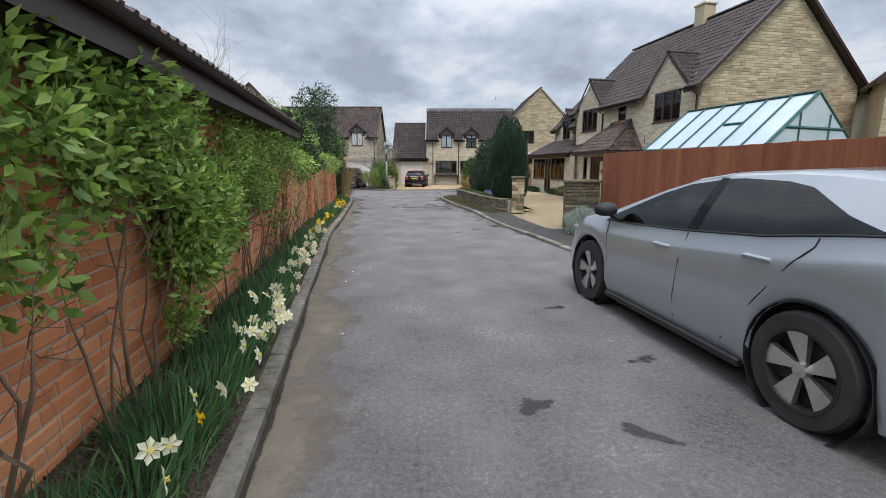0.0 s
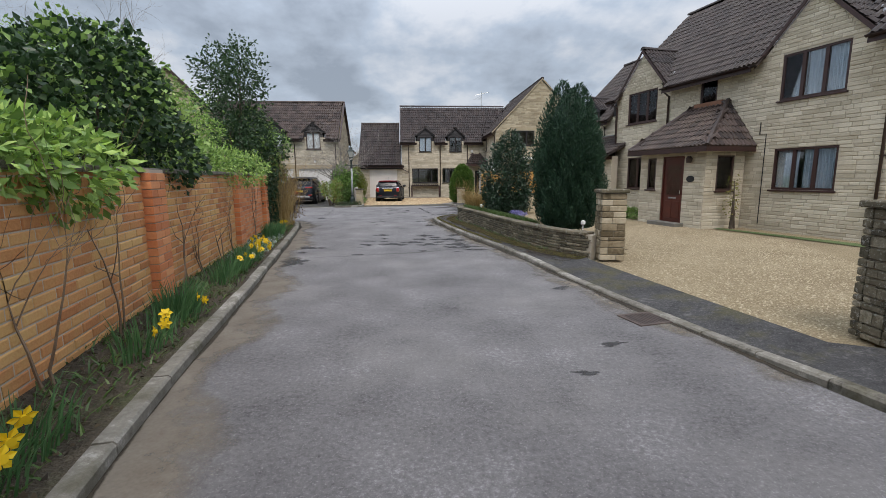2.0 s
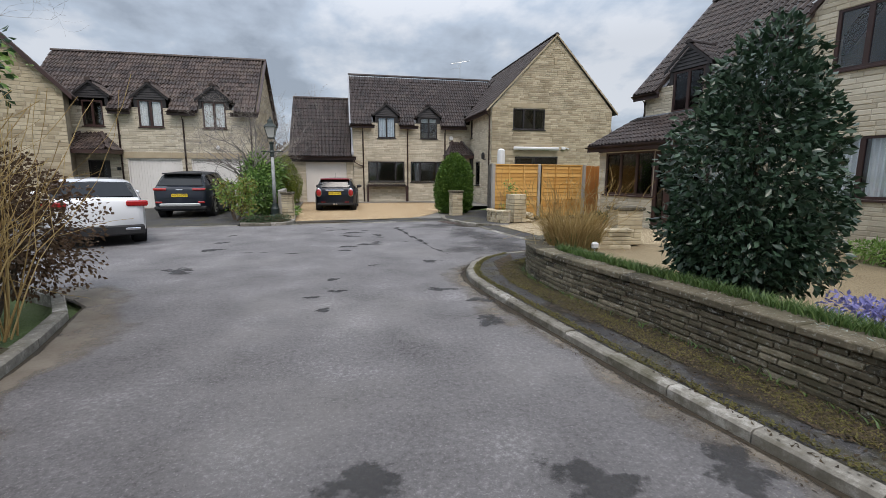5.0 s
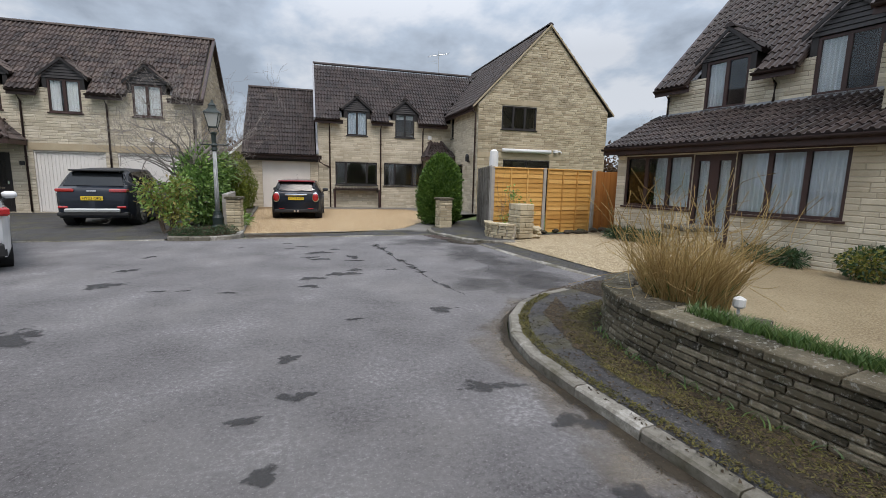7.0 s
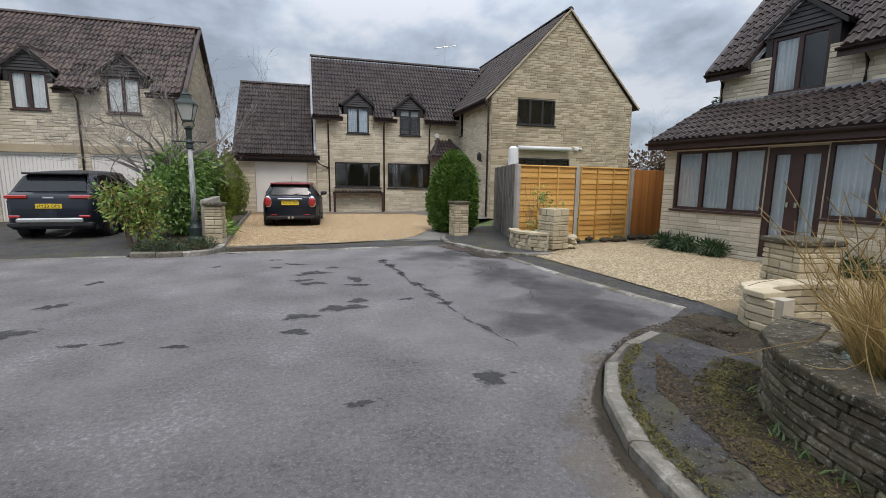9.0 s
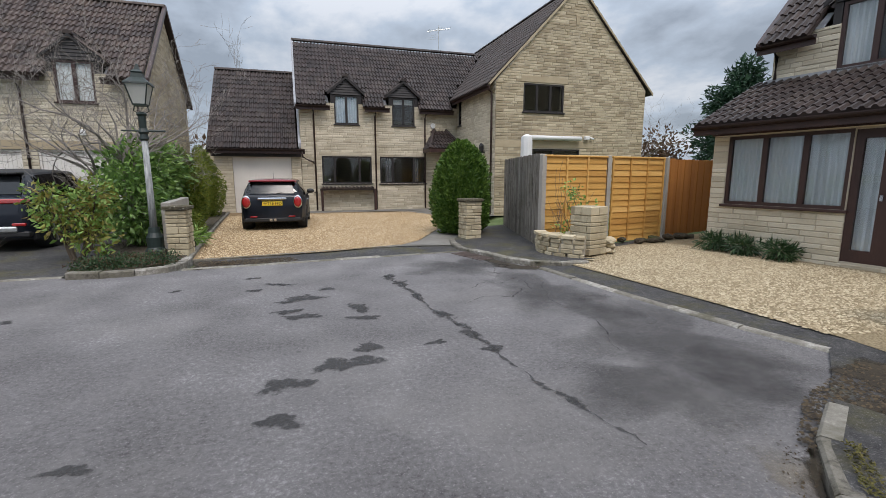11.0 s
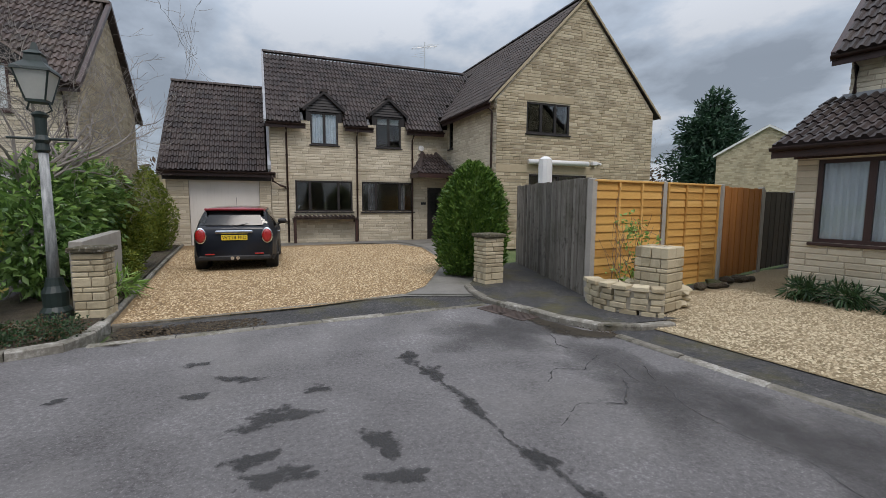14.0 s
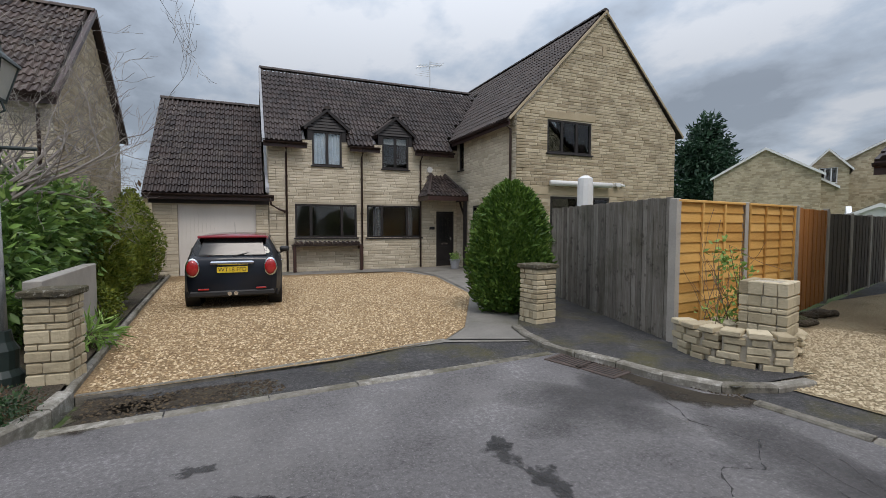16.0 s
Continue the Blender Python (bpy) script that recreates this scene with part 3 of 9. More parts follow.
def kerb_line(name, poly, height, width, side, label, step=0.9, low=0.0):
    """Single kerb stones end to end along a line; side 1: the body lies to the right of the line's direction."""
    root = MB()
    pts = resample(smooth_line(poly, 3), step)
    first = thing(name, I4, label, "kerb", kind="structure")
    for i in range(len(pts) - 1):
        a, b = Vector((*pts[i], 0)), Vector((*pts[i + 1], 0))
        d = (b - a).normalized()
        n = Vector((d.y, -d.x, 0)) * side
        h0, h1 = (height(a.y), height(b.y)) if callable(height) else (height, height)
        j = random.uniform(-0.006, 0.006)
        a2, b2 = a + d * 0.006, b - d * 0.006
        mb = MB()
        c = 0.018
        ring = []
        for p, h in ((a2, h0 + j), (b2, h1 + j)):
            ring.append([p + Vector((0, 0, low - 0.08)), p + Vector((0, 0, h - c)), p + n * c + Vector((0, 0, h)), p + n * width + Vector((0, 0, h)), p + n * width + Vector((0, 0, low - 0.08))])
        mb.add(ring[0] + ring[1], [(k, (k + 1) % 5, (k + 1) % 5 + 5, k + 5) for k in range(5)] + [(4, 3, 2, 1, 0), (5, 6, 7, 8, 9)])
        me = mb.mesh("kerb_stone")
        bm = bmesh.new()
        bm.from_mesh(me)
        bmesh.ops.recalc_face_normals(bm, faces=bm.faces)
        bm.to_mesh(me)
        bm.free()
        part("kerb_stone", me, CONCRETE, first)
    return first


kerb_line("kerb_left", KERB_L, 0.088, 0.13, -1, "weathered concrete kerb along the flower bed")
kerb_line("kerb_right", KERB_R, kerb_height_r, 0.115, 1, "pale worn concrete kerb along the pavement", 0.6)
kerb_line("kerb_flush", [(2.60, 27.75), (2.40, 28.5), (2.17, 29.8), (1.97, 31.75)], 0.022, 0.11, 1, "flush concrete edging before the gravel drive")
kerb_line("kerb_gate", [(2.95, 31.75), (2.40, 31.78), (1.92, 32.0), (1.70, 32.5), (1.58, 33.15), (1.36, 33.72), (1.33, 34.2), (1.40, 34.7), (1.52, 35.05)], 0.08, 0.12, 1, "mossy concrete kerb before the gate", 0.55)
kerb_line("kerb_drive", [(-3.62, 33.40), (-1.35, 33.54), (1.32, 33.72)], 0.014, 0.12, -1, "flush pale concrete edging across the drive")
kerb_line("kerb_bed", [(-5.1, 33.2), (-4.6, 33.12), (-4.0, 33.2), (-3.62, 33.42), (-3.60, 34.2)], 0.10, 0.12, -1, "rounded stone edging of the small bed", 0.5)
kerb_line("kerb_far", [(-14, 33.35), (-5.2, 33.35)], 0.015, 0.10, -1, "flush white concrete edging across the neighbour's drive")
kerb_line("gravel_edging", [(-3.62, 34.2), (-4.0, 39.0), (-4.38, 45.0)], 0.10, 0.06, -1, "thin concrete edging beside the gravel", 0.9)
kerb_line("gravel_front_edging", [(-3.60, 34.2), (-1.2, 34.45), (0.33, 34.8)], 0.035, 0.06, -1, "brown timber edging in front of the gravel", 1.2)

# left bed
kl = resample(smooth_line([p for p in KERB_L if p[1] <= 23.1], 1), 0.35)
wl_x = lambda y: float(np.interp(y, [p[1] for p in WALL_L] + [24], [p[0] for p in WALL_L] + [-5.6]))
bed_b = [(wl_x(y) - 0.1, y) for x, y in kl]
strip("flower_bed", [(x - 0.12, y) for x, y in kl], bed_b, [0.085] * len(kl), [0.14] * len(kl), SOIL, "dark crumbly soil with weeds and dead leaves", 0.05, 8)
# right pavement
kr = resample(smooth_line(KERB_R, 3), 0.4)


def back_r(x, y):
    if y < 11.6:
        return (x + 1.6, y)
    if y < 16.3:
        return (x + 0.75 + 0.05 * (y - 11.6), y + 0.1)
    gy = np.interp(y, [16.3, 24.0, 25.0, 25.7, 26.6, 27.2], [16.35, 23.8, 24.6, 25.2, 25.75, 26.0])
    gp = np.array(GWALL)
    return (float(np.interp(gy, gp[:, 1], gp[:, 0])) + 0.1, float(gy))


backs = [back_r(x, y) for x, y in kr]
hs = [kerb_height_r(y) - 0.006 for x, y in kr]
strip("pavement", [(x + 0.11, y) for x, y in kr], backs, hs, [0.085] * len(kr), PAVE, "dark asphalt pavement with moss along the wall", 0.006, 6)
flat("pavement_corner", [(1.45, 27.14), (1.0, 26.6), (1.2, 25.85), (2.8, 26.2), (3.2, 27.4), (3.1, 28.0), (2.62, 27.85), (2.1, 27.5)], 0.022, PAVE, "mossy asphalt at the end of the low wall")
flat("pavement_gate", [(2.05, 31.95), (1.80, 32.5), (1.66, 33.2), (1.45, 33.75), (1.42, 34.2), (1.60, 35.0), (2.9, 37.0), (4.4, 37.6), (3.0, 33.3), (2.8, 32.4), (3.2, 31.9)], 0.075, PAVE, "dark damp asphalt before the gate")
flat("drive_strip", [(-3.5, 33.46), (-1.35, 33.60), (1.40, 33.78), (1.45, 34.3), (1.2, 34.6), (0.4, 34.85), (-1.2, 34.42), (-3.5, 34.18)], 0.006, PAVE, "dark asphalt strip before the gravel")
flat("path", [(1.2, 34.45), (1.62, 34.3), (1.75, 35.0), (2.9, 37.5), (3.6, 40.5), (5.2, 40.6), (5.2, 45), (-1.5, 45), (-1.5, 44.0), (3.0, 44.0), (3.2, 42.0), (2.6, 38.5), (0.9, 35.3), (0.35, 34.8)], 0.036, SLAB, "grey paving slabs leading to the front door")
flat("forecourt", [(-4.45, 34.3), (0.3, 34.72), (1.2, 34.38), (1.62, 34.25), (1.72, 34.6), (3.0, 37.6), (3.7, 40.6), (5.2, 40.7), (5.2, 45.0), (-4.5, 45.0)], 0.018, SLAB, "grey slabs under the gravel edge")
flat("yard_base", [(2.55, 13.9), (2.75, 16.3), (2.5, 19), (2.1, 22), (1.8, 24.4), (2.9, 26.6), (3.0, 28.0), (2.5, 32.0), (3.3, 33.3), (8.7, 34.5), (16, 36.5), (16, 16), (9, 11), (4.4, 11.5), (3.2, 12.0)], 0.012, PAVE, "dark asphalt under the gravel yard")
flat("gravel_drive", [(-3.62, 34.2), (-1.2, 34.43), (0.33, 34.82), (0.9, 35.4), (2.5, 38.4), (3.1, 42.0), (2.6, 43.6), (-0.5, 44.2), (-1.6, 45.1), (-4.42, 45.1), (-4.0, 39.0)], 0.03, GRAVEL, "golden gravel drive")
flat("gravel_yard", [(2.36, 14.0), (2.2, 16.0), (2.6, 16.5), (2.2, 19), (1.8, 22), (1.5, 24.3), (1.5, 25.1), (2.1, 26.0), (2.9, 26.7), (3.05, 28.0), (2.85, 29.8), (2.6, 31.9), (3.2, 32.0), (4.0, 33.0), (9, 34.6), (16, 35), (16, 16), (9, 11), (4.2, 11.4), (2.66, 11.9)], 0.026, GRAVELP, "pale gravel front yard")
flat("drive_edge_strip", [(2.06, 31.9), (2.27, 29.8), (2.5, 28.5), (2.66, 27.85), (3.35, 28.0), (3.15, 30.0), (2.9, 32.0)], 0.014, PAVE, "dark asphalt strip beside the gravel yard")
flat("neighbour_drive", [(-14, 33.45), (-5.2, 33.45), (-5.6, 41.5), (-16, 41.5)], 0.012, PAVE, "dark block asphalt drive before the garages")
flat("bed_lamp", [(-5.15, 33.3), (-4.6, 33.25), (-4.0, 33.32), (-3.74, 33.5), (-3.72, 34.2), (-4.1, 39.0), (-4.5, 45.0), (-5.5, 45), (-5.6, 38)], 0.085, SOIL, "soil bed under shrubs and lamp")


# ---- masonry ----
PIECE_CACHE = {}


def stone_mesh(w, h, d, material):
    key = (round(w, 2), round(h, 3), round(d, 3), material.name)
    if key not in PIECE_CACHE:
        mb = MB()
        stone_geo(mb, 0, 0, key[0], h, d)
        me = mb.mesh("stone")
        me.materials.append(material)
        PIECE_CACHE[key] = me
    return PIECE_CACHE[key]


def stone_geo(mb, x0, z0, w, h, d):
    e = min(0.010, h * 0.12)
    x1, z1 = x0 + w, z0 + h
    mb.add([(x0, 0, z0), (x1, 0, z0), (x1, 0, z1), (x0, 0, z1), (x0 + e, -d, z0 + e), (x1 - e, -d, z0 + e), (x1 - e, -d, z1 - e), (x0 + e, -d, z1 - e)],
           [(4, 5, 6, 7), (0, 1, 5, 4), (1, 2, 6, 5), (2, 3, 7, 6), (3, 0, 4, 7)])


def masonry(wall, L, H, holes, material, name="stone", courses=(0.10,), lengths=(0.22, 0.32, 0.42, 0.5), depth=0.012, joint=0.010, limits=None, singles=0, single_rect=None, z_start=0.0, bond=False, seed=1):
    """Lays courses of pieces on the outer face of a wall, each with its own edges; the rest past the singles is one joined part."""
    rng = random.Random(seed)
    rest, count, z, row = MB(), 0, z_start, 0
    while z < H - 0.02:
        h = min(rng.choice(courses), H - z)
        zm = z + h / 2
        lo, hi = limits(zm) if limits else (0.0, L)
        spans = [(lo, hi)]
        for x0, z0, x1, z1 in holes:
            if z0 < z + h * 0.75 and z1 > z + h * 0.25:
                nxt = []
                for a, b in spans:
                    if x1 <= a or x0 >= b:
                        nxt.append((a, b))
                    else:
                        if x0 - a > 0.02:
                            nxt.append((a, x0))
                        if b - x1 > 0.02:
                            nxt.append((x1, b))
                spans = nxt
        for a, b in spans:
            x = a
            if bond and row % 2:
                first = lengths[0] / 2
            else:
                first = None
            while b - x > 0.015:
                w = first or rng.choice(lengths)
                first = None
                if b - x - w < 0.08:
                    w = b - x
                d = depth * rng.uniform(0.55, 1.3)
                if w - joint > 0.01 and h - joint > 0.01:
                    inside = single_rect is None or (single_rect[0] <= x <= single_rect[2] and single_rect[1] <= z <= single_rect[3])
                    if count < singles and inside:
                        part(name, stone_mesh(w - joint, h - joint, depth * (0.7 if rng.random() < .5 else 1.15), material), None, wall, m=Matrix.Translation((x + joint / 2, 0, z + joint / 2)))
                        count += 1
                    else:
                        stone_geo(rest, x + joint / 2, z + joint / 2, w - joint, h - joint, d)
                x += w
        z += h
        row += 1
    if rest.f:
        part(name + "work", rest, material, wall, kind="stuff")


def grid_slab(us, vs, solid, d0, d1, at):
    """One connected slab over the solid cells of a grid; at(u, v, d) gives the corner."""
    mb, idx = MB(), {}

    def vi(i, j, d):
        k = (i, j, d)
        if k not in idx:
            idx[k] = len(mb.v)
            mb.v.append(at(us[i], vs[j], d1 if d else d0))
        return idx[k]
    nu, nv = len(us) - 1, len(vs) - 1
    ok = lambda i, j: 0 <= i < nu and 0 <= j < nv and solid[i][j]
    for i in range(nu):
        for j in range(nv):
            if not solid[i][j]:
                continue
            mb.f.append((vi(i, j, 0), vi(i + 1, j, 0), vi(i + 1, j + 1, 0), vi(i, j + 1, 0)))
            mb.f.append((vi(i, j + 1, 1), vi(i + 1, j + 1, 1), vi(i + 1, j, 1), vi(i, j, 1)))
            if not ok(i - 1, j):
                mb.f.append((vi(i, j, 1), vi(i, j, 0), vi(i, j + 1, 0), vi(i, j + 1, 1)))
            if not ok(i + 1, j):
                mb.f.append((vi(i + 1, j, 0), vi(i + 1, j, 1), vi(i + 1, j + 1, 1), vi(i + 1, j + 1, 0)))
            if not ok(i, j - 1):
                mb.f.append((vi(i, j, 1), vi(i + 1, j, 1), vi(i + 1, j, 0), vi(i, j, 0)))
            if not ok(i, j + 1):
                mb.f.append((vi(i, j + 1, 0), vi(i + 1, j + 1, 0), vi(i + 1, j + 1, 1), vi(i, j + 1, 1)))
    return mb


def panel(house, name, m, L, H, holes=(), apex=None, thick=0.28, material=None, label="", singles=0, single_rect=None, seed=1, core=None, stones=True, z_start=0.0, courses=(0.085, 0.10, 0.115)):
    """A wall, openings cut through, x to the right as seen from outside; apex: (x, height) of a gable on top."""
    xs = sorted({0.0, L, *[h[0] for h in holes], *[h[2] for h in holes]})
    zs = sorted({0.0, H, *[min(h[1], H) for h in holes], *[min(h[3], H) for h in holes]})
    solid = [[not any(h[0] < (a + b) / 2 < h[2] and h[1] < (c + d) / 2 < h[3] for h in holes) for c, d in zip(zs[:-1], zs[1:])] for a, b in zip(xs[:-1], xs[1:])]
    mb = grid_slab(xs, zs, solid, 0.0, thick, lambda u, v, d: (u, d, v))
    lim = None
    top = H
    if apex:
        ax, ah = apex
        mb.add([(0, 0, H), (L, 0, H), (ax, 0, ah), (0, thick, H), (L, thick, H), (ax, thick, ah)], [(0, 1, 2), (5, 4, 3), (0, 3, 4, 1), (1, 4, 5, 2), (2, 5, 3, 0)])
        top = ah

        def lim(z):
            if z <= H:
                return (0.0, L)
            u = (z - H) / (ah - H)
            return (ax * u, L - (L - ax) * u)
    wall = part(name, mb, core or MORTAR, house, label, m)
    if stones:
        masonry(wall, L, top, holes, material or STONE, "stone", courses, limits=lim, singles=singles, single_rect=single_rect, seed=seed, z_start=z_start)
    return wall


# ---- windows, doors, roofs ----
def curtain_mesh(x0, z0, x1, z1, y, folds=0.09, amp=0.018):
    mb = MB()
    n = max(4, int((x1 - x0) / folds * 4))
    for i in range(n + 1):
        x = x0 + (x1 - x0) * i / n
        yy = y + amp * math.sin(i * math.pi / 2 + 0.4 * math.sin(i))
        mb.v += [(x, yy, z0), (x, yy, z1)]
    mb.f = [(2 * i, 2 * i + 2, 2 * i + 3, 2 * i + 1) for i in range(n)]
    return mb


def window(house, m, x0, z0, x1, z1, n=2, frame_mat=None, curtain=None, sill=True, label="dark brown wooden window", widths=None, blind=None):
    fm = frame_mat or DARKWOOD
    t, y0, y1 = 0.06, 0.015, 0.085
    ring = [(x0, z0), (x1, z0), (x1, z1), (x0, z1)], [(x0 + t, z0 + t), (x1 - t, z0 + t), (x1 - t, z1 - t), (x0 + t, z1 - t)]
    fv = [(x, y, z) for y in (y0, y1) for r in ring for x, z in r]
    ff = []
    for i in range(4):
        j = (i + 1) % 4
        ff += [(i, j, 4 + j, 4 + i), (8 + j, 8 + i, 12 + i, 12 + j), (i, 8 + i, 8 + j, j), (4 + j, 12 + j, 12 + i, 4 + i)]
    mb = MB().add(fv, ff)
    edges = [x0 + (x1 - x0) * i / n for i in range(n + 1)] if not widths else [x0 + (x1 - x0) * u for u in widths]
    win = part("window", mb, fm, house, label, m)
    for e in edges[1:-1]:
        part("mullion", MB().bevel_box(e - 0.045, y0 + 0.002, z0 + t - 0.004, e + 0.045, y1 - 0.002, z1 - t + 0.004, 0.008), fm, win)
    for a, b in zip(edges[:-1], edges[1:]):
        p = part("pane", MB().box(a + 0.045, 0.045, z0 + t - 0.005, b - 0.045, 0.051, z1 - t + 0.005), PANE, win)
        p.visible_shadow = False
    if sill:
        part("sill", MB().bevel_box(x0 - 0.05, -0.06, z0 - 0.05, x1 + 0.05, 0.09, z0 - 0.002, 0.008), fm, win)
    if curtain:
        cm, spans = curtain
        for a, b in spans:
            part("curtain", curtain_mesh(x0 + (x1 - x0) * a, z0 + 0.03, x0 + (x1 - x0) * b, z1 - 0.03, 0.085), cm, win, "hanging curtain")
    if blind:
        part("blind", MB().box(x0 + 0.06, 0.13, z1 - blind, x1 - 0.06, 0.15, z1 - 0.03), WHITEP, win, "white roller blind half down")
    return win


def garage_door(house, m, x0, x1, z1, z0=0.0):
    d = part("garage_door", MB().box(x0, 0.10, z0, x1, 0.13, z1), WHITE, house, "white ribbed up-and-over garage door", m)
    n = int((x1 - x0) / 0.11)
    me = MB().bevel_box(0.004, 0.085, z0 + 0.03, (x1 - x0) / n - 0.006, 0.10, z1 - 0.03, 0.006).mesh("door_rib")
    for i in range(n):
        part("door_rib", me, WHITE, d, m=Matrix.Translation((x0 + (x1 - x0) * i / n, 0, 0)))
    part("door_frame", MB().box(x0 - 0.05, 0.03, z0, x0, 0.14, z1).box(x1, 0.03, z0, x1 + 0.05, 0.14, z1).box(x0 - 0.05, 0.03, z1, x1 + 0.05, 0.14, z1 + 0.05), WHITE, d)
    part("handle", MB().bevel_box((x0 + x1) / 2 - 0.06, 0.045, z0 + 0.95, (x0 + x1) / 2 + 0.06, 0.085, z0 + 0.99, 0.008), BLACKP, d, "black handle")
    return d


def door(house, m, x0, x1, z1, material, glazed=True, z0=0.05, label="panelled front door"):
    d = part("front_door", MB().bevel_box(x0, 0.06, z0, x1, 0.11, z1, 0.006), material, house, label, m)
    part("door_frame", MB().box(x0 - 0.06, 0.02, z0, x0, 0.13, z1 + 0.06).box(x1, 0.02, z0, x1 + 0.06, 0.13, z1 + 0.06).box(x0 - 0.06, 0.02, z1, x1 + 0.06, 0.13, z1 + 0.06), material, d)
    w = x1 - x0
    if glazed:
        for i in range(3):
            for j in range(3):
                a, c = x0 + w * (0.16 + 0.24 * i), z0 + 0.95 + 0.32 * j
                p = part("pane", MB().box(a, 0.052, c, a + w * 0.20, 0.062, c + 0.28), PANE, d)
    for a in (0.14, 0.54):
        part("door_panel", MB().bevel_box(x0 + w * a, 0.048, z0 + 0.2, x0 + w * (a + 0.32), 0.06, z0 + 0.75, 0.01), material, d)
    part("letter_box", MB().bevel_box(x0 + w * 0.3, 0.045, z0 + 0.82, x0 + w * 0.7, 0.06, z0 + 0.88, 0.006), CHROME, d, "chrome letter box")
    part("handle", MB().bevel_box(x0 + w * 0.86, 0.02, z0 + 0.98, x0 + w * 0.92, 0.06, z0 + 1.1, 0.006), CHROME, d, "chrome handle")
    return d


def tile_mesh(material, w=0.30, ln=0.40, t=0.040):
    key = ("tile", material.name)
    if key not in PIECE_CACHE:
        prof = [(0.0, 0.0), (0.055, 0.0), (0.085, 0.046), (0.125, 0.046), (0.155, 0.004), (0.205, 0.002), (0.235, 0.046), (0.275, 0.046), (0.30, 0.002)]
        mb = MB()
        n = len(prof)
        for y, dz in ((0.0, t), (ln, 0.004)):
            mb.v += [(x, y, z + dz) for x, z in prof]
        mb.v += [(x, 0.0, 0.0) for x, z in prof]
        mb.f = [(i, i + 1, n + i + 1, n + i) for i in range(n - 1)] + [(2 * n + i, 2 * n + i + 1, i + 1, i) for i in range(n - 1)]
        me = mb.mesh("tile")
        me.materials.append(material)
        PIECE_CACHE[key] = (me, mb)
    return PIECE_CACHE[key]


def roof(house, name, m, L, S, material=None, clip=None, singles=0, label="", gauge=0.31, deck=True, seed=5):
    """A tiled slope: x along the eave, y up the slope."""
    material = material or TILE
    me, src = tile_mesh(material)
    rng = random.Random(seed)
    rest, rows, cols = MB(), int(S / gauge), int(L / 0.30)
    todo, solid = [], [[False] * rows for _ in range(cols)]
    for r in range(rows):
        y = r * gauge
        for c in range(cols):
            x = c * 0.30
            ok = clip is None or clip(x + 0.15, y + gauge / 2)
            if ok:
                todo.append((x, y))
                solid[c][r] = True
    dk = grid_slab([0.30 * c for c in range(cols + 1)], [min(gauge * r, S) for r in range(rows + 1)], solid, -0.07, -0.005, lambda u, v, d: (u, v, d))
    rf = part(name, dk, material, house, label, m)
    for i, (x, y) in enumerate(todo):
        mm = Matrix.Translation((x + rng.uniform(-.004, .004), y + rng.uniform(-.006, .006), rng.uniform(0, .006))) @ Euler((rng.uniform(-.008, .008), rng.uniform(-.01, .01), rng.uniform(-.012, .012))).to_matrix().to_4x4()
        if i < singles:
            part("roof_tile", me, None, rf, m=mm)
        else:
            rest.add(src.v, src.f, mm)
    if rest.f:
        part("tiling", rest, material, rf, kind="stuff")
    return rf


def ridge(house, m, L, material=None):
    n = max(1, int(L / 0.45))
    w = L / n
    v = []
    for x, k in ((0.004, 1.0), (w - 0.004, 0.93)):
        v += [(x, 0.13 * k * math.cos(a), 0.11 * k * math.sin(a) - 0.03) for a in np.linspace(0, math.pi, 7)]
    me = MB().add(v, [(j, j + 1, 8 + j, 7 + j) for j in range(6)] + [tuple(range(6, -1, -1)), tuple(range(7, 14))]).mesh("ridge_tile")
    me.materials.append(material or TILE)
    for i in range(n):
        part("ridge_tile", me, None, house, m=m @ Matrix.Translation((w * i, 0, 0)))


def gutter(house, m, L):
    mb = MB()
    v = []
    for x in (0, L):
        v += [(x, -0.055 + 0.055 * math.cos(a), 0.055 * math.sin(a)) for a in np.linspace(math.pi, 2 * math.pi, 7)]
    mb.add(v, [(j, j + 1, 8 + j, 7 + j) for j in range(6)] + [(7 + j, 8 + j, j + 1, j) for j in range(6)])
    g = part("gutter", mb, PLASTIC, house, "brown plastic gutter", m)
    part("fascia", MB().box(0, 0.0, -0.16, L, 0.022, 0.03), DARKWOOD, house, "", m)
    return g


def pipe(house, m, pts, r=0.035, material=None, label="brown plastic downpipe"):
    p = part("downpipe", MB().tube(pts, r, 8), material or PLASTIC, house, label, m, smooth=True)
    zt = max(q[2] for q in pts)
    x, y = pts[-1][0], pts[-1][1]
    for z in (0.8, 2.0, 3.2):
        if z < zt:
            part("clip", MB().box(x - 0.05, y - 0.01, z, x + 0.05, y + 0.05, z + 0.03), PLASTIC, p)
    return p


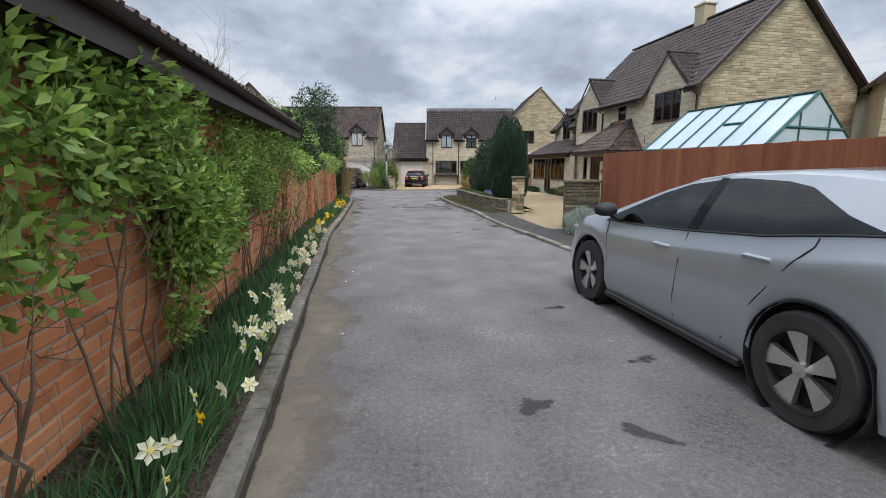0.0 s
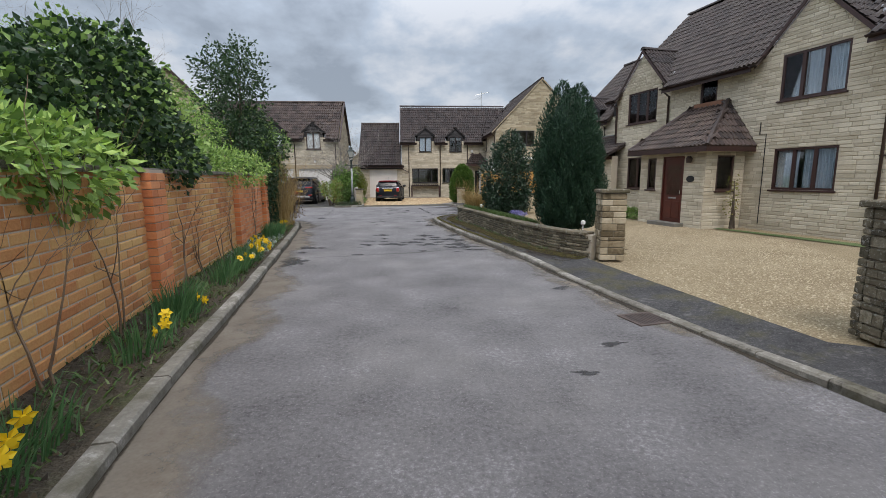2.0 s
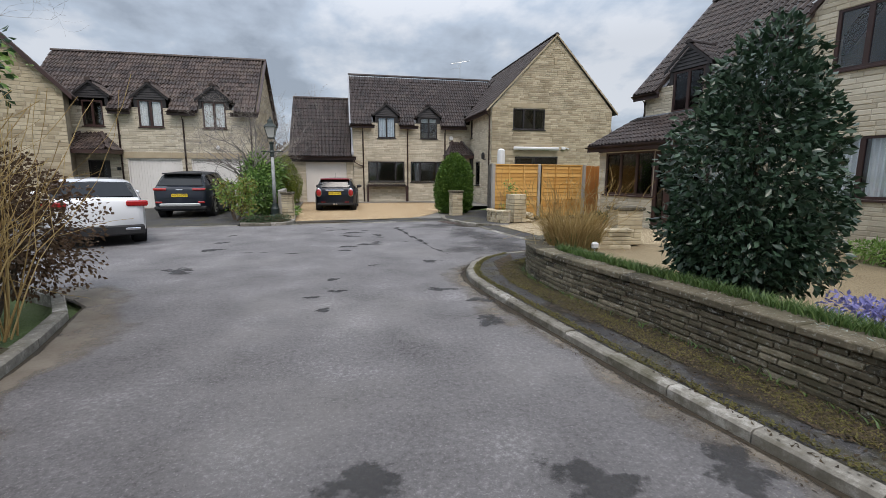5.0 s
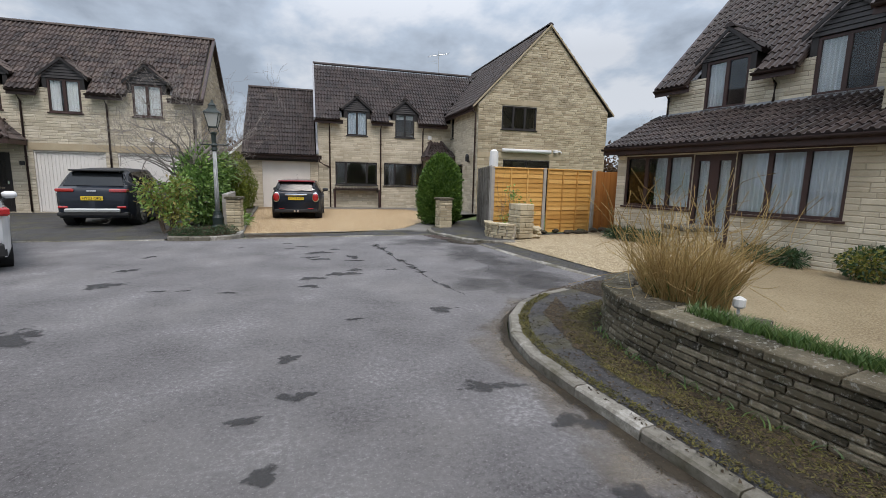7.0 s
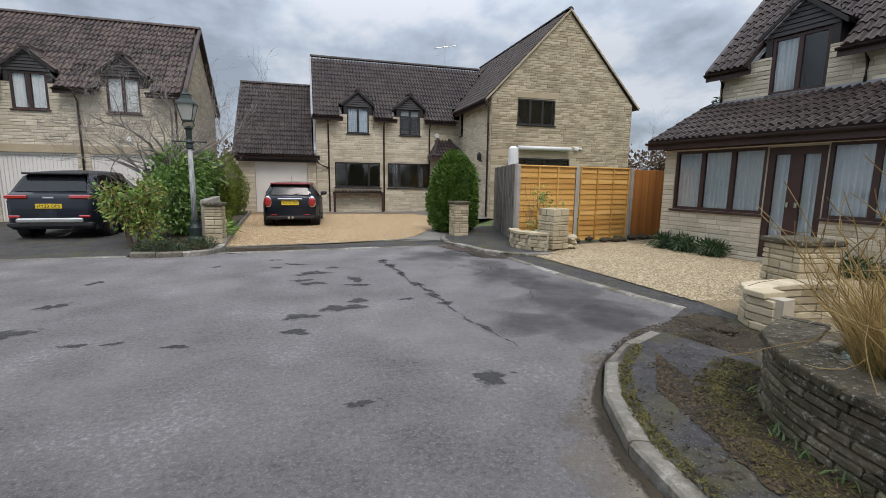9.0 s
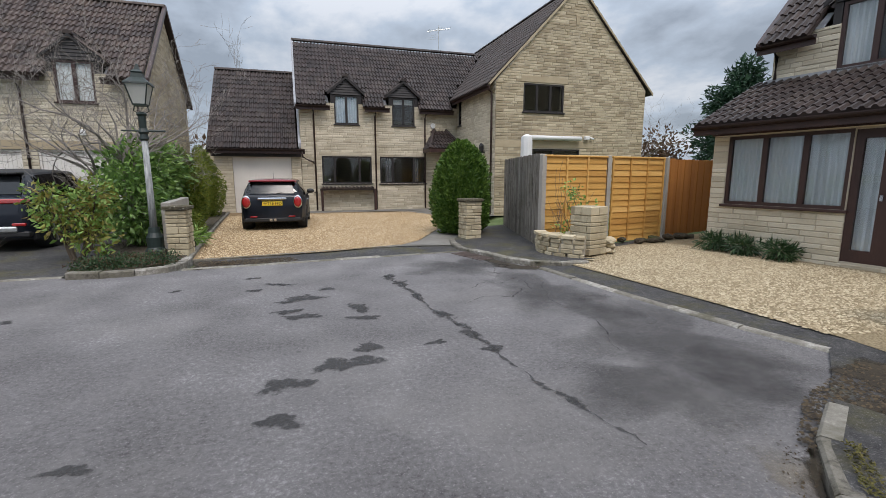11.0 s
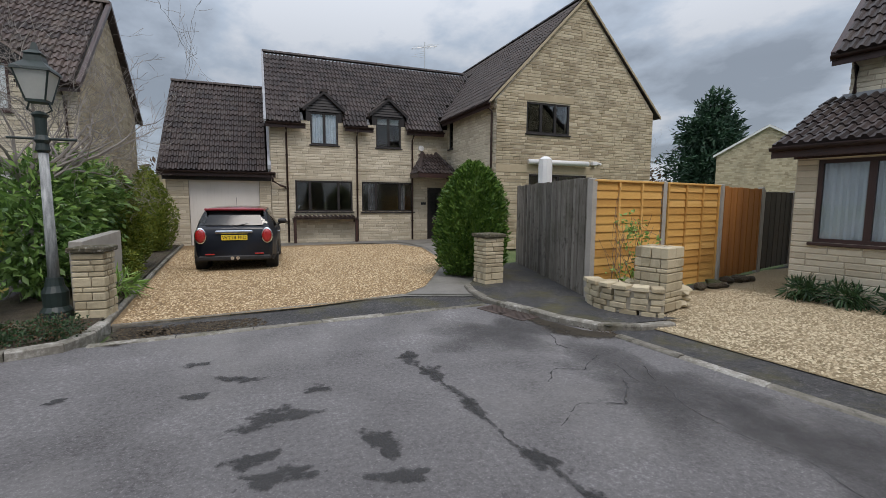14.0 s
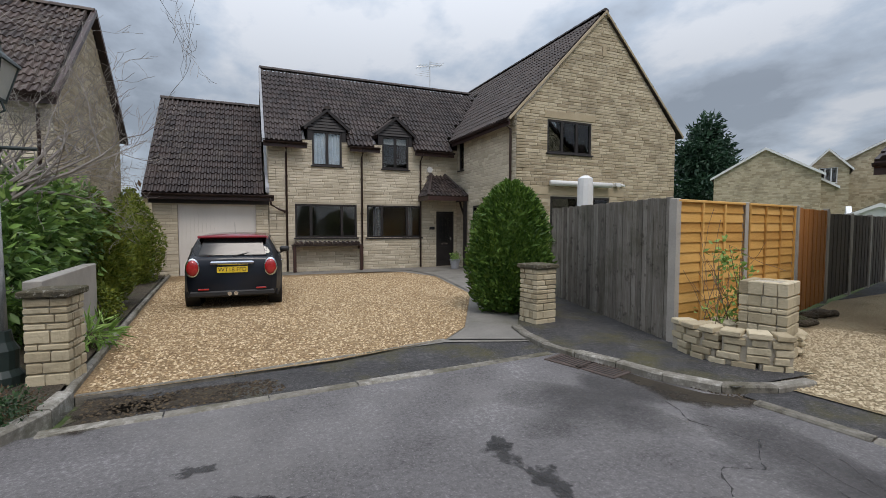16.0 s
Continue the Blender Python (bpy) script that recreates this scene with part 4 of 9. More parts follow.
def dormer(house, x, z0, zt, apex, w, win_w, pitch, eave_z, n=2, curtain=None, blind=None, material=None, m=I4):
    """A boarded gablet over a window that breaks the eave; x: its centre on the front wall."""
    side = apex - (w / 2) * 0.84
    depth = (apex - eave_z) / math.tan(radians(pitch)) + 0.1
    d = part("dormer", MB().box(x - win_w / 2 - 0.14, 0.0, eave_z - 0.35, x - win_w / 2 - 0.005, depth * 0.75, side - 0.02), BLACKWOOD, house, "gabled dormer with dark boarding and tiled roof", m)
    part("cheek", MB().box(x + win_w / 2 + 0.005, 0.0, eave_z - 0.35, x + win_w / 2 + 0.14, depth * 0.75, side - 0.02), BLACKWOOD, d)
    hgt = apex - zt
    k = 7
    for i in range(k):
        za, zb = zt + hgt * i / k, zt + hgt * (i + 1) / k - 0.012
        ha, hb = max(0.02, (apex - za) / 0.84 - 0.08), max(0.01, (apex - zb) / 0.84 - 0.08)
        ha, hb = min(ha, win_w / 2 + 0.14), min(hb, win_w / 2 + 0.14)
        part("board", MB().add([(x - ha, -0.03, za), (x + ha, -0.03, za), (x + hb, -0.012, zb), (x - hb, -0.012, zb), (x - ha, 0.05, za), (x + ha, 0.05, za), (x + hb, 0.05, zb), (x - hb, 0.05, zb)], BOXF_Y), BLACKWOOD, d)
    ang = math.degrees(math.atan(0.84))
    sl = math.hypot(w / 2, w / 2 * 0.84)
    tp = math.tan(radians(pitch))
    for s in (-1, 1):
        mm = pose(x + s * w / 2, depth if s < 0 else -0.10, side, ang, 0, -90 if s < 0 else 90)
        keep = (lambda cx, cy: side + cy * math.sin(radians(ang)) > eave_z + (depth - cx) * tp - 0.12) if s < 0 else (lambda cx, cy: side + cy * math.sin(radians(ang)) > eave_z + (cx - 0.10) * tp - 0.12)
        roof(d, "dormer_roof", mm, depth + 0.1, sl, material, keep, gauge=0.25)
        part("flashing", MB().add([(x + s * (w / 2 - 0.02), -0.02, eave_z + 0.16), (x + s * (w / 2 + 0.14), -0.02, eave_z + 0.16), (x + s * (w / 2 + 0.10), 0.32, eave_z + 0.50), (x + s * (w / 2 - 0.02), 0.32, eave_z + 0.50)], [(0, 1, 2, 3), (3, 2, 1, 0)]), LEAD, d, "pale lead flashing")
        part("barge_board", MB().add([(x, -0.11, apex + 0.02), (x + s * w / 2, -0.11, side + 0.02), (x + s * w / 2, -0.11, side - 0.08), (x, -0.11, apex - 0.08), (x, -0.08, apex + 0.02), (x + s * w / 2, -0.08, side + 0.02), (x + s * w / 2, -0.08, side - 0.08), (x, -0.08, apex - 0.08)], BOXF_Y), BLACKWOOD, d)
    ridge(d, pose(x, -0.12, apex + 0.03, 0, 0, 90), depth, material)
    return d


BOXF_Y = [(0, 1, 2, 3), (7, 6, 5, 4), (0, 4, 5, 1), (1, 5, 6, 2), (2, 6, 7, 3), (3, 7, 4, 0)]


def dormer_clip(dormers, eave_z, pitch):
    sp = math.sin(radians(pitch))

    def keep(cx, cy, x_off=0.3):
        z = eave_z + cy * sp
        for x, apex, w in dormers:
            dx = abs(cx - x_off - x)
            if dx < w / 2 - 0.02 and z < apex - dx * 0.84 - 0.02:
                return False
        return True
    return keep


def ground_floor_slab(house, L, D, m=I4):
    part("floor", MB().box(0, 0, -0.05, L, D, 0.04, m), MORTAR, house)


# ---- house at the end of the lane ----
def porch_roof(house, name, m, L, D, ze, zt, material, label="", hip=True):
    """A small hipped lean-to roof: x along the wall, front towards -y."""
    v = [(0, -D, ze), (L, -D, ze), (L, 0, ze), (0, 0, ze), (L * 0.32, 0, zt), (L * 0.68, 0, zt)]
    rf = part(name, MB().add([(x, y, z - 0.05) for x, y, z in v] + [(x, y, z) for x, y, z in v[:2]] , [(0, 1, 5, 4), (1, 2, 5), (0, 4, 3), (3, 2, 1, 0)]), material, house, label, m)
    me, src = tile_mesh(material)
    faces = [((0, -D, ze), (L, -D, ze), (L * 0.32, 0, zt), (L * 0.68, 0, zt)), ((L, -D, ze), (L, 0, ze), (L * 0.68, 0, zt), (L * 0.68, 0, zt)), ((0, 0, ze), (0, -D, ze), (L * 0.32, 0, zt), (L * 0.32, 0, zt))]
    rest = MB()
    for a, b, c, d in faces:
        a, b, c, d = Vector(a), Vector(b), Vector(c), Vector(d)
        x = (b - a).normalized()
        nrm = x.cross(c - a).normalized()
        y = nrm.cross(x)
        mm = Matrix((x, y, nrm)).transposed().to_4x4()
        mm.translation = a
        wdt, s = (b - a).length, (c - a).dot(y)
        cl, cr_ = (c - a).dot(x), (d - a).dot(x)
        r = 0
        while r * 0.25 < s - 0.05:
            yy = r * 0.25
            u = (yy + 0.12) / s
            lo, hi = cl * u, wdt + (cr_ - wdt) * u
            xx = 0.0
            while xx < wdt:
                if xx + 0.15 > lo and xx + 0.15 < hi:
                    rest.add(src.v, src.f, mm @ Matrix.Translation((min(xx, wdt - 0.3), yy, 0.0)) @ Matrix.Diagonal((1, 0.72, 1, 1)))
                xx += 0.30
            r += 1
    part("tiling", rest, material, rf, kind="stuff")
    for a, b in (((0, -D, ze), (L * 0.32, 0, zt)), ((L, -D, ze), (L * 0.68, 0, zt))):
        part("hip_tiles", MB().tube([Vector(a) + Vector((0, 0, 0.03)), Vector(b) + Vector((0, 0, 0.05))], 0.07, 8), material, rf)
    part("porch_fascia", MB().box(-0.02, -D - 0.02, ze - 0.14, L + 0.02, -D + 0.02, ze + 0.01).box(-0.02, -D + 0.02, ze - 0.14, 0.02, 0, ze + 0.01).box(L - 0.02, -D + 0.02, ze - 0.14, L + 0.02, 0, ze + 0.01), DARKWOOD, rf)
    return rf


def build_end_house():
    h = thing("house", pose(-1.55, 45.0, 0), "two-storey limestone house with gabled wing, dark tiled roof and attached garage", "house")
    W = STONEP
    wins = [(0.81, 1.18, 2.88, 2.31), (3.24, 1.16, 5.30, 2.31), (1.39, 3.62, 2.38, 4.78), (3.81, 3.62, 4.80, 4.78)]
    dr = (5.90, 0.05, 6.62, 2.12)
    panel(h, "wall", I4, 6.75, 4.45, wins + [dr], material=W, singles=260, single_rect=(0, 0, 6.75, 1.2), seed=11)
    window(h, I4, *wins[0], 3, BLACKWOOD, widths=(0, 0.25, 0.75, 1), label="black-brown three-light window")
    window(h, I4, *wins[1], 3, BLACKWOOD, widths=(0, 0.27, 0.73, 1), label="black-brown three-light window", curtain=(CURTAIND, [(0.12, 0.28), (0.72, 0.84)]))
    # pale blue sheet here paints the sky's reflection into the panes
    window(h, I4, *wins[2], 2, BLACKWOOD, curtain=(BLUEC_SKY, [(0.05, 0.95)]))
    window(h, I4, *wins[3], 2, BLACKWOOD, blind=0.26)
    door(h, I4, 5.94, 6.58, 2.06, BLACKWOOD, label="dark panelled front door")
    dl = [(1.885, 5.50, 1.5), (4.305, 5.46, 1.5)]
    kp = dormer_clip(dl, 4.3, 45)
    # the main slope ends in a valley against the wing
    roof(h, "roof", pose(-0.15, -0.3, 4.3, 45, 0, 0), 9.3, 4.60, TILE, lambda cx, cy: kp(cx, cy, 0.15) and cx - 0.15 < 6.45 + max(0.0, cy * 0.707 - 0.45) * 0.97, singles=150)
    roof(h, "roof", pose(9.15, 6.2, 4.3, 45, 0, 180), 9.3, 4.6, TILE)
    ridge(h, pose(-0.15, 2.96, 7.57), 8.9)
    for x, ap, w in dl:
        dormer(h, x, 3.62, 4.80, ap, w, 0.99, 45, 4.3, material=TILE)
    for a, b in ((-0.15, 1.2), (2.6, 3.65), (4.95, 6.5)):
        gutter(h, pose(a, -0.30, 4.28), b - a)
    for x, z in ((0.55, 4.2), (3.06, 4.2), (5.25, 4.2)):
        pipe(h, I4, [(x, -0.30, 4.22), (x, -0.25, 4.1), (x, -0.05, 3.95), (x, -0.05, 0.06)])
    # tiled shelf below the window
    sh = part("shelf", MB().box(0.68, -0.42, 0.90, 3.0, -0.012, 0.95), TILE, h, "tiled timber shelf under the window")
    me, src = tile_mesh(TILE)
    for i in range(7):
        part("roof_tile", me, None, sh, m=pose(0.72 + i * 0.31, -0.45, 0.955, 8) @ Matrix.Diagonal((1, 1.05, 1, 1)))
    for x in (0.70, 2.9):
        part("bracket", MB().bevel_box(x, -0.40, 0.05, x + 0.10, -0.30, 0.90, 0.01).bevel_box(x, -0.30, 0.78, x + 0.10, -0.012, 0.90, 0.01), DARKWOOD, sh)
    panel(h, "wall", pose(0, 5.9, 0, 0, 0, -90), 5.9, 4.45, [], (2.95, 7.45), material=W, seed=12)
    panel(h, "wall", pose(6.75, 5.9, 0, 0, 0, 180), 6.75, 4.45, [], stones=False)
    part("verge", MB().add([(-0.18, -0.32, 4.22), (-0.18, 2.95, 7.49), (-0.18, 2.95, 7.62), (-0.18, -0.32, 4.36), (-0.10, -0.32, 4.22), (-0.10, 2.95, 7.49), (-0.10, 2.95, 7.62), (-0.10, -0.32, 4.36)], BOXF_Y), LEAD, h, "pale mortared verge")
    # garage
    g = (0.65, 0.0, 2.85, 2.25)
    panel(h, "garage_wall", pose(-3.25, 0.02, 0), 3.23, 2.5, [g], material=W, seed=13, singles=80)
    garage_door(h, pose(-3.25, 0.02, 0), g[0], g[2], 2.23)
    panel(h, "garage_wall", pose(-3.25, 6.6, 0, 0, 0, -90), 6.58, 2.5, [], (3.3, 5.95), material=W, seed=14)
    panel(h, "garage_wall", pose(-0.02, 6.6, 0, 0, 0, 180), 3.23, 2.5, [], stones=False)
    roof(h, "garage_roof", pose(-3.45, -0.3, 2.55, 45, 0, 0), 3.42, 5.1, TILE, singles=90)
    roof(h, "garage_roof", pose(-0.02, 6.9, 2.55, 45, 0, 180), 3.42, 5.1, TILE)
    ridge(h, pose(-3.45, 3.3, 6.18), 3.4)
    gutter(h, pose(-3.45, -0.30, 2.53), 3.6)
    part("fascia_beam", MB().box(-3.35, -0.06, 2.26, 0.0, 0.0, 2.50), BLACKWOOD, h)
    part("flashing", MB().box(-0.09, -0.3, 2.62, 0.0, -0.28, 2.8).add([(-0.10, -0.30, 2.66), (0.015, -0.30, 2.66), (0.015, 3.25, 6.22), (-0.10, 3.25, 6.22), (-0.10, -0.30, 2.64), (0.015, -0.30, 2.64), (0.015, 3.25, 6.20), (-0.10, 3.25, 6.20)], BOXF_Y), LEAD, h, "grey lead flashing")
    pipe(h, I4, [(0.02, -0.34, 2.48), (0.06, -0.33, 2.25), (0.30, -0.12, 2.12), (0.50, -0.06, 2.05)])
    # porch at the inner corner
    porch_roof(h, "porch_roof", pose(5.2, -0.01, 0), 1.52, 1.0, 2.62, 3.45, TILE, "small hipped tiled porch roof")
    for x in (6.60,):
        part("porch_post", MB().bevel_box(x, -0.98, 0.05, x + 0.10, -0.88, 2.5, 0.01), BLACKWOOD, h)
        part("porch_brace", MB().tube([(x + 0.05, -0.9, 1.9), (x + 0.05, -0.5, 2.45)], 0.04, 6), BLACKWOOD, h)
    part("alarm_box", MB().lathe([(0.11, 0), (0.12, 0.02), (0.10, 0.06)], 14, pose(5.62, -0.012, 3.66, 90)), WHITEP, h, "white round alarm box")
    part("name_plate", MB().bevel_box(5.62, -0.035, 1.44, 5.82, -0.012, 1.54, 0.005), BLACKP, h, "small dark house sign")
    # wing
    wg = pose(6.75, -4.2, 0)
    fw = (1.11, 3.84, 2.81, 4.86)
    pt = (1.25, 0.05, 3.6, 2.5)
    panel(h, "gable_wall", wg, 6.55, 4.85, [fw, pt], (3.27, 8.40), material=STONE, seed=15, singles=300, single_rect=(0, 2.6, 6.55, 5.4))
    window(h, wg, *fw, 3, BLACKWOOD)
    window(h, wg, *pt, 2, BLACKWOOD, sill=False, label="dark patio doors")
    part("lintel", MB().box(1.0, -0.02, 4.90, 2.95, 0.0, 5.10, wg), LINTEL, h, "plain stone lintel")
    part("lintel", MB().box(0.0, -0.02, 2.55, 4.2, 0.0, 2.78, wg), LINTEL, h, "plain stone lintel")
    part("vent", MB().bevel_box(3.20, -0.03, 7.02, 3.34, -0.005, 7.36, 0.01, wg), LINTEL, h, "narrow stone ventilation slit")
    part("awning", MB().tube([wg @ Vector((1.15, -0.14, 2.90)), wg @ Vector((3.55, -0.14, 2.90))], 0.085, 14), WHITEP, h, "rolled white awning cassette", smooth=True)
    part("security_light", MB().bevel_box(3.75, -0.15, 2.86, 3.95, -0.01, 3.0, 0.02, wg).tube([wg @ Vector((4.05, -0.02, 2.95)), wg @ Vector((4.12, -0.14, 2.9))], 0.04, 8), WHITEP, h, "small security lamp")
    sw = [(0.22, 3.66, 0.62, 4.72), (1.35, 1.0, 2.2, 2.3)]
    ls = pose(6.75, 0.0, 0, 0, 0, -90)
    panel(h, "wing_side_wall", ls, 4.2, 4.85, sw, material=STONEP, seed=16, singles=120)
    window(h, ls, *sw[0], 1, BLACKWOOD)
    window(h, ls, *sw[1], 1, BLACKWOOD)
    pipe(h, ls, [(3.95, -0.28, 4.65), (3.95, -0.05, 4.5), (3.95, -0.05, 0.06)])
    lan = part("wall_lantern", MB().bevel_box(3.2, -0.22, 2.40, 3.34, -0.08, 2.62, 0.02, ls).lathe([(0.12, 2.62), (0.02, 2.74)], 4, ls @ Matrix.Translation((3.27, -0.15, 0))).box(3.24, -0.16, 2.35, 3.30, -0.01, 2.40, ls), BLACKP, h, "black wall lantern")
    panel(h, "wing_side_wall", pose(13.3, -4.2, 0, 0, 0, 90), 10.1, 4.85, [], stones=False)
    panel(h, "gable_wall", pose(13.3, 5.9, 0, 0, 0, 180), 6.55, 4.85, [], (3.27, 8.40), stones=False)
    S = math.hypot(3.57, 3.70)
    roof(h, "wing_roof", pose(6.45, 6.1, 4.72, 46.0, 0, -90), 10.38, S + 0.02, TILE, lambda cx, cy: (6.1 - cx) < -0.1 or cy * 0.72 + 4.72 > 4.3 + min(3.25, (6.1 - cx) + 0.3), singles=150)
    roof(h, "wing_roof", pose(13.6, -4.28, 4.72, 46.0, 0, 90), 10.38, S + 0.02, TILE)
    ridge(h, pose(10.02, -4.26, 8.46, 0, 0, 90), 10.3)
    gutter(h, pose(6.45, -0.2, 4.70, 0, 0, -90), 4.1)
    for s, xe in ((-1, 6.45), (1, 13.6)):
        part("verge", MB().add([(xe, -4.30, 4.66), (10.02, -4.30, 8.36), (10.02, -4.30, 8.45), (xe, -4.30, 4.75), (xe, -4.24, 4.66), (10.02, -4.24, 8.36), (10.02, -4.24, 8.45), (xe, -4.24, 4.75)], BOXF_Y), LINTEL, h)
    aer = part("aerial", MB().tube([(6.9, 3.2, 7.3), (6.9, 3.2, 8.9)], 0.018, 6).tube([(6.3, 3.2, 8.55), (7.5, 3.2, 8.8)], 0.012, 5), ALU, h, "thin metal television aerial")
    for i in range(8):
        u = i / 7
        part("aerial_rod", MB().tube([(6.35 + 1.1 * u, 2.9, 8.57 + 0.22 * u), (6.35 + 1.1 * u, 3.5, 8.57 + 0.22 * u)], 0.008, 4).tube([(6.2 + 1.1 * u, 3.2, 8.2 + 0.09 * i), (6.9, 3.2, 8.2 + 0.09 * i)], 0.006, 4), ALU, aer)
    ground_floor_slab(h, 6.75, 5.9)
    return h


build_end_house()


# ---- house with two garages ----
def build_garage_house():
    h = thing("house", pose(-15.1, 41.5, 0), "limestone house with two white garage doors and dormers", "house")
    wins = [(4.27, 3.62, 5.27, 4.78), (6.88, 3.62, 7.86, 4.78), (2.1, 3.62, 2.9, 4.7)]
    gs = [(3.65, 0.02, 5.87, 2.25), (6.26, 0.02, 8.62, 2.25)]
    dr = (2.1, 0.05, 2.95, 2.15)
    panel(h, "wall", I4, 9.15, 4.45, wins + gs + [dr], material=STONEP, singles=200, single_rect=(3, 2.3, 9.15, 3.6), seed=21)
    for g in gs:
        garage_door(h, I4, g[0] + 0.05, g[2] - 0.05, 2.2, 0.03)
    window(h, I4, *wins[0], 2, curtain=(CURTAIN, [(0.06, 0.36), (0.56, 0.90)]))
    window(h, I4, *wins[1], 2, curtain=(CURTAIN, [(0.06, 0.94)]))
    window(h, I4, *wins[2], 2)
    door(h, I4, 2.16, 2.9, 2.1, BLACKWOOD, label="dark front door")
    dl = [(4.77, 5.50, 1.55), (7.37, 5.48, 1.55), (2.5, 5.5, 1.5)]
    kp = dormer_clip(dl, 4.3, 45)
    roof(h, "roof", pose(-0.15, -0.3, 4.3, 45, 0, 0), 9.45, 4.18, TILEB, lambda cx, cy: kp(cx, cy, 0.15), singles=120)
    roof(h, "roof", pose(9.3, 5.6, 4.3, 45, 0, 180), 9.45, 4.18, TILEB)
    ridge(h, pose(-0.15, 2.65, 7.27), 9.45, TILEB)
    for x, ap, w in dl:
        dormer(h, x, 3.62, 4.80, ap, w, 1.0, 45, 4.3, material=TILEB)
    for a, b in ((3.2, 4.05), (5.5, 6.65), (8.1, 9.3)):
        gutter(h, pose(a, -0.30, 4.28), b - a)
    for x in (3.45, 6.05, 8.9):
        pipe(h, I4, [(x, -0.30, 4.22), (x, -0.05, 3.95), (x, -0.05, 0.06)])
    part("lintel", MB().box(3.5, -0.022, 2.27, 8.8, 0.0, 2.52), LINTEL, h, "plain stone lintel band")
    part("wall_light", MB().bevel_box(7.38, -0.10, 2.68, 7.50, -0.01, 2.86, 0.02), WHITEP, h, "small white wall light")
    part("house_number", MB().bevel_box(3.22, -0.03, 1.72, 3.38, -0.01, 1.86, 0.005), BLACKP, h)
    porch_roof(h, "porch_roof", pose(1.2, -0.01, 0), 2.3, 1.1, 2.55, 3.3, TILEB, "hipped tiled porch roof")
    panel(h, "gable_wall", pose(9.15, 0, 0, 0, 0, 90), 5.3, 4.45, [], (2.65, 7.05), material=STONE, seed=22, singles=0)
    panel(h, "gable_wall", pose(0, 5.3, 0, 0, 0, -90), 5.3, 4.45, [], (2.65, 7.05), stones=False)
    panel(h, "wall", pose(9.15, 5.3, 0, 0, 0, 180), 9.15, 4.45, [], stones=False)
    for s, ye in ((0, -0.32), (1, 5.62)):
        part("verge", MB().add([(9.23, ye, 4.22), (9.23, 2.65, 7.16), (9.23, 2.65, 7.32), (9.23, ye, 4.36), (9.33, ye, 4.22), (9.33, 2.65, 7.16), (9.33, 2.65, 7.32), (9.33, ye, 4.36)], BOXF_Y), DARKWOOD, h)
    return h


build_garage_house()


# ---- house with the tiled porch ----
def stone_gablet(h, x, zb, apex, w, eave_z, pitch, seed):
    k = (apex - zb) / (w / 2)
    mb = MB().add([(x - w / 2, 0.0, zb), (x + w / 2, 0.0, zb), (x, 0.0, apex), (x - w / 2, 0.25, zb), (x + w / 2, 0.25, zb), (x, 0.25, apex)], [(0, 1, 2), (5, 4, 3), (0, 3, 4, 1), (1, 4, 5, 2), (2, 5, 3, 0)])
    g = part("gablet", mb, MORTAR, h, "stone gablet over the window")
    rest = MB()
    rng = random.Random(seed)
    z = zb
    while z < apex - 0.12:
        hw = (apex - z - 0.1) / k - 0.03
        xx = x - hw
        while xx < x + hw - 0.03:
            ln = min(rng.choice((0.25, 0.35, 0.45)), x + hw - xx)
            stone_geo(rest, xx + 0.005, z + 0.005, ln - 0.01, 0.09, 0.012 * rng.uniform(0.6, 1.2))
            xx += ln
        z += 0.10
    part("stonework", rest, STONEP, g, kind="stuff")
    depth = (apex - eave_z) / math.tan(radians(pitch)) + 0.15
    ang = math.degrees(math.atan(k))
    sl = math.hypot(w / 2, w / 2 * k) + 0.25
    tp = math.tan(radians(pitch))
    for s in (-1, 1):
        ex, ez = x + s * (w / 2 + 0.25 * math.cos(radians(ang))), zb - 0.25 * math.sin(radians(ang))
        mm = pose(ex, depth if s < 0 else -0.14, ez + 0.08, ang, 0, -90 if s < 0 else 90)
        sa = math.sin(radians(ang))
        keep = (lambda cx, cy: ez + cy * sa > eave_z + (depth - cx) * tp - 0.2) if s < 0 else (lambda cx, cy: ez + cy * sa > eave_z + (cx - 0.14) * tp - 0.2)
        roof(g, "gablet_roof", mm, depth + 0.14, sl, TILE, keep, gauge=0.27)
        part("barge_board", MB().add([(x, -0.15, apex + 0.06), (ex, -0.15, ez + 0.06), (ex, -0.15, ez - 0.06), (x, -0.15, apex - 0.06), (x, -0.12, apex + 0.06), (ex, -0.12, ez + 0.06), (ex, -0.12, ez - 0.06), (x, -0.12, apex - 0.06)], BOXF_Y), DARKWOOD, g)
        part("valley", MB().tube([(x + s * 0.12, depth - 0.15, apex + 0.05), (x + s * (w / 2 + 0.05), 0.15, zb + 0.32)], 0.05, 6), LEAD, g, "pale lead valley")
    ridge(g, pose(x, -0.14, apex + 0.10, 0, 0, 90), depth)


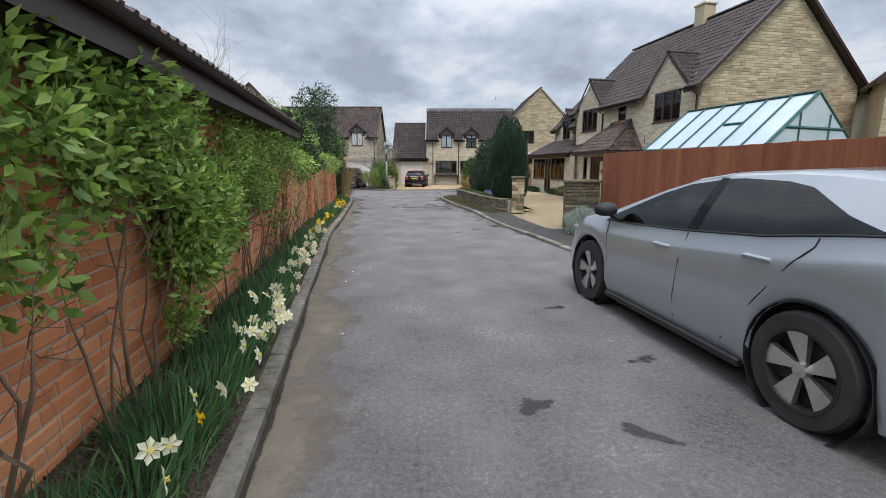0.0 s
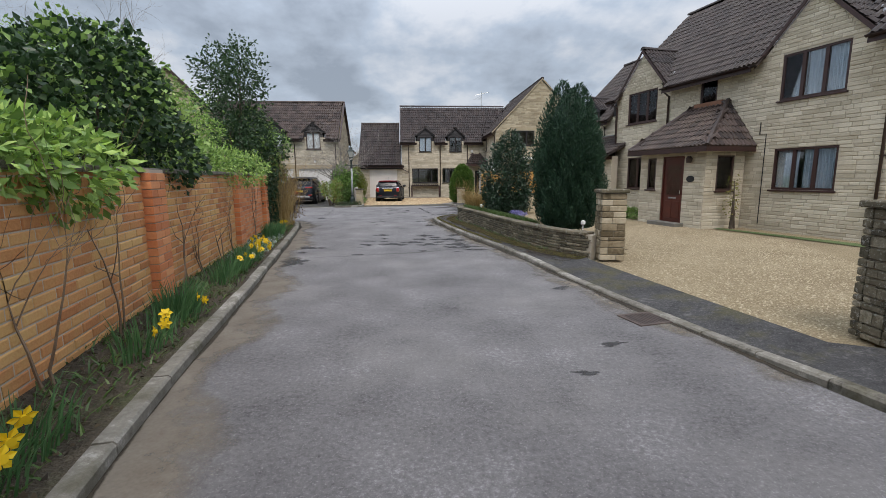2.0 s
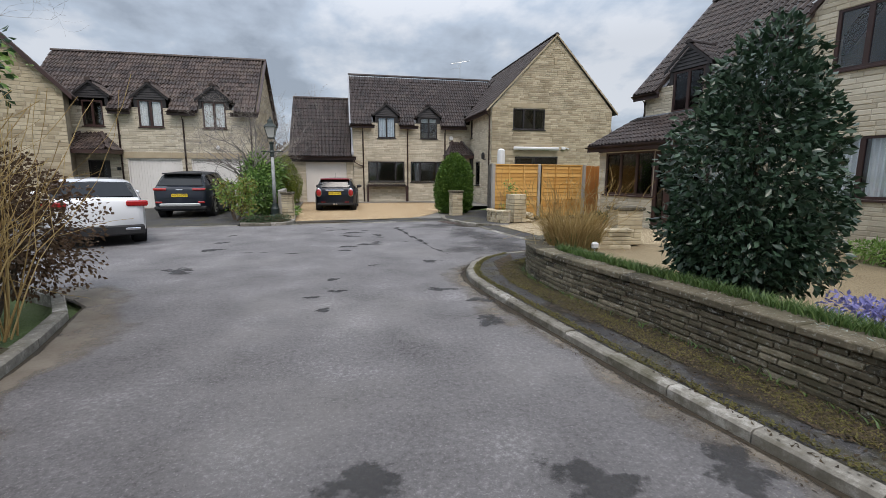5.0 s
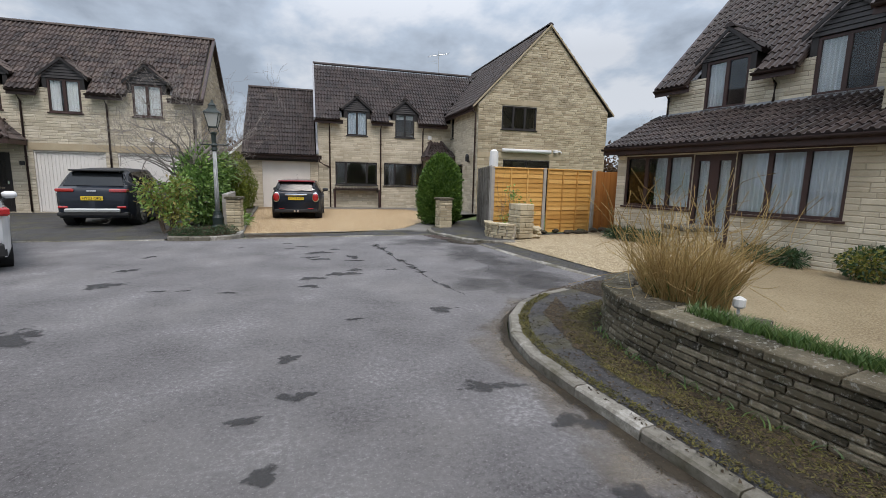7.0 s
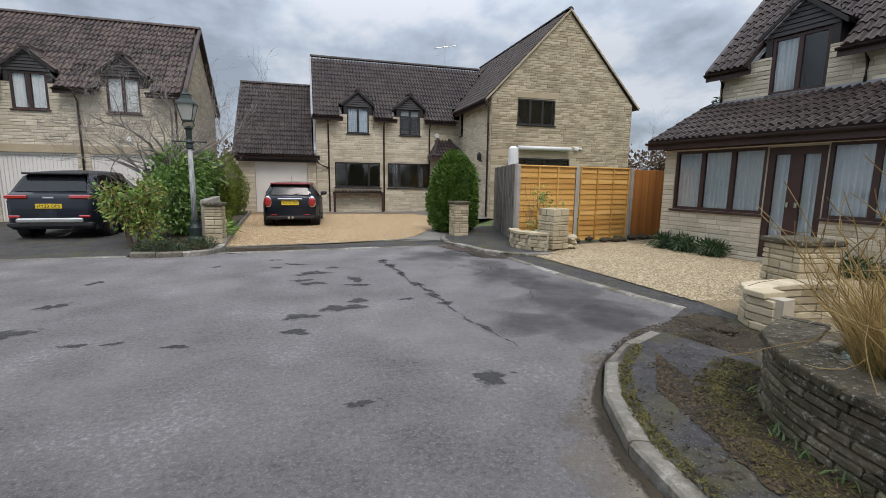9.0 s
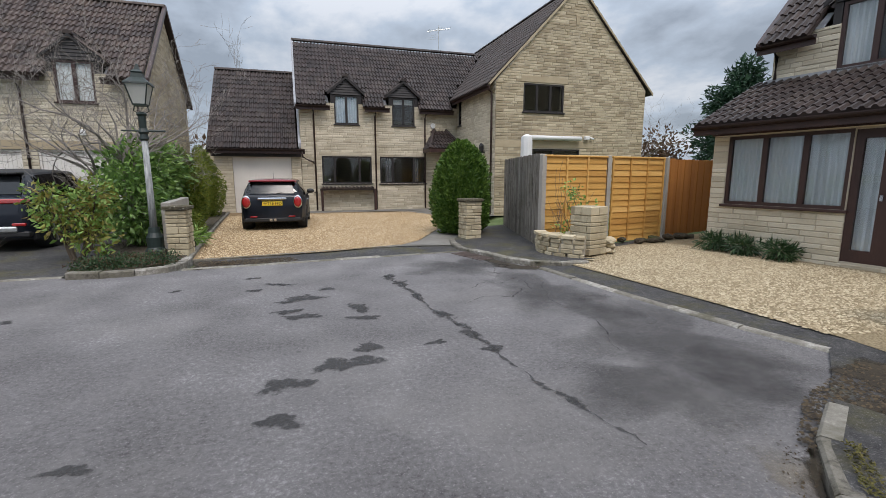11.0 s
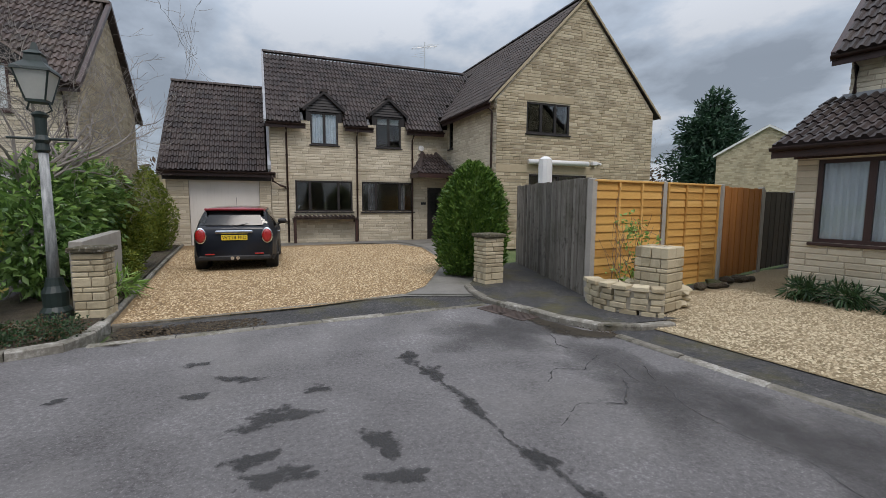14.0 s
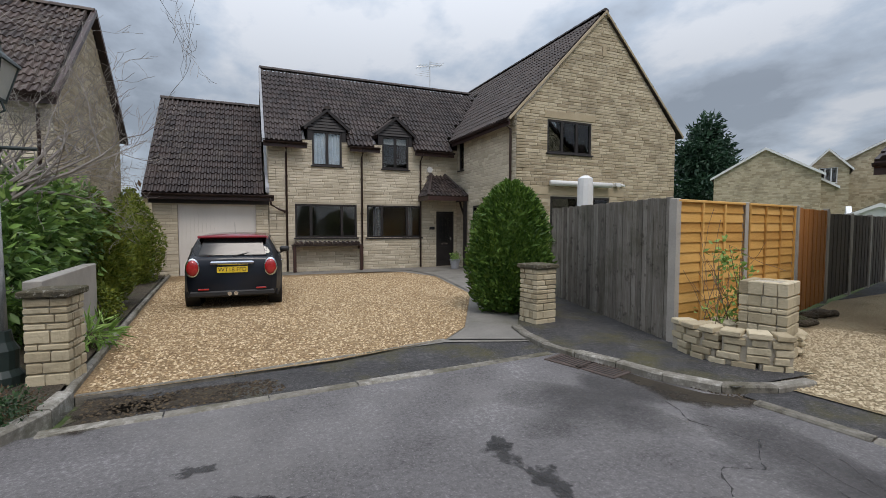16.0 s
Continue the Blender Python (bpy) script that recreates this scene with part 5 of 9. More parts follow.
def build_porch_house():
    h = thing("house", pose(7.81, 27.39, 0, 0, 0, -79), "pale limestone house with tiled porch and stone gablets", "house")
    f = lambda s0, z0, s1, z1: (9.9 - s1, z0, 9.9 - s0, z1)
    wins = [f(1.08, 1.20, 2.72, 2.32), f(1.08, 3.60, 2.74, 4.80), f(4.82, 3.86, 5.48, 4.72), f(7.48, 3.66, 9.12, 4.86), f(7.28, 1.10, 8.97, 2.34)]
    panel(h, "wall", I4, 9.9, 4.85, wins, material=STONEP, singles=300, single_rect=(4.5, 0, 9.9, 2.6), seed=31)
    window(h, I4, *wins[0], 3, curtain=(BLUEC_SKY, [(0.04, 0.40), (0.48, 0.96)]))
    window(h, I4, *wins[1], 3, curtain=(BLUEC_SKY, [(0.04, 0.32), (0.40, 0.96)]))
    window(h, I4, *wins[2], 1)
    window(h, I4, *wins[3], 3)
    window(h, I4, *wins[4], 3, curtain=(CURTAIN, [(0.04, 0.36), (0.40, 0.96)]))
    gl = [(7.95, 6.25, 2.7), (1.6, 6.30, 2.7)]

    def keep(cx, cy):
        z = 4.7 + cy * math.sin(radians(44))
        return not any(abs(cx - 0.25 - x) < w / 2 and z < ap + 0.1 - abs(cx - 0.25 - x) * (ap - 4.85) / (w / 2) for x, ap, w in gl)
    roof(h, "roof", pose(-0.25, -0.35, 4.66, 44, 0, 0), 10.4, 5.50, TILE, keep, singles=150)
    roof(h, "roof", pose(10.15, 7.55, 4.66, 44, 0, 180), 10.4, 5.50, TILE)
    ridge(h, pose(-0.25, 3.6, 8.52), 10.4)
    for i, (x, ap, w) in enumerate(gl):
        stone_gablet(h, x, 4.85, ap, w, 4.85, 44, 40 + i)
    for a, b in ((-0.2, 0.2), (3.0, 6.5), (9.35, 10.1)):
        gutter(h, pose(a, -0.36, 4.66), b - a)
    for x in (0.12, 3.05, 9.75):
        pipe(h, I4, [(x, -0.36, 4.6), (x, -0.05, 4.4), (x, -0.05, 0.08)])
    panel(h, "gable_wall", pose(9.9, 0, 0, 0, 0, 90), 7.2, 4.85, [], (3.6, 8.35), material=STONE, seed=32, singles=150, single_rect=(0, 2, 5, 5))
    panel(h, "gable_wall", pose(0, 7.2, 0, 0, 0, -90), 7.2, 4.85, [], (3.6, 8.35), material=STONE, seed=33)
    panel(h, "wall", pose(9.9, 7.2, 0, 0, 0, 180), 9.9, 4.85, [], stones=False)
    for ye in (-0.37, 7.57):
        part("verge", MB().add([(9.98, ye, 4.58), (9.98, 3.6, 8.42), (9.98, 3.6, 8.58), (9.98, ye, 4.74), (10.18, ye, 4.58), (10.18, 3.6, 8.42), (10.18, 3.6, 8.58), (10.18, ye, 4.74)], BOXF_Y), DARKWOOD, h)
    part("chimney", MB().bevel_box(5.0, 3.3, 8.2, 5.6, 3.9, 9.15, 0.02).bevel_box(4.95, 3.25, 9.15, 5.65, 3.95, 9.25, 0.02), STONE, h, "short stone chimney")
    part("chimney_pot", MB().lathe([(0.13, 9.25), (0.12, 9.5), (0.14, 9.55)], 12, Matrix.Translation((5.3, 3.6, 0))), WHITEP, h, "pale chimney pot")
    # porch, walls with a door and two small windows
    pm = pose(9.9 - 6.35, -1.45, 0)
    pw = [(0.35, 1.15, 0.75, 2.18)]
    pd = (1.05, 0.05, 1.95, 2.2)
    panel(h, "porch_wall", pm, 2.75, 2.42, pw + [pd], material=STONEP, seed=34, singles=100, thick=0.2)
    window(h, pm, *pw[0], 1)
    door(h, pm, 1.09, 1.91, 2.14, MAHOG, label="mahogany-red half-glazed front door")
    side = pose(9.9 - 6.35 + 2.75, -1.45, 0, 0, 0, 90)
    sw = (0.42, 1.15, 1.05, 2.2)
    panel(h, "porch_wall", side, 1.43, 2.42, [sw], material=STONEP, seed=35, thick=0.2)
    window(h, side, *sw, 1)
    panel(h, "porch_wall", pose(9.9 - 6.35, 0, 0, 0, 0, -90), 1.43, 2.42, [], material=STONEP, seed=36, thick=0.2)
    pr = porch_roof(h, "porch_roof", pose(9.9 - 6.65, -0.01, 0), 3.35, 1.75, 2.42, 3.85, TILEB, "hipped brown tiled porch roof")
    part("cap", MB().box(1.1, -0.16, 3.72, 2.2, 0.0, 3.92), RUST_TILE, pr, "rust-stained cap tiles")
    part("door_plate", MB().lathe([(0.15, 0), (0.15, 0.02)], 16, pm @ pose(2.25, -0.012, 1.50, 90) @ Matrix.Diagonal((1, 0.65, 1, 1))), BLACKP, h, "oval dark house sign")
    part("porch_lamp", MB().lathe([(0.07, 0), (0.10, 0.12), (0.05, 0.2)], 10, pm @ Matrix.Translation((2.25, -0.12, 1.98))), PLASTIC, h, "small wall lamp")
    part("door_step", MB().bevel_box(0.9, -0.35, 0.0, 2.1, 0.0, 0.14, 0.01, pm), SLAB, h)
    part("cable", MB().tube([(6.9, -0.02, 0.2), (6.9, -0.02, 2.75), (6.7, -0.02, 2.76), (6.7, -0.02, 3.1)], 0.012, 6), BLACKP, h)
    return h


build_porch_house()


# ---- house with the glazed lean-to ----
def build_leanto_house():
    h = thing("house", pose(6.33, 32.52, 0, 0, 0, -79.7), "limestone house with a glazed lean-to front under dormers", "house")
    lw = [(0.29, 0.96, 2.24, 2.26), (3.24, 0.96, 5.22, 2.28)]
    ld = (2.26, 0.12, 3.22, 2.24)
    panel(h, "wall", I4, 5.95, 2.42, lw + [ld], material=STONEP, singles=260, seed=51)
    window(h, I4, *lw[0], 3, curtain=(CURTAIN, [(0.03, 0.97)]), label="dark brown three-light window with net curtains")
    window(h, I4, *lw[1], 3, curtain=(CURTAIN, [(0.03, 0.97)]), label="dark brown three-light window with net curtains")
    for i in range(2):
        a = ld[0] + i * 0.48
        d = part("glazed_door", MB().box(a, 0.02, 0.12, a + 0.11, 0.09, 2.24).box(a + 0.37, 0.02, 0.12, a + 0.48, 0.09, 2.24).box(a + 0.11, 0.02, 0.12, a + 0.37, 0.09, 0.32).box(a + 0.11, 0.02, 2.10, a + 0.37, 0.09, 2.24), DARKWOOD, h, "dark brown glazed door")
        p = part("pane", MB().box(a + 0.105, 0.05, 0.31, a + 0.375, 0.056, 2.11), PANE, d)
        p.visible_shadow = False
        part("curtain", curtain_mesh(a + 0.1, 0.3, a + 0.38, 2.12, 0.105), CURTAIN, d)
        part("handle", MB().bevel_box(a + (0.40 if i == 0 else 0.06), -0.02, 1.12, a + (0.44 if i == 0 else 0.10), 0.02, 1.22, 0.006), CHROME, d)
    part("head_beam", MB().box(-0.05, -0.02, 2.29, 5.95, 0.0, 2.42), DARKWOOD, h)
    roof(h, "lean_to_roof", pose(-0.25, -0.32, 2.48, 26, 0, 0), 6.3, 2.2, TILE, singles=126)
    gutter(h, pose(-0.25, -0.33, 2.46), 6.25)
    part("flashing", MB().box(0, 1.60, 3.40, 5.9, 1.65, 3.52), LEAD, h, "grey lead flashing")
    panel(h, "side_wall", pose(0, 1.66, 0, 0, 0, -90), 1.64, 2.42, [], (0.02, 3.3), material=STONEP, seed=52)
    um = pose(0.08, 1.66, 0)
    uw = [(1.11, 3.52, 2.19, 4.72), (3.58, 3.52, 4.68, 4.72)]
    panel(h, "wall", um, 5.87, 4.35, uw, material=STONEP, seed=53, z_start=3.2)
    window(h, um, *uw[0], 2, curtain=(CURTAIN, [(0.05, 0.45)]))
    window(h, um, *uw[1], 2, curtain=(CURTAIN, [(0.05, 0.52)]))
    dl = [(1.65, 5.45, 1.65), (4.13, 5.45, 1.65)]
    kp = dormer_clip(dl, 4.18, 45)
    roof(h, "roof", um @ pose(-0.2, -0.3, 4.18, 45, 0, 0), 6.1, 4.85, TILE, lambda cx, cy: kp(cx, cy, 0.2), singles=120)
    roof(h, "roof", um @ pose(5.9, 6.5, 4.18, 45, 0, 180), 6.1, 4.85, TILE)
    ridge(h, um @ pose(-0.2, 3.1, 7.62), 6.1)
    for x, ap, w in dl:
        ob = dormer(h, x, 3.52, 4.74, ap, w, 1.09, 45, 4.18, material=TILE)
        ob.matrix_local = um
    for a, b in ((-0.2, 0.85), (2.45, 3.35)):
        gutter(h, um @ pose(a, -0.30, 4.16), b - a)
    pipe(h, um, [(0.08, -0.28, 4.1), (0.08, -0.05, 3.95), (0.08, -0.05, 3.5)])
    pipe(h, um, [(2.85, -0.28, 4.1), (2.85, -0.05, 3.9), (2.85, -0.05, 3.5)])
    panel(h, "gable_wall", um @ pose(0, 6.2, 0, 0, 0, -90), 6.2, 4.35, [], (3.1, 7.35), material=STONE, seed=54)
    panel(h, "wall", um @ pose(5.87, 6.2, 0, 0, 0, 180), 5.87, 4.35, [], stones=False)
    part("verge", MB().add([(-0.22, -0.32, 4.08), (-0.22, 3.1, 7.50), (-0.22, 3.1, 7.66), (-0.22, -0.32, 4.24), (-0.12, -0.32, 4.08), (-0.12, 3.1, 7.50), (-0.12, 3.1, 7.66), (-0.12, -0.32, 4.24)], BOXF_Y, um), DARKWOOD, h)
    return h


build_leanto_house()


# ---- brick wall and outbuilding ----
def heading(a, b):
    return math.degrees(math.atan2(b[1] - a[1], b[0] - a[0]))


def brick_wall(name, a, b, H, material, singles, label, seed, start=0.0, coping=True):
    L = math.hypot(b[0] - a[0], b[1] - a[1])
    m = pose(a[0], a[1], 0, 0, 0, heading(a, b))
    w = part(name, MB().box(start, 0, 0, L, 0.22, H), MORTAR_B, None, label, kind="structure")
    w.matrix_world = m
    masonry(w, L, H, [(-1, -1, start, 9)] if start else [], material, "brick", (0.095,), (0.29,), 0.008, 0.012, singles=singles, single_rect=(start, 0.3, L, H), bond=True, seed=seed)
    if coping:
        n = int(L / 0.45)
        for i in range(n):
            part("coping_stone", MB().bevel_box(L * i / n + 0.004, -0.05, H, L * (i + 1) / n - 0.004, 0.27, H + 0.06, 0.012), CONCRETE, w)
    return w


P0, P1, P2, P3 = (-1.10, -3.0), (-3.40, 9.7), (-4.15, 14.0), (-5.20, 21.6)
brick_wall("wall_outbuilding", P0, P1, 2.36, BRICK, 300, "red brick wall of a low outbuilding", 61, 3.4, coping=False)
brick_wall("wall_garden_near", P1, P2, 1.66, BRICKO, 280, "orange brick garden wall with stone coping", 62)
PM = (-4.83, 18.9)
brick_wall("wall_garden_far", P2, PM, 1.66, BRICKO, 300, "yellow and orange brick garden wall with coping", 63)
brick_wall("wall_garden_end", PM, P3, 1.66, BRICK, 200, "red brick end of the garden wall", 64)


def brick_pier(x, y, rot, seed):
    p = part("brick_pier", MB().box(-0.22, -0.10, 0, 0.22, 0.0, 1.70), MORTAR_B, None, "brick pier of the garden wall", kind="structure")
    p.matrix_world = pose(x, y, 0, 0, 0, rot)
    for i in range(17):
        z = i * 0.098 + 0.005
        xs = [-0.24, 0.05, 0.24] if i % 2 else [-0.24, -0.05, 0.24]
        for a, b in zip(xs[:-1], xs[1:]):
            part("brick", MB().bevel_box(a + 0.005, -0.112, z, b - 0.005, -0.0, z + 0.086, 0.004), BRICK, p)


for q, (a, b) in ((0.985, (P0, P1)), (0.98, (P1, P2)), (0.56, (P2, P3)), (0.98, (P2, P3))):
    brick_pier(a[0] + (b[0] - a[0]) * q, a[1] + (b[1] - a[1]) * q, heading(a, b), 7)

ob_m = pose(-0.72, -3.0, 2.46, 28, 0, heading(P0, P1))
outb = thing("outbuilding_roof", I4, "low tiled roof with dark eaves over a brick outbuilding", "roof", kind="structure")
roof(outb, "roof", ob_m, 12.95, 4.3, TILEB, lambda cx, cy: cx > 2.5, singles=200, label="brown mossy roof tiles")
em = pose(-0.72, -3.0, 2.46, 0, 0, heading(P0, P1))
gutter(outb, em, 12.95)
part("soffit", MB().box(0, 0.0, -0.20, 12.9, 0.42, -0.17), BLACKWOOD, outb, "dark boarded soffit", em)
part("fascia_board", MB().box(0, -0.004, -0.20, 12.93, 0.02, -0.03), DARKWOOD, outb, "", em)
part("verge_board", MB().add([(12.90, 0, -0.2), (12.90, 3.8, 1.83), (12.90, 3.8, 2.05), (12.90, 0, 0.03), (12.96, 0, -0.2), (12.96, 3.8, 1.83), (12.96, 3.8, 2.05), (12.96, 0, 0.03)], BOXF_Y), DARKWOOD, outb, "", em)
part("end_wall", MB().box(12.6, 0.4, -2.4, 12.82, 4.2, 0.2).add([(12.6, 0.4, 0.2), (12.82, 0.4, 0.2), (12.82, 4.2, 0.2), (12.6, 4.2, 0.2), (12.6, 4.2, 2.1), (12.82, 4.2, 2.1)], [(0, 1, 5, 4), (1, 2, 5), (0, 4, 3), (2, 3, 4, 5)]), BRICK, outb, "", em)


# ---- stone garden walls and piers ----
def course_wall(name, poly, z0, z1, thick, material, label, singles=300, seed=1, side=1, cap=True, courses=7, lens=(0.12, 0.40), caps=(0.38, 0.5)):
    pts = resample(smooth_line(poly, 2), 0.05)
    d = np.r_[0, np.cumsum(np.linalg.norm(np.diff(pts, axis=0), axis=1))]
    at = lambda s: Vector((float(np.interp(s, d, pts[:, 0])), float(np.interp(s, d, pts[:, 1])), 0))
    rng = random.Random(seed)
    root = thing(name, I4, label, "wall", kind="structure")
    core, L = MB(), d[-1]
    k = int(L / 0.25)
    for i in range(k):
        a, b = at(L * i / k), at(L * (i + 1) / k)
        t = (b - a).normalized()
        n = Vector((t.y, -t.x, 0)) * side
        i0 = 0.025
        v = [a + n * i0, b + n * i0, b + n * (thick - i0), a + n * (thick - i0)]
        core.add([(*q[:2], z0 - 0.1) for q in v] + [(*q[:2], z1 - 0.05) for q in v], BOXF)
    part("core", core, MORTAR, root)
    zz, cnt, rest = z0, 0, MB()
    hh = (z1 - z0 - (0.07 if cap else 0)) / courses
    for c in range(courses + (1 if cap else 0)):
        top = cap and c == courses
        h = 0.07 if top else hh
        s = rng.uniform(0, 0.15)
        while s < L - 0.05:
            ln = min(rng.uniform(*caps) if top else rng.uniform(*lens), L - s)
            g = 0.006
            a, b = at(s + g), at(s + ln - g)
            mid = at(s + ln / 2)
            t = (b - a).normalized()
            n = Vector((t.y, -t.x, 0)) * side
            o = rng.uniform(-0.007, 0.006) - (0.03 if top else 0)
            o2 = thick + rng.uniform(-0.008, 0.012) + (0.02 if top else 0)
            e = 0.010
            mb = MB()
            za, zb = zz + g * 0.8, zz + h - g * 0.6 + (rng.uniform(-.004, .008) if top else 0)
            ra = [a + n * o, b + n * o, b + n * o2, a + n * o2]
            ctr = (a + b) / 2 + n * (o + o2) / 2
            sh = lambda p: p + (ctr - p).normalized() * e * 1.3
            v = [(*sh(p)[:2], za) for p in ra] + [(*p[:2], za + e) for p in ra] + [(*p[:2], zb - e) for p in ra] + [(*sh(p)[:2], zb) for p in ra]
            f = [(3, 2, 1, 0), (12, 13, 14, 15)] + [(r * 4 + i, r * 4 + (i + 1) % 4, r * 4 + 4 + (i + 1) % 4, r * 4 + 4 + i) for r in range(3) for i in range(4)]
            if side < 0:
                f = [q[::-1] for q in f]
            if cnt < singles:
                part("stone", MB().add(v, f), material, root)
                cnt += 1
            else:
                rest.add(v, f)
            s += ln
        zz += h
    if rest.f:
        part("stonework", rest, material, root, kind="stuff")
    return root


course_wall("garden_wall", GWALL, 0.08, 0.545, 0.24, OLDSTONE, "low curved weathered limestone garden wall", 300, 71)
course_wall("planter_wall", [(2.2, 25.6), (1.5, 25.55), (1.24, 25.35), (1.20, 24.95), (1.27, 24.5), (1.5, 24.1)], 0.34, 0.52, 0.14, OLDSTONE, "small inner curved planter wall", 80, 72, courses=2, lens=(0.12, 0.2), caps=(0.14, 0.2))
course_wall("planter_wall", [(2.72, 26.75), (2.66, 27.15), (2.95, 27.4), (3.5, 27.42), (4.0, 27.3)], 0.02, 0.44, 0.24, PIERSTONE, "low limestone planter wall beside the drive", 80, 73, courses=4, lens=(0.18, 0.34), caps=(0.2, 0.3))
course_wall("planter_wall", [(2.86, 33.15), (2.72, 32.75), (2.85, 32.35), (3.12, 32.12)], 0.05, 0.46, 0.18, PIERSTONE, "low curved limestone planter wall by the fence", 80, 74, courses=4, lens=(0.14, 0.24), caps=(0.16, 0.22))


def pier(x, y, rot, w, h, label, material=None, d=None, cap=True, seed=1, z0=0.06):
    d = d or w
    material = material or PIERSTONE
    p = thing("gate_pier", pose(x, y, z0, 0, 0, rot), label, "pier")
    part("core", MB().box(-w / 2 + 0.03, -d / 2 + 0.03, 0, w / 2 - 0.03, d / 2 - 0.03, h - 0.02), MORTAR, p)
    rng = random.Random(seed)
    z, top = 0.0, h - (0.07 if cap else 0)
    while z < top - 0.01:
        hh = min(rng.choice((0.065, 0.085, 0.11, 0.13)), top - z)
        hh = top - z if top - z - hh < 0.04 else hh
        cut = rng.uniform(-0.4, 0.4) * w / 2
        cut2 = rng.uniform(-0.4, 0.4) * d / 2
        t = 0.10
        for a, b, c, e in ((-w / 2, -d / 2, cut, -d / 2 + t), (cut, -d / 2, w / 2, -d / 2 + t), (-w / 2, d / 2 - t, cut, d / 2), (cut, d / 2 - t, w / 2, d / 2),
                           (-w / 2, -d / 2 + t, -w / 2 + t, cut2), (-w / 2, cut2, -w / 2 + t, d / 2 - t), (w / 2 - t, -d / 2 + t, w / 2, cut2), (w / 2 - t, cut2, w / 2, d / 2 - t)):
            if c - a > 0.03 and e - b > 0.03:
                j = lambda: rng.uniform(-0.005, 0.006)
                jx, jy = j(), j()
                part("stone", MB().bevel_box(a + 0.004 + jx, b + 0.004 + jy, z + 0.004, c - 0.004 + jx, e - 0.004 + jy, z + hh - 0.006, 0.010), material, p)
        z += hh
    if cap:
        part("cap", MB().bevel_box(-w / 2 - 0.03, -d / 2 - 0.03, top, w / 2 + 0.03, d / 2 + 0.03, h, 0.014), OLDSTONE, p, "dark weathered cap stone")
    return p


pier(-3.86, 34.66, -6, 0.35, 0.92, "limestone gate pier with dark cap beside the lamp post", seed=81)
pier(2.06, 35.15, 8, 0.40, 0.93, "limestone gate pier beside the conifer", seed=82)
pier(3.44, 32.52, 16, 0.48, 0.90, "hollow limestone planter pier by the fence", cap=False, seed=83)
pier(2.70, 16.32, -8, 0.44, 1.30, "tall limestone gate pier ending the garden wall", OLDPIER, seed=84)
pier(4.15, 27.65, -10, 0.55, 0.82, "square limestone planter pier before the lean-to", seed=85)
pier(3.62, 11.85, -8, 0.86, 1.30, "limestone pier beside the brown fence", OLDSTONE, d=0.45, seed=86)


# ---- fences ----
def board_fence(name, a, b, H, material, label, w=0.145, z0=0.04, rails=True, lap=False, post=None):
    L = math.hypot(b[0] - a[0], b[1] - a[1])
    f = thing(name, pose(a[0], a[1], z0, 0, 0, heading(a, b)), label, "fence")
    rng = random.Random(int(L * 100))
    if lap:
        n = int(H / 0.125)
        for i in range(n):
            z = H * i / n
            part("slat", MB().add([(0.03, -0.022, z), (L - 0.03, -0.022, z), (L - 0.03, 0.0, z + H / n + 0.02), (0.03, 0.0, z + H / n + 0.02), (0.03, -0.008, z), (L - 0.03, -0.008, z), (L - 0.03, 0.012, z + H / n + 0.02), (0.03, 0.012, z + H / n + 0.02)], BOXF_Y), material, f)
        for i in range(4):
            x = 0.03 + (L - 0.06) * i / 3
            part("batten", MB().bevel_box(x - 0.02, -0.045, 0.0, x + 0.02, -0.018, H, 0.004), material, f)
        part("rail", MB().bevel_box(0, -0.05, H - 0.005, L, 0.03, H + 0.03, 0.006), material, f)
    else:
        n = int(L / w)
        for i in range(n):
            x = L * i / n
            dz = rng.uniform(-0.012, 0.012)
            part("board", MB().bevel_box(x + 0.001, -0.016 - (i % 2) * (0.004 if material is FENCEB else 0.010), rng.uniform(0, 0.015), x + L / n - 0.001 + (0.012 if i % 2 else 0), 0.004 - (i % 2) * 0.010, H + dz, 0.004), material, f)
        for z in (0.3, H - 0.3):
            part("rail", MB().box(0, 0.006, z, L, 0.05, z + 0.07), material, f)
    if post is not None:
        for x in (-0.05, L - 0.05):
            part("post", MB().bevel_box(x, -0.05, -0.05, x + 0.10, 0.05, H + 0.04, 0.01), post, f)
    return f


board_fence("gate_fence", (4.02, 37.42), (2.93, 33.42), 1.92, FENCEG, "tall weathered grey board fence with knots", 0.13)
board_fence("fence_panel", (2.94, 33.40), (4.68, 33.66), 1.86, FENCEN, "new golden lap fence panel", lap=True, post=POST)
board_fence("fence_panel", (4.78, 33.68), (6.50, 34.00), 1.86, FENCEN, "new orange lap fence panel", lap=True)
board_fence("fence_panel", (6.60, 34.02), (8.70, 34.62), 1.86, FENCEO, "orange-stained board fence panel", 0.15, post=POST)
for i in range(4):
    board_fence("dark_fence_panel", (8.8 + i * 1.85, 34.66 + i * 0.45), (10.6 + i * 1.85, 35.10 + i * 0.45), 1.80, FENCED, "dark weathered fence panel", 0.15, post=POST)
fb0, fb1 = (4.06, 11.62), (5.9, -2.2)
for i in range(7):
    u, w_ = i / 7, (i + 1) / 7
    board_fence("brown_fence_panel", (fb0[0] + (fb1[0] - fb0[0]) * u, fb0[1] + (fb1[1] - fb0[1]) * u), (fb0[0] + (fb1[0] - fb0[0]) * w_ , fb0[1] + (fb1[1] - fb0[1]) * w_), 1.98, FENCEB, "red-brown stained close-board fence panel", 0.15)


# ---- plants ----
def unit(v):
    return v / np.maximum(1e-9, np.linalg.norm(v, axis=1, keepdims=True))


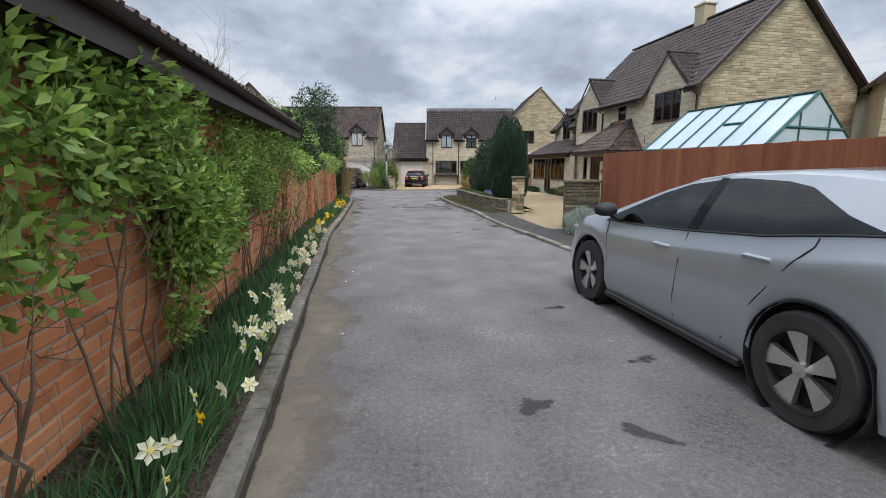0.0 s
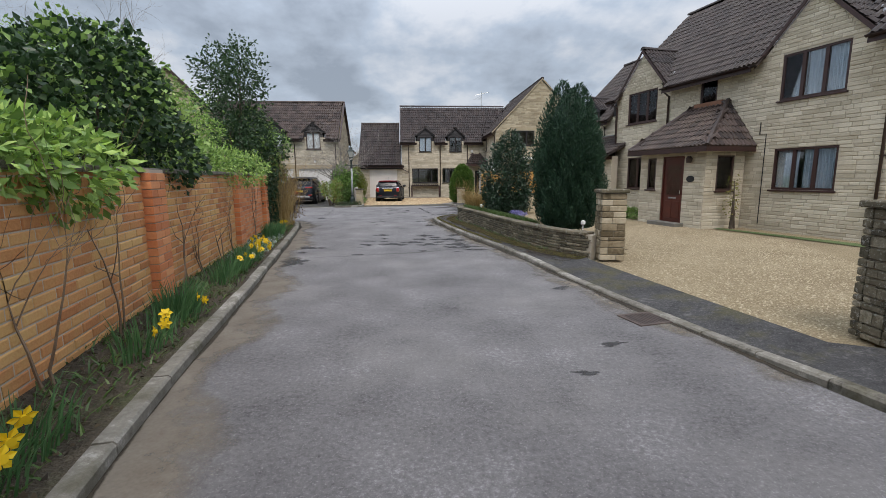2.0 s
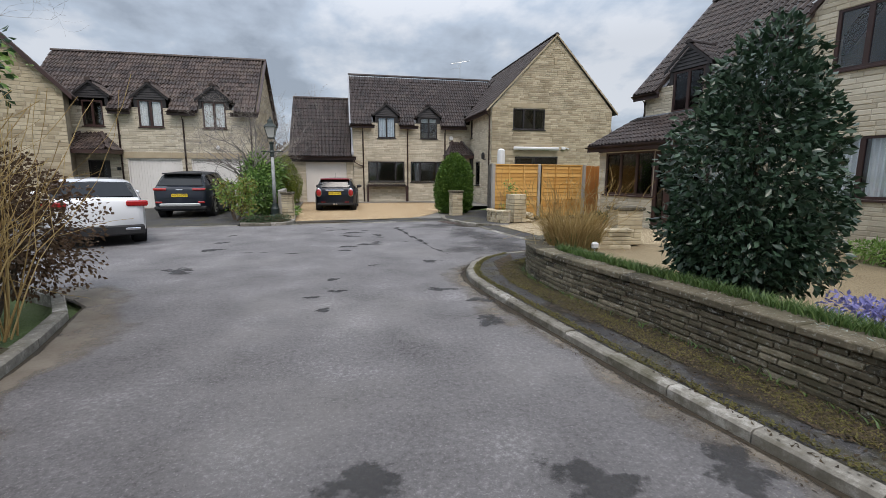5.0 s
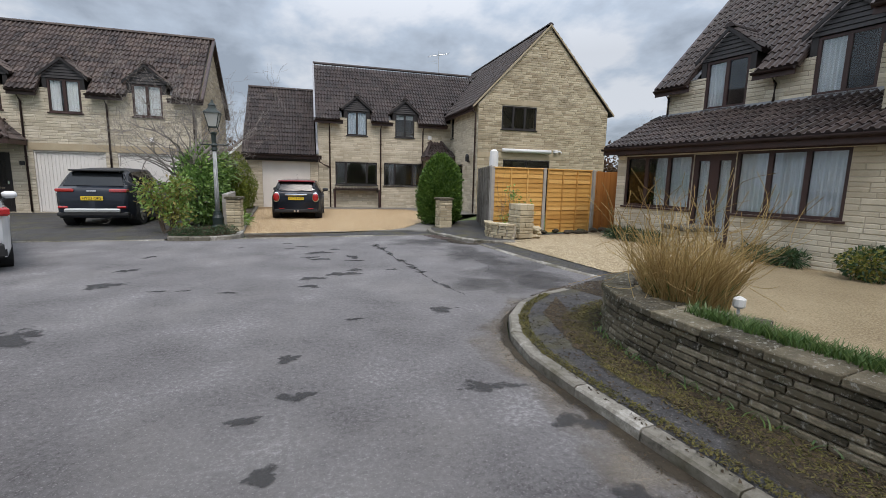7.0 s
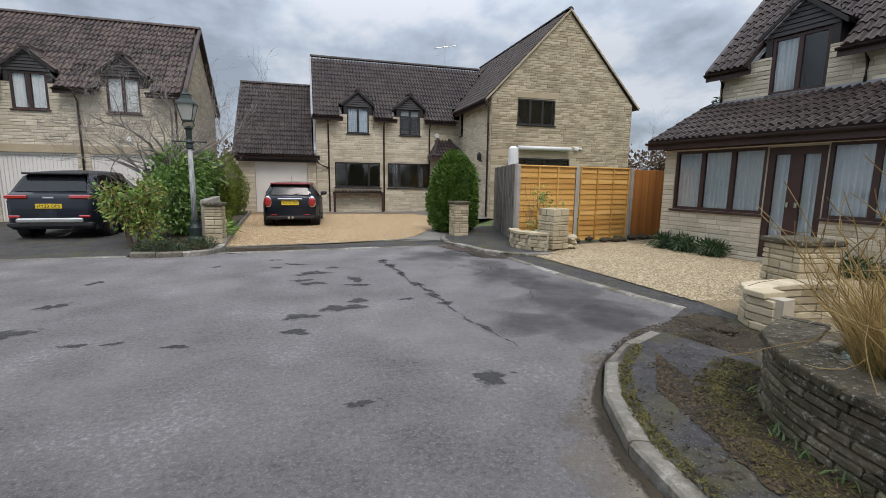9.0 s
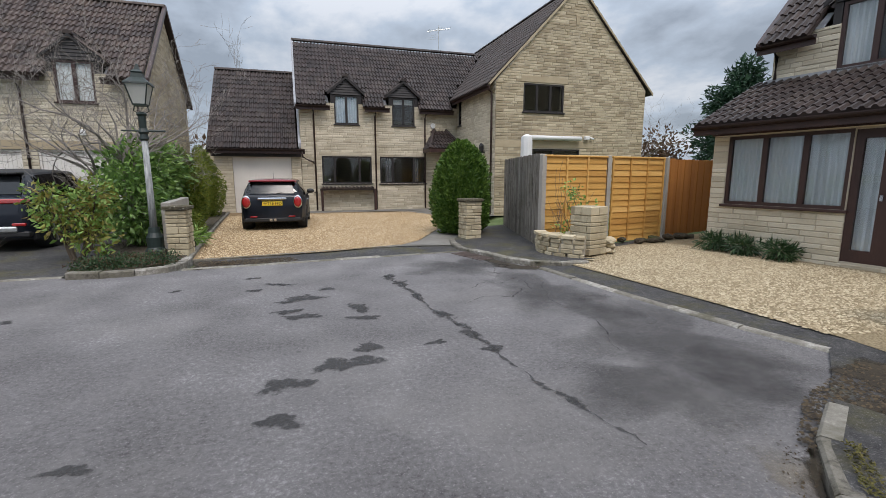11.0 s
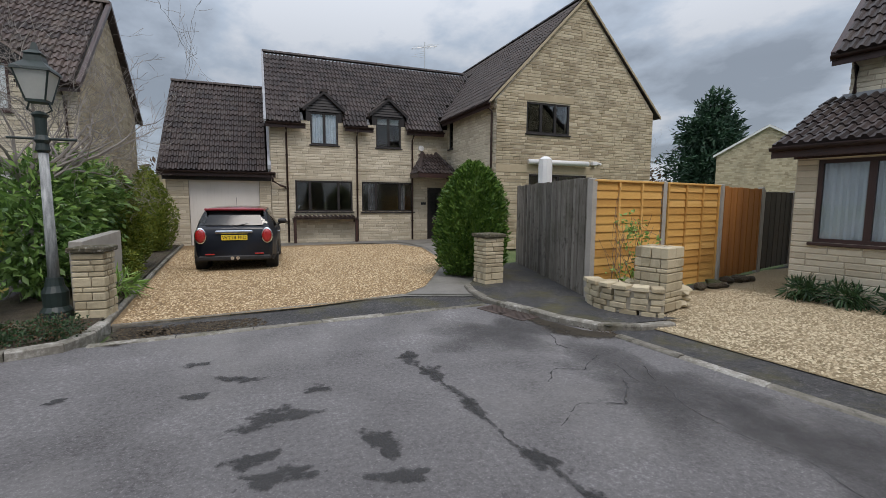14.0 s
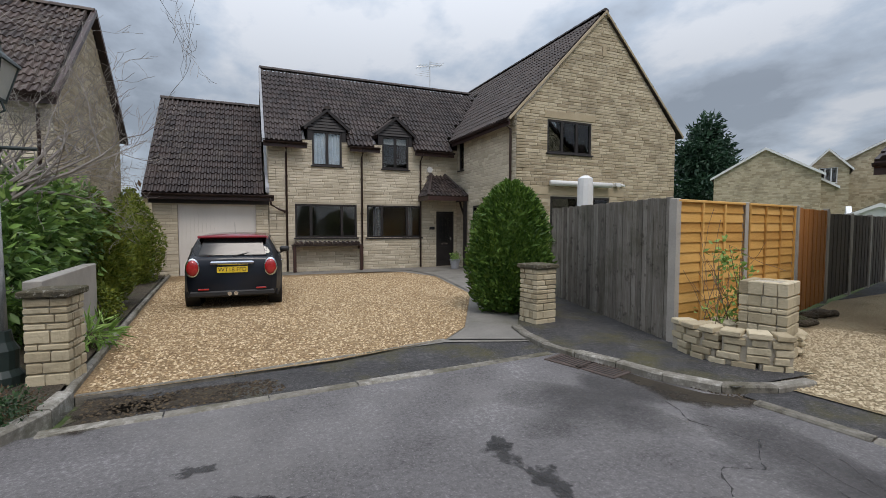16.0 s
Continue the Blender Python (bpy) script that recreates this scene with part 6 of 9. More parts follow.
def leaf_mesh(name, pts, out, size, aspect, rng, droop=0.2, wild=0.7, jitter=0.35):
    """Many small folded leaves at pts, pointing roughly along out."""
    n = len(pts)
    d = unit(out + wild * rng.normal(size=(n, 3)) + np.array([0, 0, -droop]))
    side = unit(np.cross(d, rng.normal(size=(n, 3))))
    up = np.cross(side, d)
    ln = size * (1 + jitter * rng.uniform(-1, 1, (n, 1)))
    w = ln * aspect / 2
    v = np.stack([pts, pts + d * ln * 0.5 + side * w + up * w * 0.35, pts + d * ln, pts + d * ln * 0.5 - side * w + up * w * 0.35], 1).reshape(-1, 3)
    i = np.arange(n)[:, None] * 4
    return array_mesh(name, v, np.concatenate([np.hstack([i, i + 1, i + 2]), np.hstack([i, i + 2, i + 3])]).reshape(2, n, 3).transpose(1, 0, 2).reshape(-1, 3))


def blob_points(n, blobs, rng, shell=0.35, lump=0.22, freq=2.2):
    """Points in the outer shells of lumpy ellipsoids (x, y, z, rx, ry, rz), and the way outwards."""
    wt = np.array([b[3] * b[4] + b[4] * b[5] + b[3] * b[5] for b in blobs])
    k = rng.choice(len(blobs), n, p=wt / wt.sum())
    B = np.array(blobs)[k]
    d = unit(rng.normal(size=(n, 3)))
    ph = rng.uniform(0, 6, 3)
    lum = np.sin(d[:, 0] * freq * 2 + ph[0] + k) * np.sin(d[:, 1] * freq * 2.3 + ph[1]) + np.sin(d[:, 2] * freq * 2.7 + ph[2] + d[:, 0] * 3)
    r = (1 - shell * rng.random(n) ** 1.4) * (1 + lump * 0.5 * lum)
    p = B[:, :3] + d * B[:, 3:] * r[:, None]
    return p, unit(d / B[:, 3:])


def blade_mesh(name, base, height, width, lean, rng, segs=3, curl=0.6):
    """Grass-like blades; lean: N x 2 sideways reach at the tip."""
    n = len(base)
    t = np.linspace(0, 1, segs + 1)
    ang = rng.uniform(0, 2 * math.pi, n)
    side = np.stack([np.cos(ang), np.sin(ang), np.zeros(n)], 1)
    out = []
    for u in t:
        c = base + np.hstack([lean * (u ** (1 + curl)), (height * (u - 0.25 * curl * u ** 3))[:, None]])
        wd = (width * (1 - 0.85 * u ** 2))[:, None] / 2
        out += [c - side * wd, c + side * wd]
    v = np.stack(out, 1).reshape(-1, 3)
    i = np.arange(n)[:, None] * (2 * segs + 2)
    f = np.concatenate([np.hstack([i + 2 * s, i + 2 * s + 1, i + 2 * s + 3, i + 2 * s + 2]) for s in range(segs)])
    return array_mesh(name, v, f)


def twig(mb, p, d, ln, r, rng, depth, spread=0.6, bend=0.25, n=5, kids=3):
    pts, rad = [p], [r]
    q, v = Vector(p), Vector(d).normalized()
    for i in range(n):
        v = (v + Vector(rng.normal(size=3)) * bend * 0.5 + Vector((0, 0, 0.06))).normalized()
        q = q + v * (ln / n)
        pts.append(tuple(q))
        rad.append(max(0.0025, r * (1 - 0.75 * (i + 1) / n)))
    mb.tube(pts, rad, 5 if r > 0.02 else 4, cap=False)
    if depth > 0:
        for k in range(kids):
            i = 2 + int(rng.integers(0, n - 1))
            base = Vector(pts[min(i, n)])
            nv = (v + Vector(rng.normal(size=3)) * spread).normalized()
            twig(mb, tuple(base), nv, ln * rng.uniform(0.5, 0.75), rad[min(i, n)] * 0.75, rng, depth - 1, spread, bend, n, kids)


def shrub(name, label, category, x, y, z, blobs, n, size, material, aspect=0.5, seed=1, shell=0.35, stems=3, group="", wild=0.7, lump=0.22, stem_mat=None, extra=None):
    """A shrub or tree crown: blobs relative to (x, y, z)."""
    rng = np.random.default_rng(seed)
    t = thing(name, pose(x, y, z), label, category, group)
    p, o = blob_points(n, blobs, rng, shell, lump)
    part("crown", leaf_mesh("crown", p, o, size, aspect, rng, wild=wild), material, t, kind="")
    if extra:
        m2, n2, s2 = extra
        p, o = blob_points(n2, blobs, rng, shell * 0.6, lump)
        part("young_leaves", leaf_mesh("young_leaves", p * 1.02, o, s2, aspect, rng, wild=wild), m2, t)
    mb = MB()
    for i in range(stems):
        b = blobs[int(rng.integers(0, len(blobs)))]
        a = np.array([b[0] * 0.15 + rng.uniform(-.08, .08), b[1] * 0.15 + rng.uniform(-.08, .08), 0.0])
        e = np.array([b[0], b[1], b[2] + b[5] * 0.3])
        mid = (a + e) / 2 + rng.normal(size=3) * 0.05
        mb.tube([tuple(a), tuple(mid), tuple(e)], [0.035, 0.025, 0.008], 6)
    part("trunk", mb, stem_mat or BARK, t)
    return t


def conifer(name, label, x, y, z, profile, n, material, size=0.10, seed=1, up=0.8, lump=0.10, aspect=0.35, core=True, leaders=None):
    """A clipped or columnar conifer: profile is (height, radius)."""
    rng = np.random.default_rng(seed)
    t = thing(name, pose(x, y, z), label, "conifer")
    zs, rs = np.array(profile).T
    g = np.linspace(zs[0], zs[-1], 200)
    rr = np.interp(g, zs, rs)
    wt = rr + 0.05
    k = rng.choice(200, n, p=wt / wt.sum())
    zz = g[k] + rng.uniform(-.02, .02, n)
    a = rng.uniform(0, 2 * math.pi, n)
    ph = rng.uniform(0, 6, 4)
    lum = np.sin(a * 3 + zz * 2.1 + ph[0]) * 0.5 + np.sin(a * 7 - zz * 5 + ph[1]) * 0.5 + np.sin(a * 13 + zz * 9 + ph[2]) * 0.4
    r = np.interp(zz, zs, rs) * (1 + lump * lum) * (1 - 0.36 * rng.random(n) ** 1.6)
    p = np.stack([r * np.cos(a), r * np.sin(a), zz], 1)
    if leaders:
        lead, start = np.array(leaders[1:]), leaders[0]
        pick = rng.integers(0, len(lead), n)
        bl = np.clip((zz - start) / (zs[-1] - start), 0, 1)[:, None]
        p[:, :2] = p[:, :2] * (1 - 0.45 * bl) + lead[pick][:, :2] * np.sqrt(bl)
        p[:, 2] += bl[:, 0] * lead[pick][:, 2]
    o = unit(np.stack([np.cos(a), np.sin(a), np.full(n, up)], 1))
    part("foliage", leaf_mesh("foliage", p, o, size, aspect, rng, droop=0, wild=0.45), material, t)
    if core:
        part("inner_foliage", MB().lathe([(max(0.02, q * 0.66), h) for h, q in profile], 18), material, t)
    part("trunk", MB().tube([(0, 0, -0.1), (0, 0, zs[0] + 0.4)], [0.10, 0.08], 8), BARK, t)
    return t


def face_x(y):
    return float(np.interp(y, [-3, 9.7, 14.0, 21.6], [-1.10, -3.40, -4.15, -5.20]))


def wall_climber(y0, y1, z0, z1, out, n, size, material, seed, label, young=None, stems=6):
    rng = np.random.default_rng(seed)
    ym = (y0 + y1) / 2
    x = face_x(ym)
    t = thing("climbing_shrub", pose(x, ym, 0.1), label, "shrub", "climbers on the brick wall")
    hy = (y1 - y0) / 2
    bl = []
    for i in range(26):
        yy = rng.uniform(-hy, hy) * 0.95
        zz = z0 + (z1 - z0) * rng.random() ** 0.8
        rr = rng.uniform(0.12, 0.30)
        bl.append((face_x(ym + yy) - x + rng.uniform(0.08, out), yy, zz, rr * 0.75, rr * 1.25, rr))
    p, o = blob_points(n, bl, rng, 0.75)
    p[:, 0] = np.maximum(p[:, 0], [face_x(ym + q) - x + 0.02 for q in p[:, 1]])
    o = unit(o + np.array([0.8, -0.15, 0.1]))
    part("leaves", leaf_mesh("leaves", p, o, size, 0.48, rng, 0.1, 0.75), material, t)
    if young:
        m2, n2 = young
        p, o = blob_points(n2, bl, rng, 0.35)
        p[:, 0] = np.maximum(p[:, 0], [face_x(ym + q) - x + 0.06 for q in p[:, 1]])
        part("young_leaves", leaf_mesh("young_leaves", p, unit(o + np.array([0.9, -0.2, 0.5])), size * 0.9, 0.45, rng, -0.2, 0.6), m2, t)
    mb = MB()
    for i in range(stems):
        yy = rng.uniform(-hy, hy) * 0.9
        twig(mb, (face_x(ym + yy) - x + 0.12, yy, 0.0), (0.1, rng.uniform(-.3, .3), 1.0), 1.5, rng.uniform(0.010, 0.018), rng, 2, 0.7, 0.4, 6, 3)
    mb.v = [(max(face_x(ym + q[1]) - x + 0.03, min(q[0], face_x(ym + q[1]) - x + 0.35)), q[1], min(q[2], z1 - 0.1)) for q in mb.v]
    part("stem", mb, REDTWIG, t, "bare woody stems", kind="stuff")
    return t


wall_climber(0.2, 2.3, 0.95, 2.05, 0.40, 1500, 0.095, LEAF_MID, 201, "leafy evergreen climber trained over a red brick wall", (LEAF_BRIGHT, 1300), 2)
wall_climber(2.3, 3.4, 1.45, 2.1, 0.30, 1300, 0.085, LEAF_MID, 205, "leafy climber below the eaves of a brick wall", (LEAF_BRIGHT, 900), 5)
wall_climber(3.2, 4.9, 0.35, 2.15, 0.36, 4200, 0.08, LEAF_MID, 202, "dense green climber hanging over a brick wall", (LEAF_BRIGHT, 3200), 8)
wall_climber(4.9, 7.4, 1.15, 2.1, 0.24, 3600, 0.066, LEAF_MID, 203, "bushy bright green climber on a brick wall", (LEAF_BRIGHT, 2600), 10)
wall_climber(7.2, 9.9, 1.45, 2.1, 0.22, 1500, 0.065, LEAF_MID, 204, "thin leafy climber by the brick pier", (LEAF_BRIGHT, 1000), 10)


def wall_twigs(y, h, seed, label="bare espalier twigs against the brick wall"):
    rng = np.random.default_rng(seed)
    x = face_x(y)
    t = thing("bare_climber", pose(x, y, 0.12), label, "shrub", "bare climbers on the brick wall")
    mb = MB()
    for i in range(2):
        twig(mb, (0.10, rng.uniform(-.1, .1), -0.05), (0.0, rng.uniform(-.35, .35), 1.0), h, 0.013, rng, 2, 0.55, 0.25, 6, 3)
    mb.v = [(max(0.03, min(q[0], 0.3)), q[1], q[2]) for q in mb.v]
    part("stem", mb, REDTWIG, t, kind="stuff")
    return t


for i, (y, h) in enumerate([(10.6, 1.3), (11.4, 1.1), (12.6, 1.2), (14.6, 1.3), (15.4, 0.9), (16.5, 1.2), (17.3, 1.1), (19.6, 1.3)]):
    wall_twigs(y, h, 220 + i)

rt = np.random.default_rng(229)
net = thing("bare_climber", pose(face_x(7.2), 7.2, 0.1), "net of thin bare climber stems with a pale dead branch", "shrub", "bare climbers on the brick wall")
mbn = MB()
for i in range(64):
    y0_ = rt.uniform(-1.6, 1.2)
    lean_ = rt.uniform(-.25, .25)
    fx = lambda y_: face_x(7.2 + y_) - face_x(7.2) + 0.05
    mbn.tube([(fx(y0_ + lean_ * u) + rt.uniform(0, .05), y0_ + lean_ * u + rt.uniform(-.02, .02), 0.85 + 0.62 * u) for u in (0, .25, .5, .75, 1)], 0.004, 4, cap=False)
for i in range(12):
    z_ = 0.9 + 0.045 * i
    mbn.tube([(fx(y_) + 0.04, y_, z_ + rt.uniform(-.03, .03)) for y_ in np.linspace(-1.6, 1.2, 9)], 0.004, 4, cap=False)
part("stem", mbn, REDTWIG, net, kind="stuff")
part("dead_branch", MB().tube([(fx(-1.6) + .12, -1.6, 0.92), (fx(-1.0) + .14, -1.0, 0.98), (fx(-.75) + .14, -.75, 1.22), (fx(-.6) + .12, -.6, 1.16), (fx(0) + .1, 0, 1.12), (fx(.5) + .1, .5, 1.18), (fx(.7) + .08, .7, 1.36)], [0.016, 0.015, 0.014, 0.012, 0.011, 0.009, 0.005], 6), PALETWIG, net, "pale bleached dead branch")
tw = thing("shrub", pose(-2.74, 7.45, 0.08), "sparse twiggy shrub with green leaves before the brick wall", "shrub")
mbt = MB()
for i in range(5):
    twig(mbt, (rt.uniform(-.04, .04), rt.uniform(-.08, .08), 0), (rt.uniform(-.1, .1), rt.uniform(-.9, .4), 1), rt.uniform(0.5, 0.75), 0.010, rt, 2, 0.6, 0.3, 5, 2)
part("stem", mbt, REDTWIG, tw)
tips = np.array(mbt.v)
tips = tips[tips[:, 2] > 0.42]
tips = tips[rt.choice(len(tips), min(170, len(tips)), replace=False)]
part("leaves", leaf_mesh("leaves", tips, unit(rt.normal(size=tips.shape) + np.array([0.5, 0, 0.3])), 0.075, 0.55, rt), LEAF_MID, tw)

# shrubs and trees behind the wall
shrub("shrub", "glossy bright green shrub leaning over the brick wall", "shrub", -4.1, 11.2, 0.0, [(0, 0, 1.75, 0.55, 1.2, 0.45), (0.2, -0.7, 1.9, 0.4, 0.6, 0.35), (0.15, 0.9, 1.7, 0.5, 0.8, 0.4)], 3200, 0.11, LEAF_MID, 0.45, 231, extra=(LEAF_BRIGHT, 1400, 0.10))
shrub("ivy_bush", "large dark ivy bush spilling over the wall", "shrub", -4.9, 14.0, 0.0, [(0, 0, 2.4, 0.9, 1.5, 0.85), (0.35, 0.9, 1.9, 0.6, 0.8, 0.5), (-0.1, -1.1, 2.2, 0.7, 0.9, 0.7), (0.2, 0.2, 2.9, 0.6, 0.9, 0.5)], 9000, 0.085, LEAF_DARK, 0.75, 232, 0.4, extra=(LEAF_MID, 2500, 0.075))
shrub("shrub", "pale green fluffy shrub above the wall", "shrub", -5.2, 17.6, 0.0, [(0.2, 0, 1.85, 0.7, 1.3, 0.45), (0.35, 1.3, 1.8, 0.6, 1.1, 0.4), (0.1, -1.2, 2.0, 0.6, 0.9, 0.5), (-0.6, 0.4, 2.5, 0.8, 1.4, 0.7)], 9000, 0.07, LEAF_MID, 0.4, 233, 0.5, extra=(LEAF_BRIGHT, 2000, 0.065))
shrub("tree", "evergreen tree with small dark leaves behind the wall", "tree", -6.0, 21.8, 0.0, [(0, 0, 3.2, 1.1, 1.1, 1.3), (0.5, -0.5, 4.3, 0.7, 0.7, 0.8), (-0.5, 0.3, 4.5, 0.6, 0.6, 0.8), (0.2, 0.2, 5.0, 0.45, 0.45, 0.5), (0.3, -1.0, 2.6, 0.9, 0.8, 0.8)], 7500, 0.10, LEAF_DARK, 0.5, 234, 0.65, 8, lump=0.4)
shrub("tree", "twiggy olive-green tree behind the wall", "tree", -7.0, 17.5, 0.0, [(0, 0, 3.2, 1.6, 2.2, 1.2), (0.4, -1.5, 2.8, 1.0, 1.2, 0.9), (0, 1.6, 3.4, 1.0, 1.2, 1.0)], 11000, 0.085, LEAF_MID, 0.4, 235, 0.8, 10, lump=0.45)
shrub("ivy", "ivy hanging down the end of the wall", "shrub", -5.35, 22.0, 0.0, [(0.12, -0.4, 1.2, 0.18, 0.5, 0.75), (0.1, 0.1, 1.5, 0.3, 0.5, 0.6), (0.1, 0.4, 0.8, 0.25, 0.35, 0.7)], 3600, 0.07, LEAF_DARK, 0.8, 236, 0.5)
shrub("shrub", "leafy green shrub over the wall end", "shrub", -5.75, 23.0, 0.0, [(0, 0, 2.3, 0.7, 0.9, 0.8), (0.4, 0.6, 2.6, 0.5, 0.6, 0.5), (0.1, -0.8, 2.9, 0.7, 0.8, 0.7), (0.3, 0.2, 1.7, 0.5, 0.6, 0.5)], 6000, 0.08, LEAF_DARK, 0.6, 239, 0.6, 5, extra=(LEAF_MID, 3000, 0.075))
shrub("hedge", "brown beech hedge beside the road", "hedge", -5.6, 24.2, 0.0, [(0, 0.1, 1.05, 0.65, 0.9, 0.9), (0.1, 0.6, 0.85, 0.7, 0.7, 0.8), (0, -0.5, 1.2, 0.55, 0.7, 0.8)], 9500, 0.055, LEAF_BROWN, 0.6, 237, 0.6, 6)
rngd = np.random.default_rng(238)
dead = thing("dry_shrub", pose(-5.05, 22.9, 0.1), "dead straw-coloured shrub of dry stems", "shrub")
mbd = MB()
for i in range(150):
    twig(mbd, (rngd.uniform(-.25, .25), rngd.uniform(-.55, .45), 0), (rngd.normal() * .22, rngd.normal() * .22, 1), rngd.uniform(0.9, 1.65), 0.009, rngd, 1, 0.5, 0.25, 4, 2)
part("stem", mbd, LEAF_DRY, dead, kind="stuff")


def bare_tree(name, label, x, y, h, spread, seed, mat_=None, n=8, depth=4, r=0.25, limb=(0.40, 0.55)):
    rng = np.random.default_rng(seed)
    t = thing(name, pose(x, y, -0.05), label, "tree")
    part("trunk", MB().tube([(0, 0, 0), (0.05, 0, h * 0.2), (0, 0.05, h * 0.4)], [r, r * 0.8, r * 0.6], 8), mat_ or TWIG, t)
    for i in range(n):
        mb = MB()
        a = 2 * math.pi * i / n + rng.uniform(-.3, .3)
        z = h * rng.uniform(0.2, 0.4)
        twig(mb, (0, 0, z), (math.cos(a) * spread, math.sin(a) * spread, rng.uniform(0.7, 1.3)), h * rng.uniform(*limb), r * 0.35, rng, depth, 0.62, 0.42, 5, 3)
        part("limb", mb, mat_ or TWIG, t)
    return t


bare_tree("bare_tree", "tall leafless tree far behind the wall", -20.5, 36.5, 12.3, 1.0, 241, n=10, depth=4, r=0.3)
bare_tree("bare_tree", "small leafless garden tree beside the lamp post", -5.35, 36.9, 5.0, 1.0, 242, n=22, depth=4, r=0.12, limb=(0.28, 0.42))
bare_tree("bare_tree", "thin leafless tree far beyond the fence", 30.0, 62.0, 7.0, 0.7, 243, n=6, depth=3, r=0.12)

# plants round the lane's end
conifer("yew", "tall dark green columnar yew behind the garden wall", 2.66, 18.55, 0.40, [(0.0, 0.46), (0.12, 0.60), (0.4, 0.71), (0.9, 0.75), (1.5, 0.73), (2.1, 0.68), (2.5, 0.60), (2.8, 0.46), (3.0, 0.30), (3.14, 0.08)], 60000, LEAF_YEW, 0.08, 251, 2.0, 0.14, 0.24, leaders=[1.7, (-0.2, 0.0, 0.12), (0.16, -0.06, 0.05), (0.02, 0.18, -0.15), (0.30, 0.1, -0.5)])
shrub("holly", "dense grey-green holly bush behind the garden wall", "shrub", 2.08, 22.5, 0.35, [(0, 0, 1.15, 0.80, 0.80, 1.05), (0.05, 0, 1.9, 0.5, 0.5, 0.7), (0, 0, 0.6, 0.76, 0.76, 0.6), (0, 0, 0.35, 0.6, 0.6, 0.4)], 17000, 0.08, LEAF_HOLLY, 0.5, 252, 0.4, 3)
conifer("conifer", "rounded green conifer beside the gate fence", 2.26, 36.3, 0.0, [(0.05, 0.46), (0.3, 0.66), (0.9, 0.72), (1.5, 0.66), (1.9, 0.52), (2.2, 0.30), (2.36, 0.08)], 17000, LEAF_CON, 0.10, 253, 0.9, 0.13)
conifer("golden_conifer", "golden-green bushy conifer beside the drive", -4.72, 39.2, 0.0, [(0.05, 0.30), (0.4, 0.52), (0.9, 0.55), (1.4, 0.42), (1.9, 0.22), (2.2, 0.05)], 8000, LEAF_GOLD, 0.085, 254, 0.7, 0.14)
conifer("golden_conifer", "yellow-green rounded conifer by the garage", -4.95, 43.0, 0.0, [(0.1, 0.45), (0.6, 0.68), (1.2, 0.70), (1.8, 0.50), (2.3, 0.22), (2.5, 0.05)], 8000, LEAF_GOLD, 0.085, 255, 0.7, 0.12)
shrub("laurel", "large glossy green laurel bush behind the lamp post", "shrub", -5.12, 36.9, 0.0, [(0, 0, 1.2, 0.66, 1.2, 1.0), (0.1, -0.8, 0.9, 0.55, 0.7, 0.8), (-0.05, 1.0, 1.6, 0.66, 1.0, 0.9), (0.15, 1.9, 1.5, 0.55, 0.9, 0.9)], 6200, 0.15, LEAF_LAUREL, 0.40, 256, 0.5, 4, extra=(LEAF_MID, 1500, 0.14))
shrub("shrub", "shrub with yellowing leaves beside the drive", "shrub", -5.5, 34.75, 0.05, [(0, 0, 0.75, 0.5, 0.4, 0.5), (0.35, 0.1, 1.1, 0.35, 0.3, 0.4), (-0.35, 0, 1.0, 0.35, 0.3, 0.4), (0.3, -0.1, 0.45, 0.4, 0.3, 0.35)], 900, 0.11, LEAF_YELLOW, 0.42, 257, 0.9, 6, extra=(LEAF_MID, 700, 0.11))
shrub("ground_cover", "low dark creeping shrub over the kerb", "shrub", -4.45, 33.55, 0.05, [(0, 0, 0.12, 0.55, 0.28, 0.14), (0.5, 0.1, 0.14, 0.3, 0.25, 0.15), (-0.4, 0.0, 0.10, 0.35, 0.25, 0.12)], 3800, 0.035, LEAF_DARK, 0.5, 258, 0.8, 4, extra=(LEAF_BROWN, 1200, 0.03))
shrub("shrub", "spiky low green plant beside the gate pier", "shrub", -3.95, 35.9, 0.05, [(0, 0, 0.2, 0.28, 0.3, 0.2)], 260, 0.22, LEAF_MID, 0.12, 259, 0.9, 2)
shrub("shrub", "small clipped golden shrub by the drive edging", "shrub", -4.28, 37.6, 0.05, [(0, 0, 0.3, 0.3, 0.3, 0.3)], 1400, 0.06, LEAF_GOLD, 0.5, 260, 0.4, 2)

# silver bushes by the brown fence
for i, (x, y, r) in enumerate([(3.42, 11.0, 0.5), (3.62, 10.2, 0.5), (3.78, 9.35, 0.46), (3.75, 8.6, 0.4)]):
    shrub("silver_bush", "mounded silver-grey bush beside the brown fence", "shrub", x, y, 0.05, [(0, 0, r * 0.62, r * 0.82, r, r * 0.62), (0.05, 0.2, r * 0.7, r * 0.5, r * 0.6, r * 0.55)], 6000, 0.075, LEAF_SILVER, 0.18, 265 + i, 0.5, 4, group="silver bushes", wild=0.5)

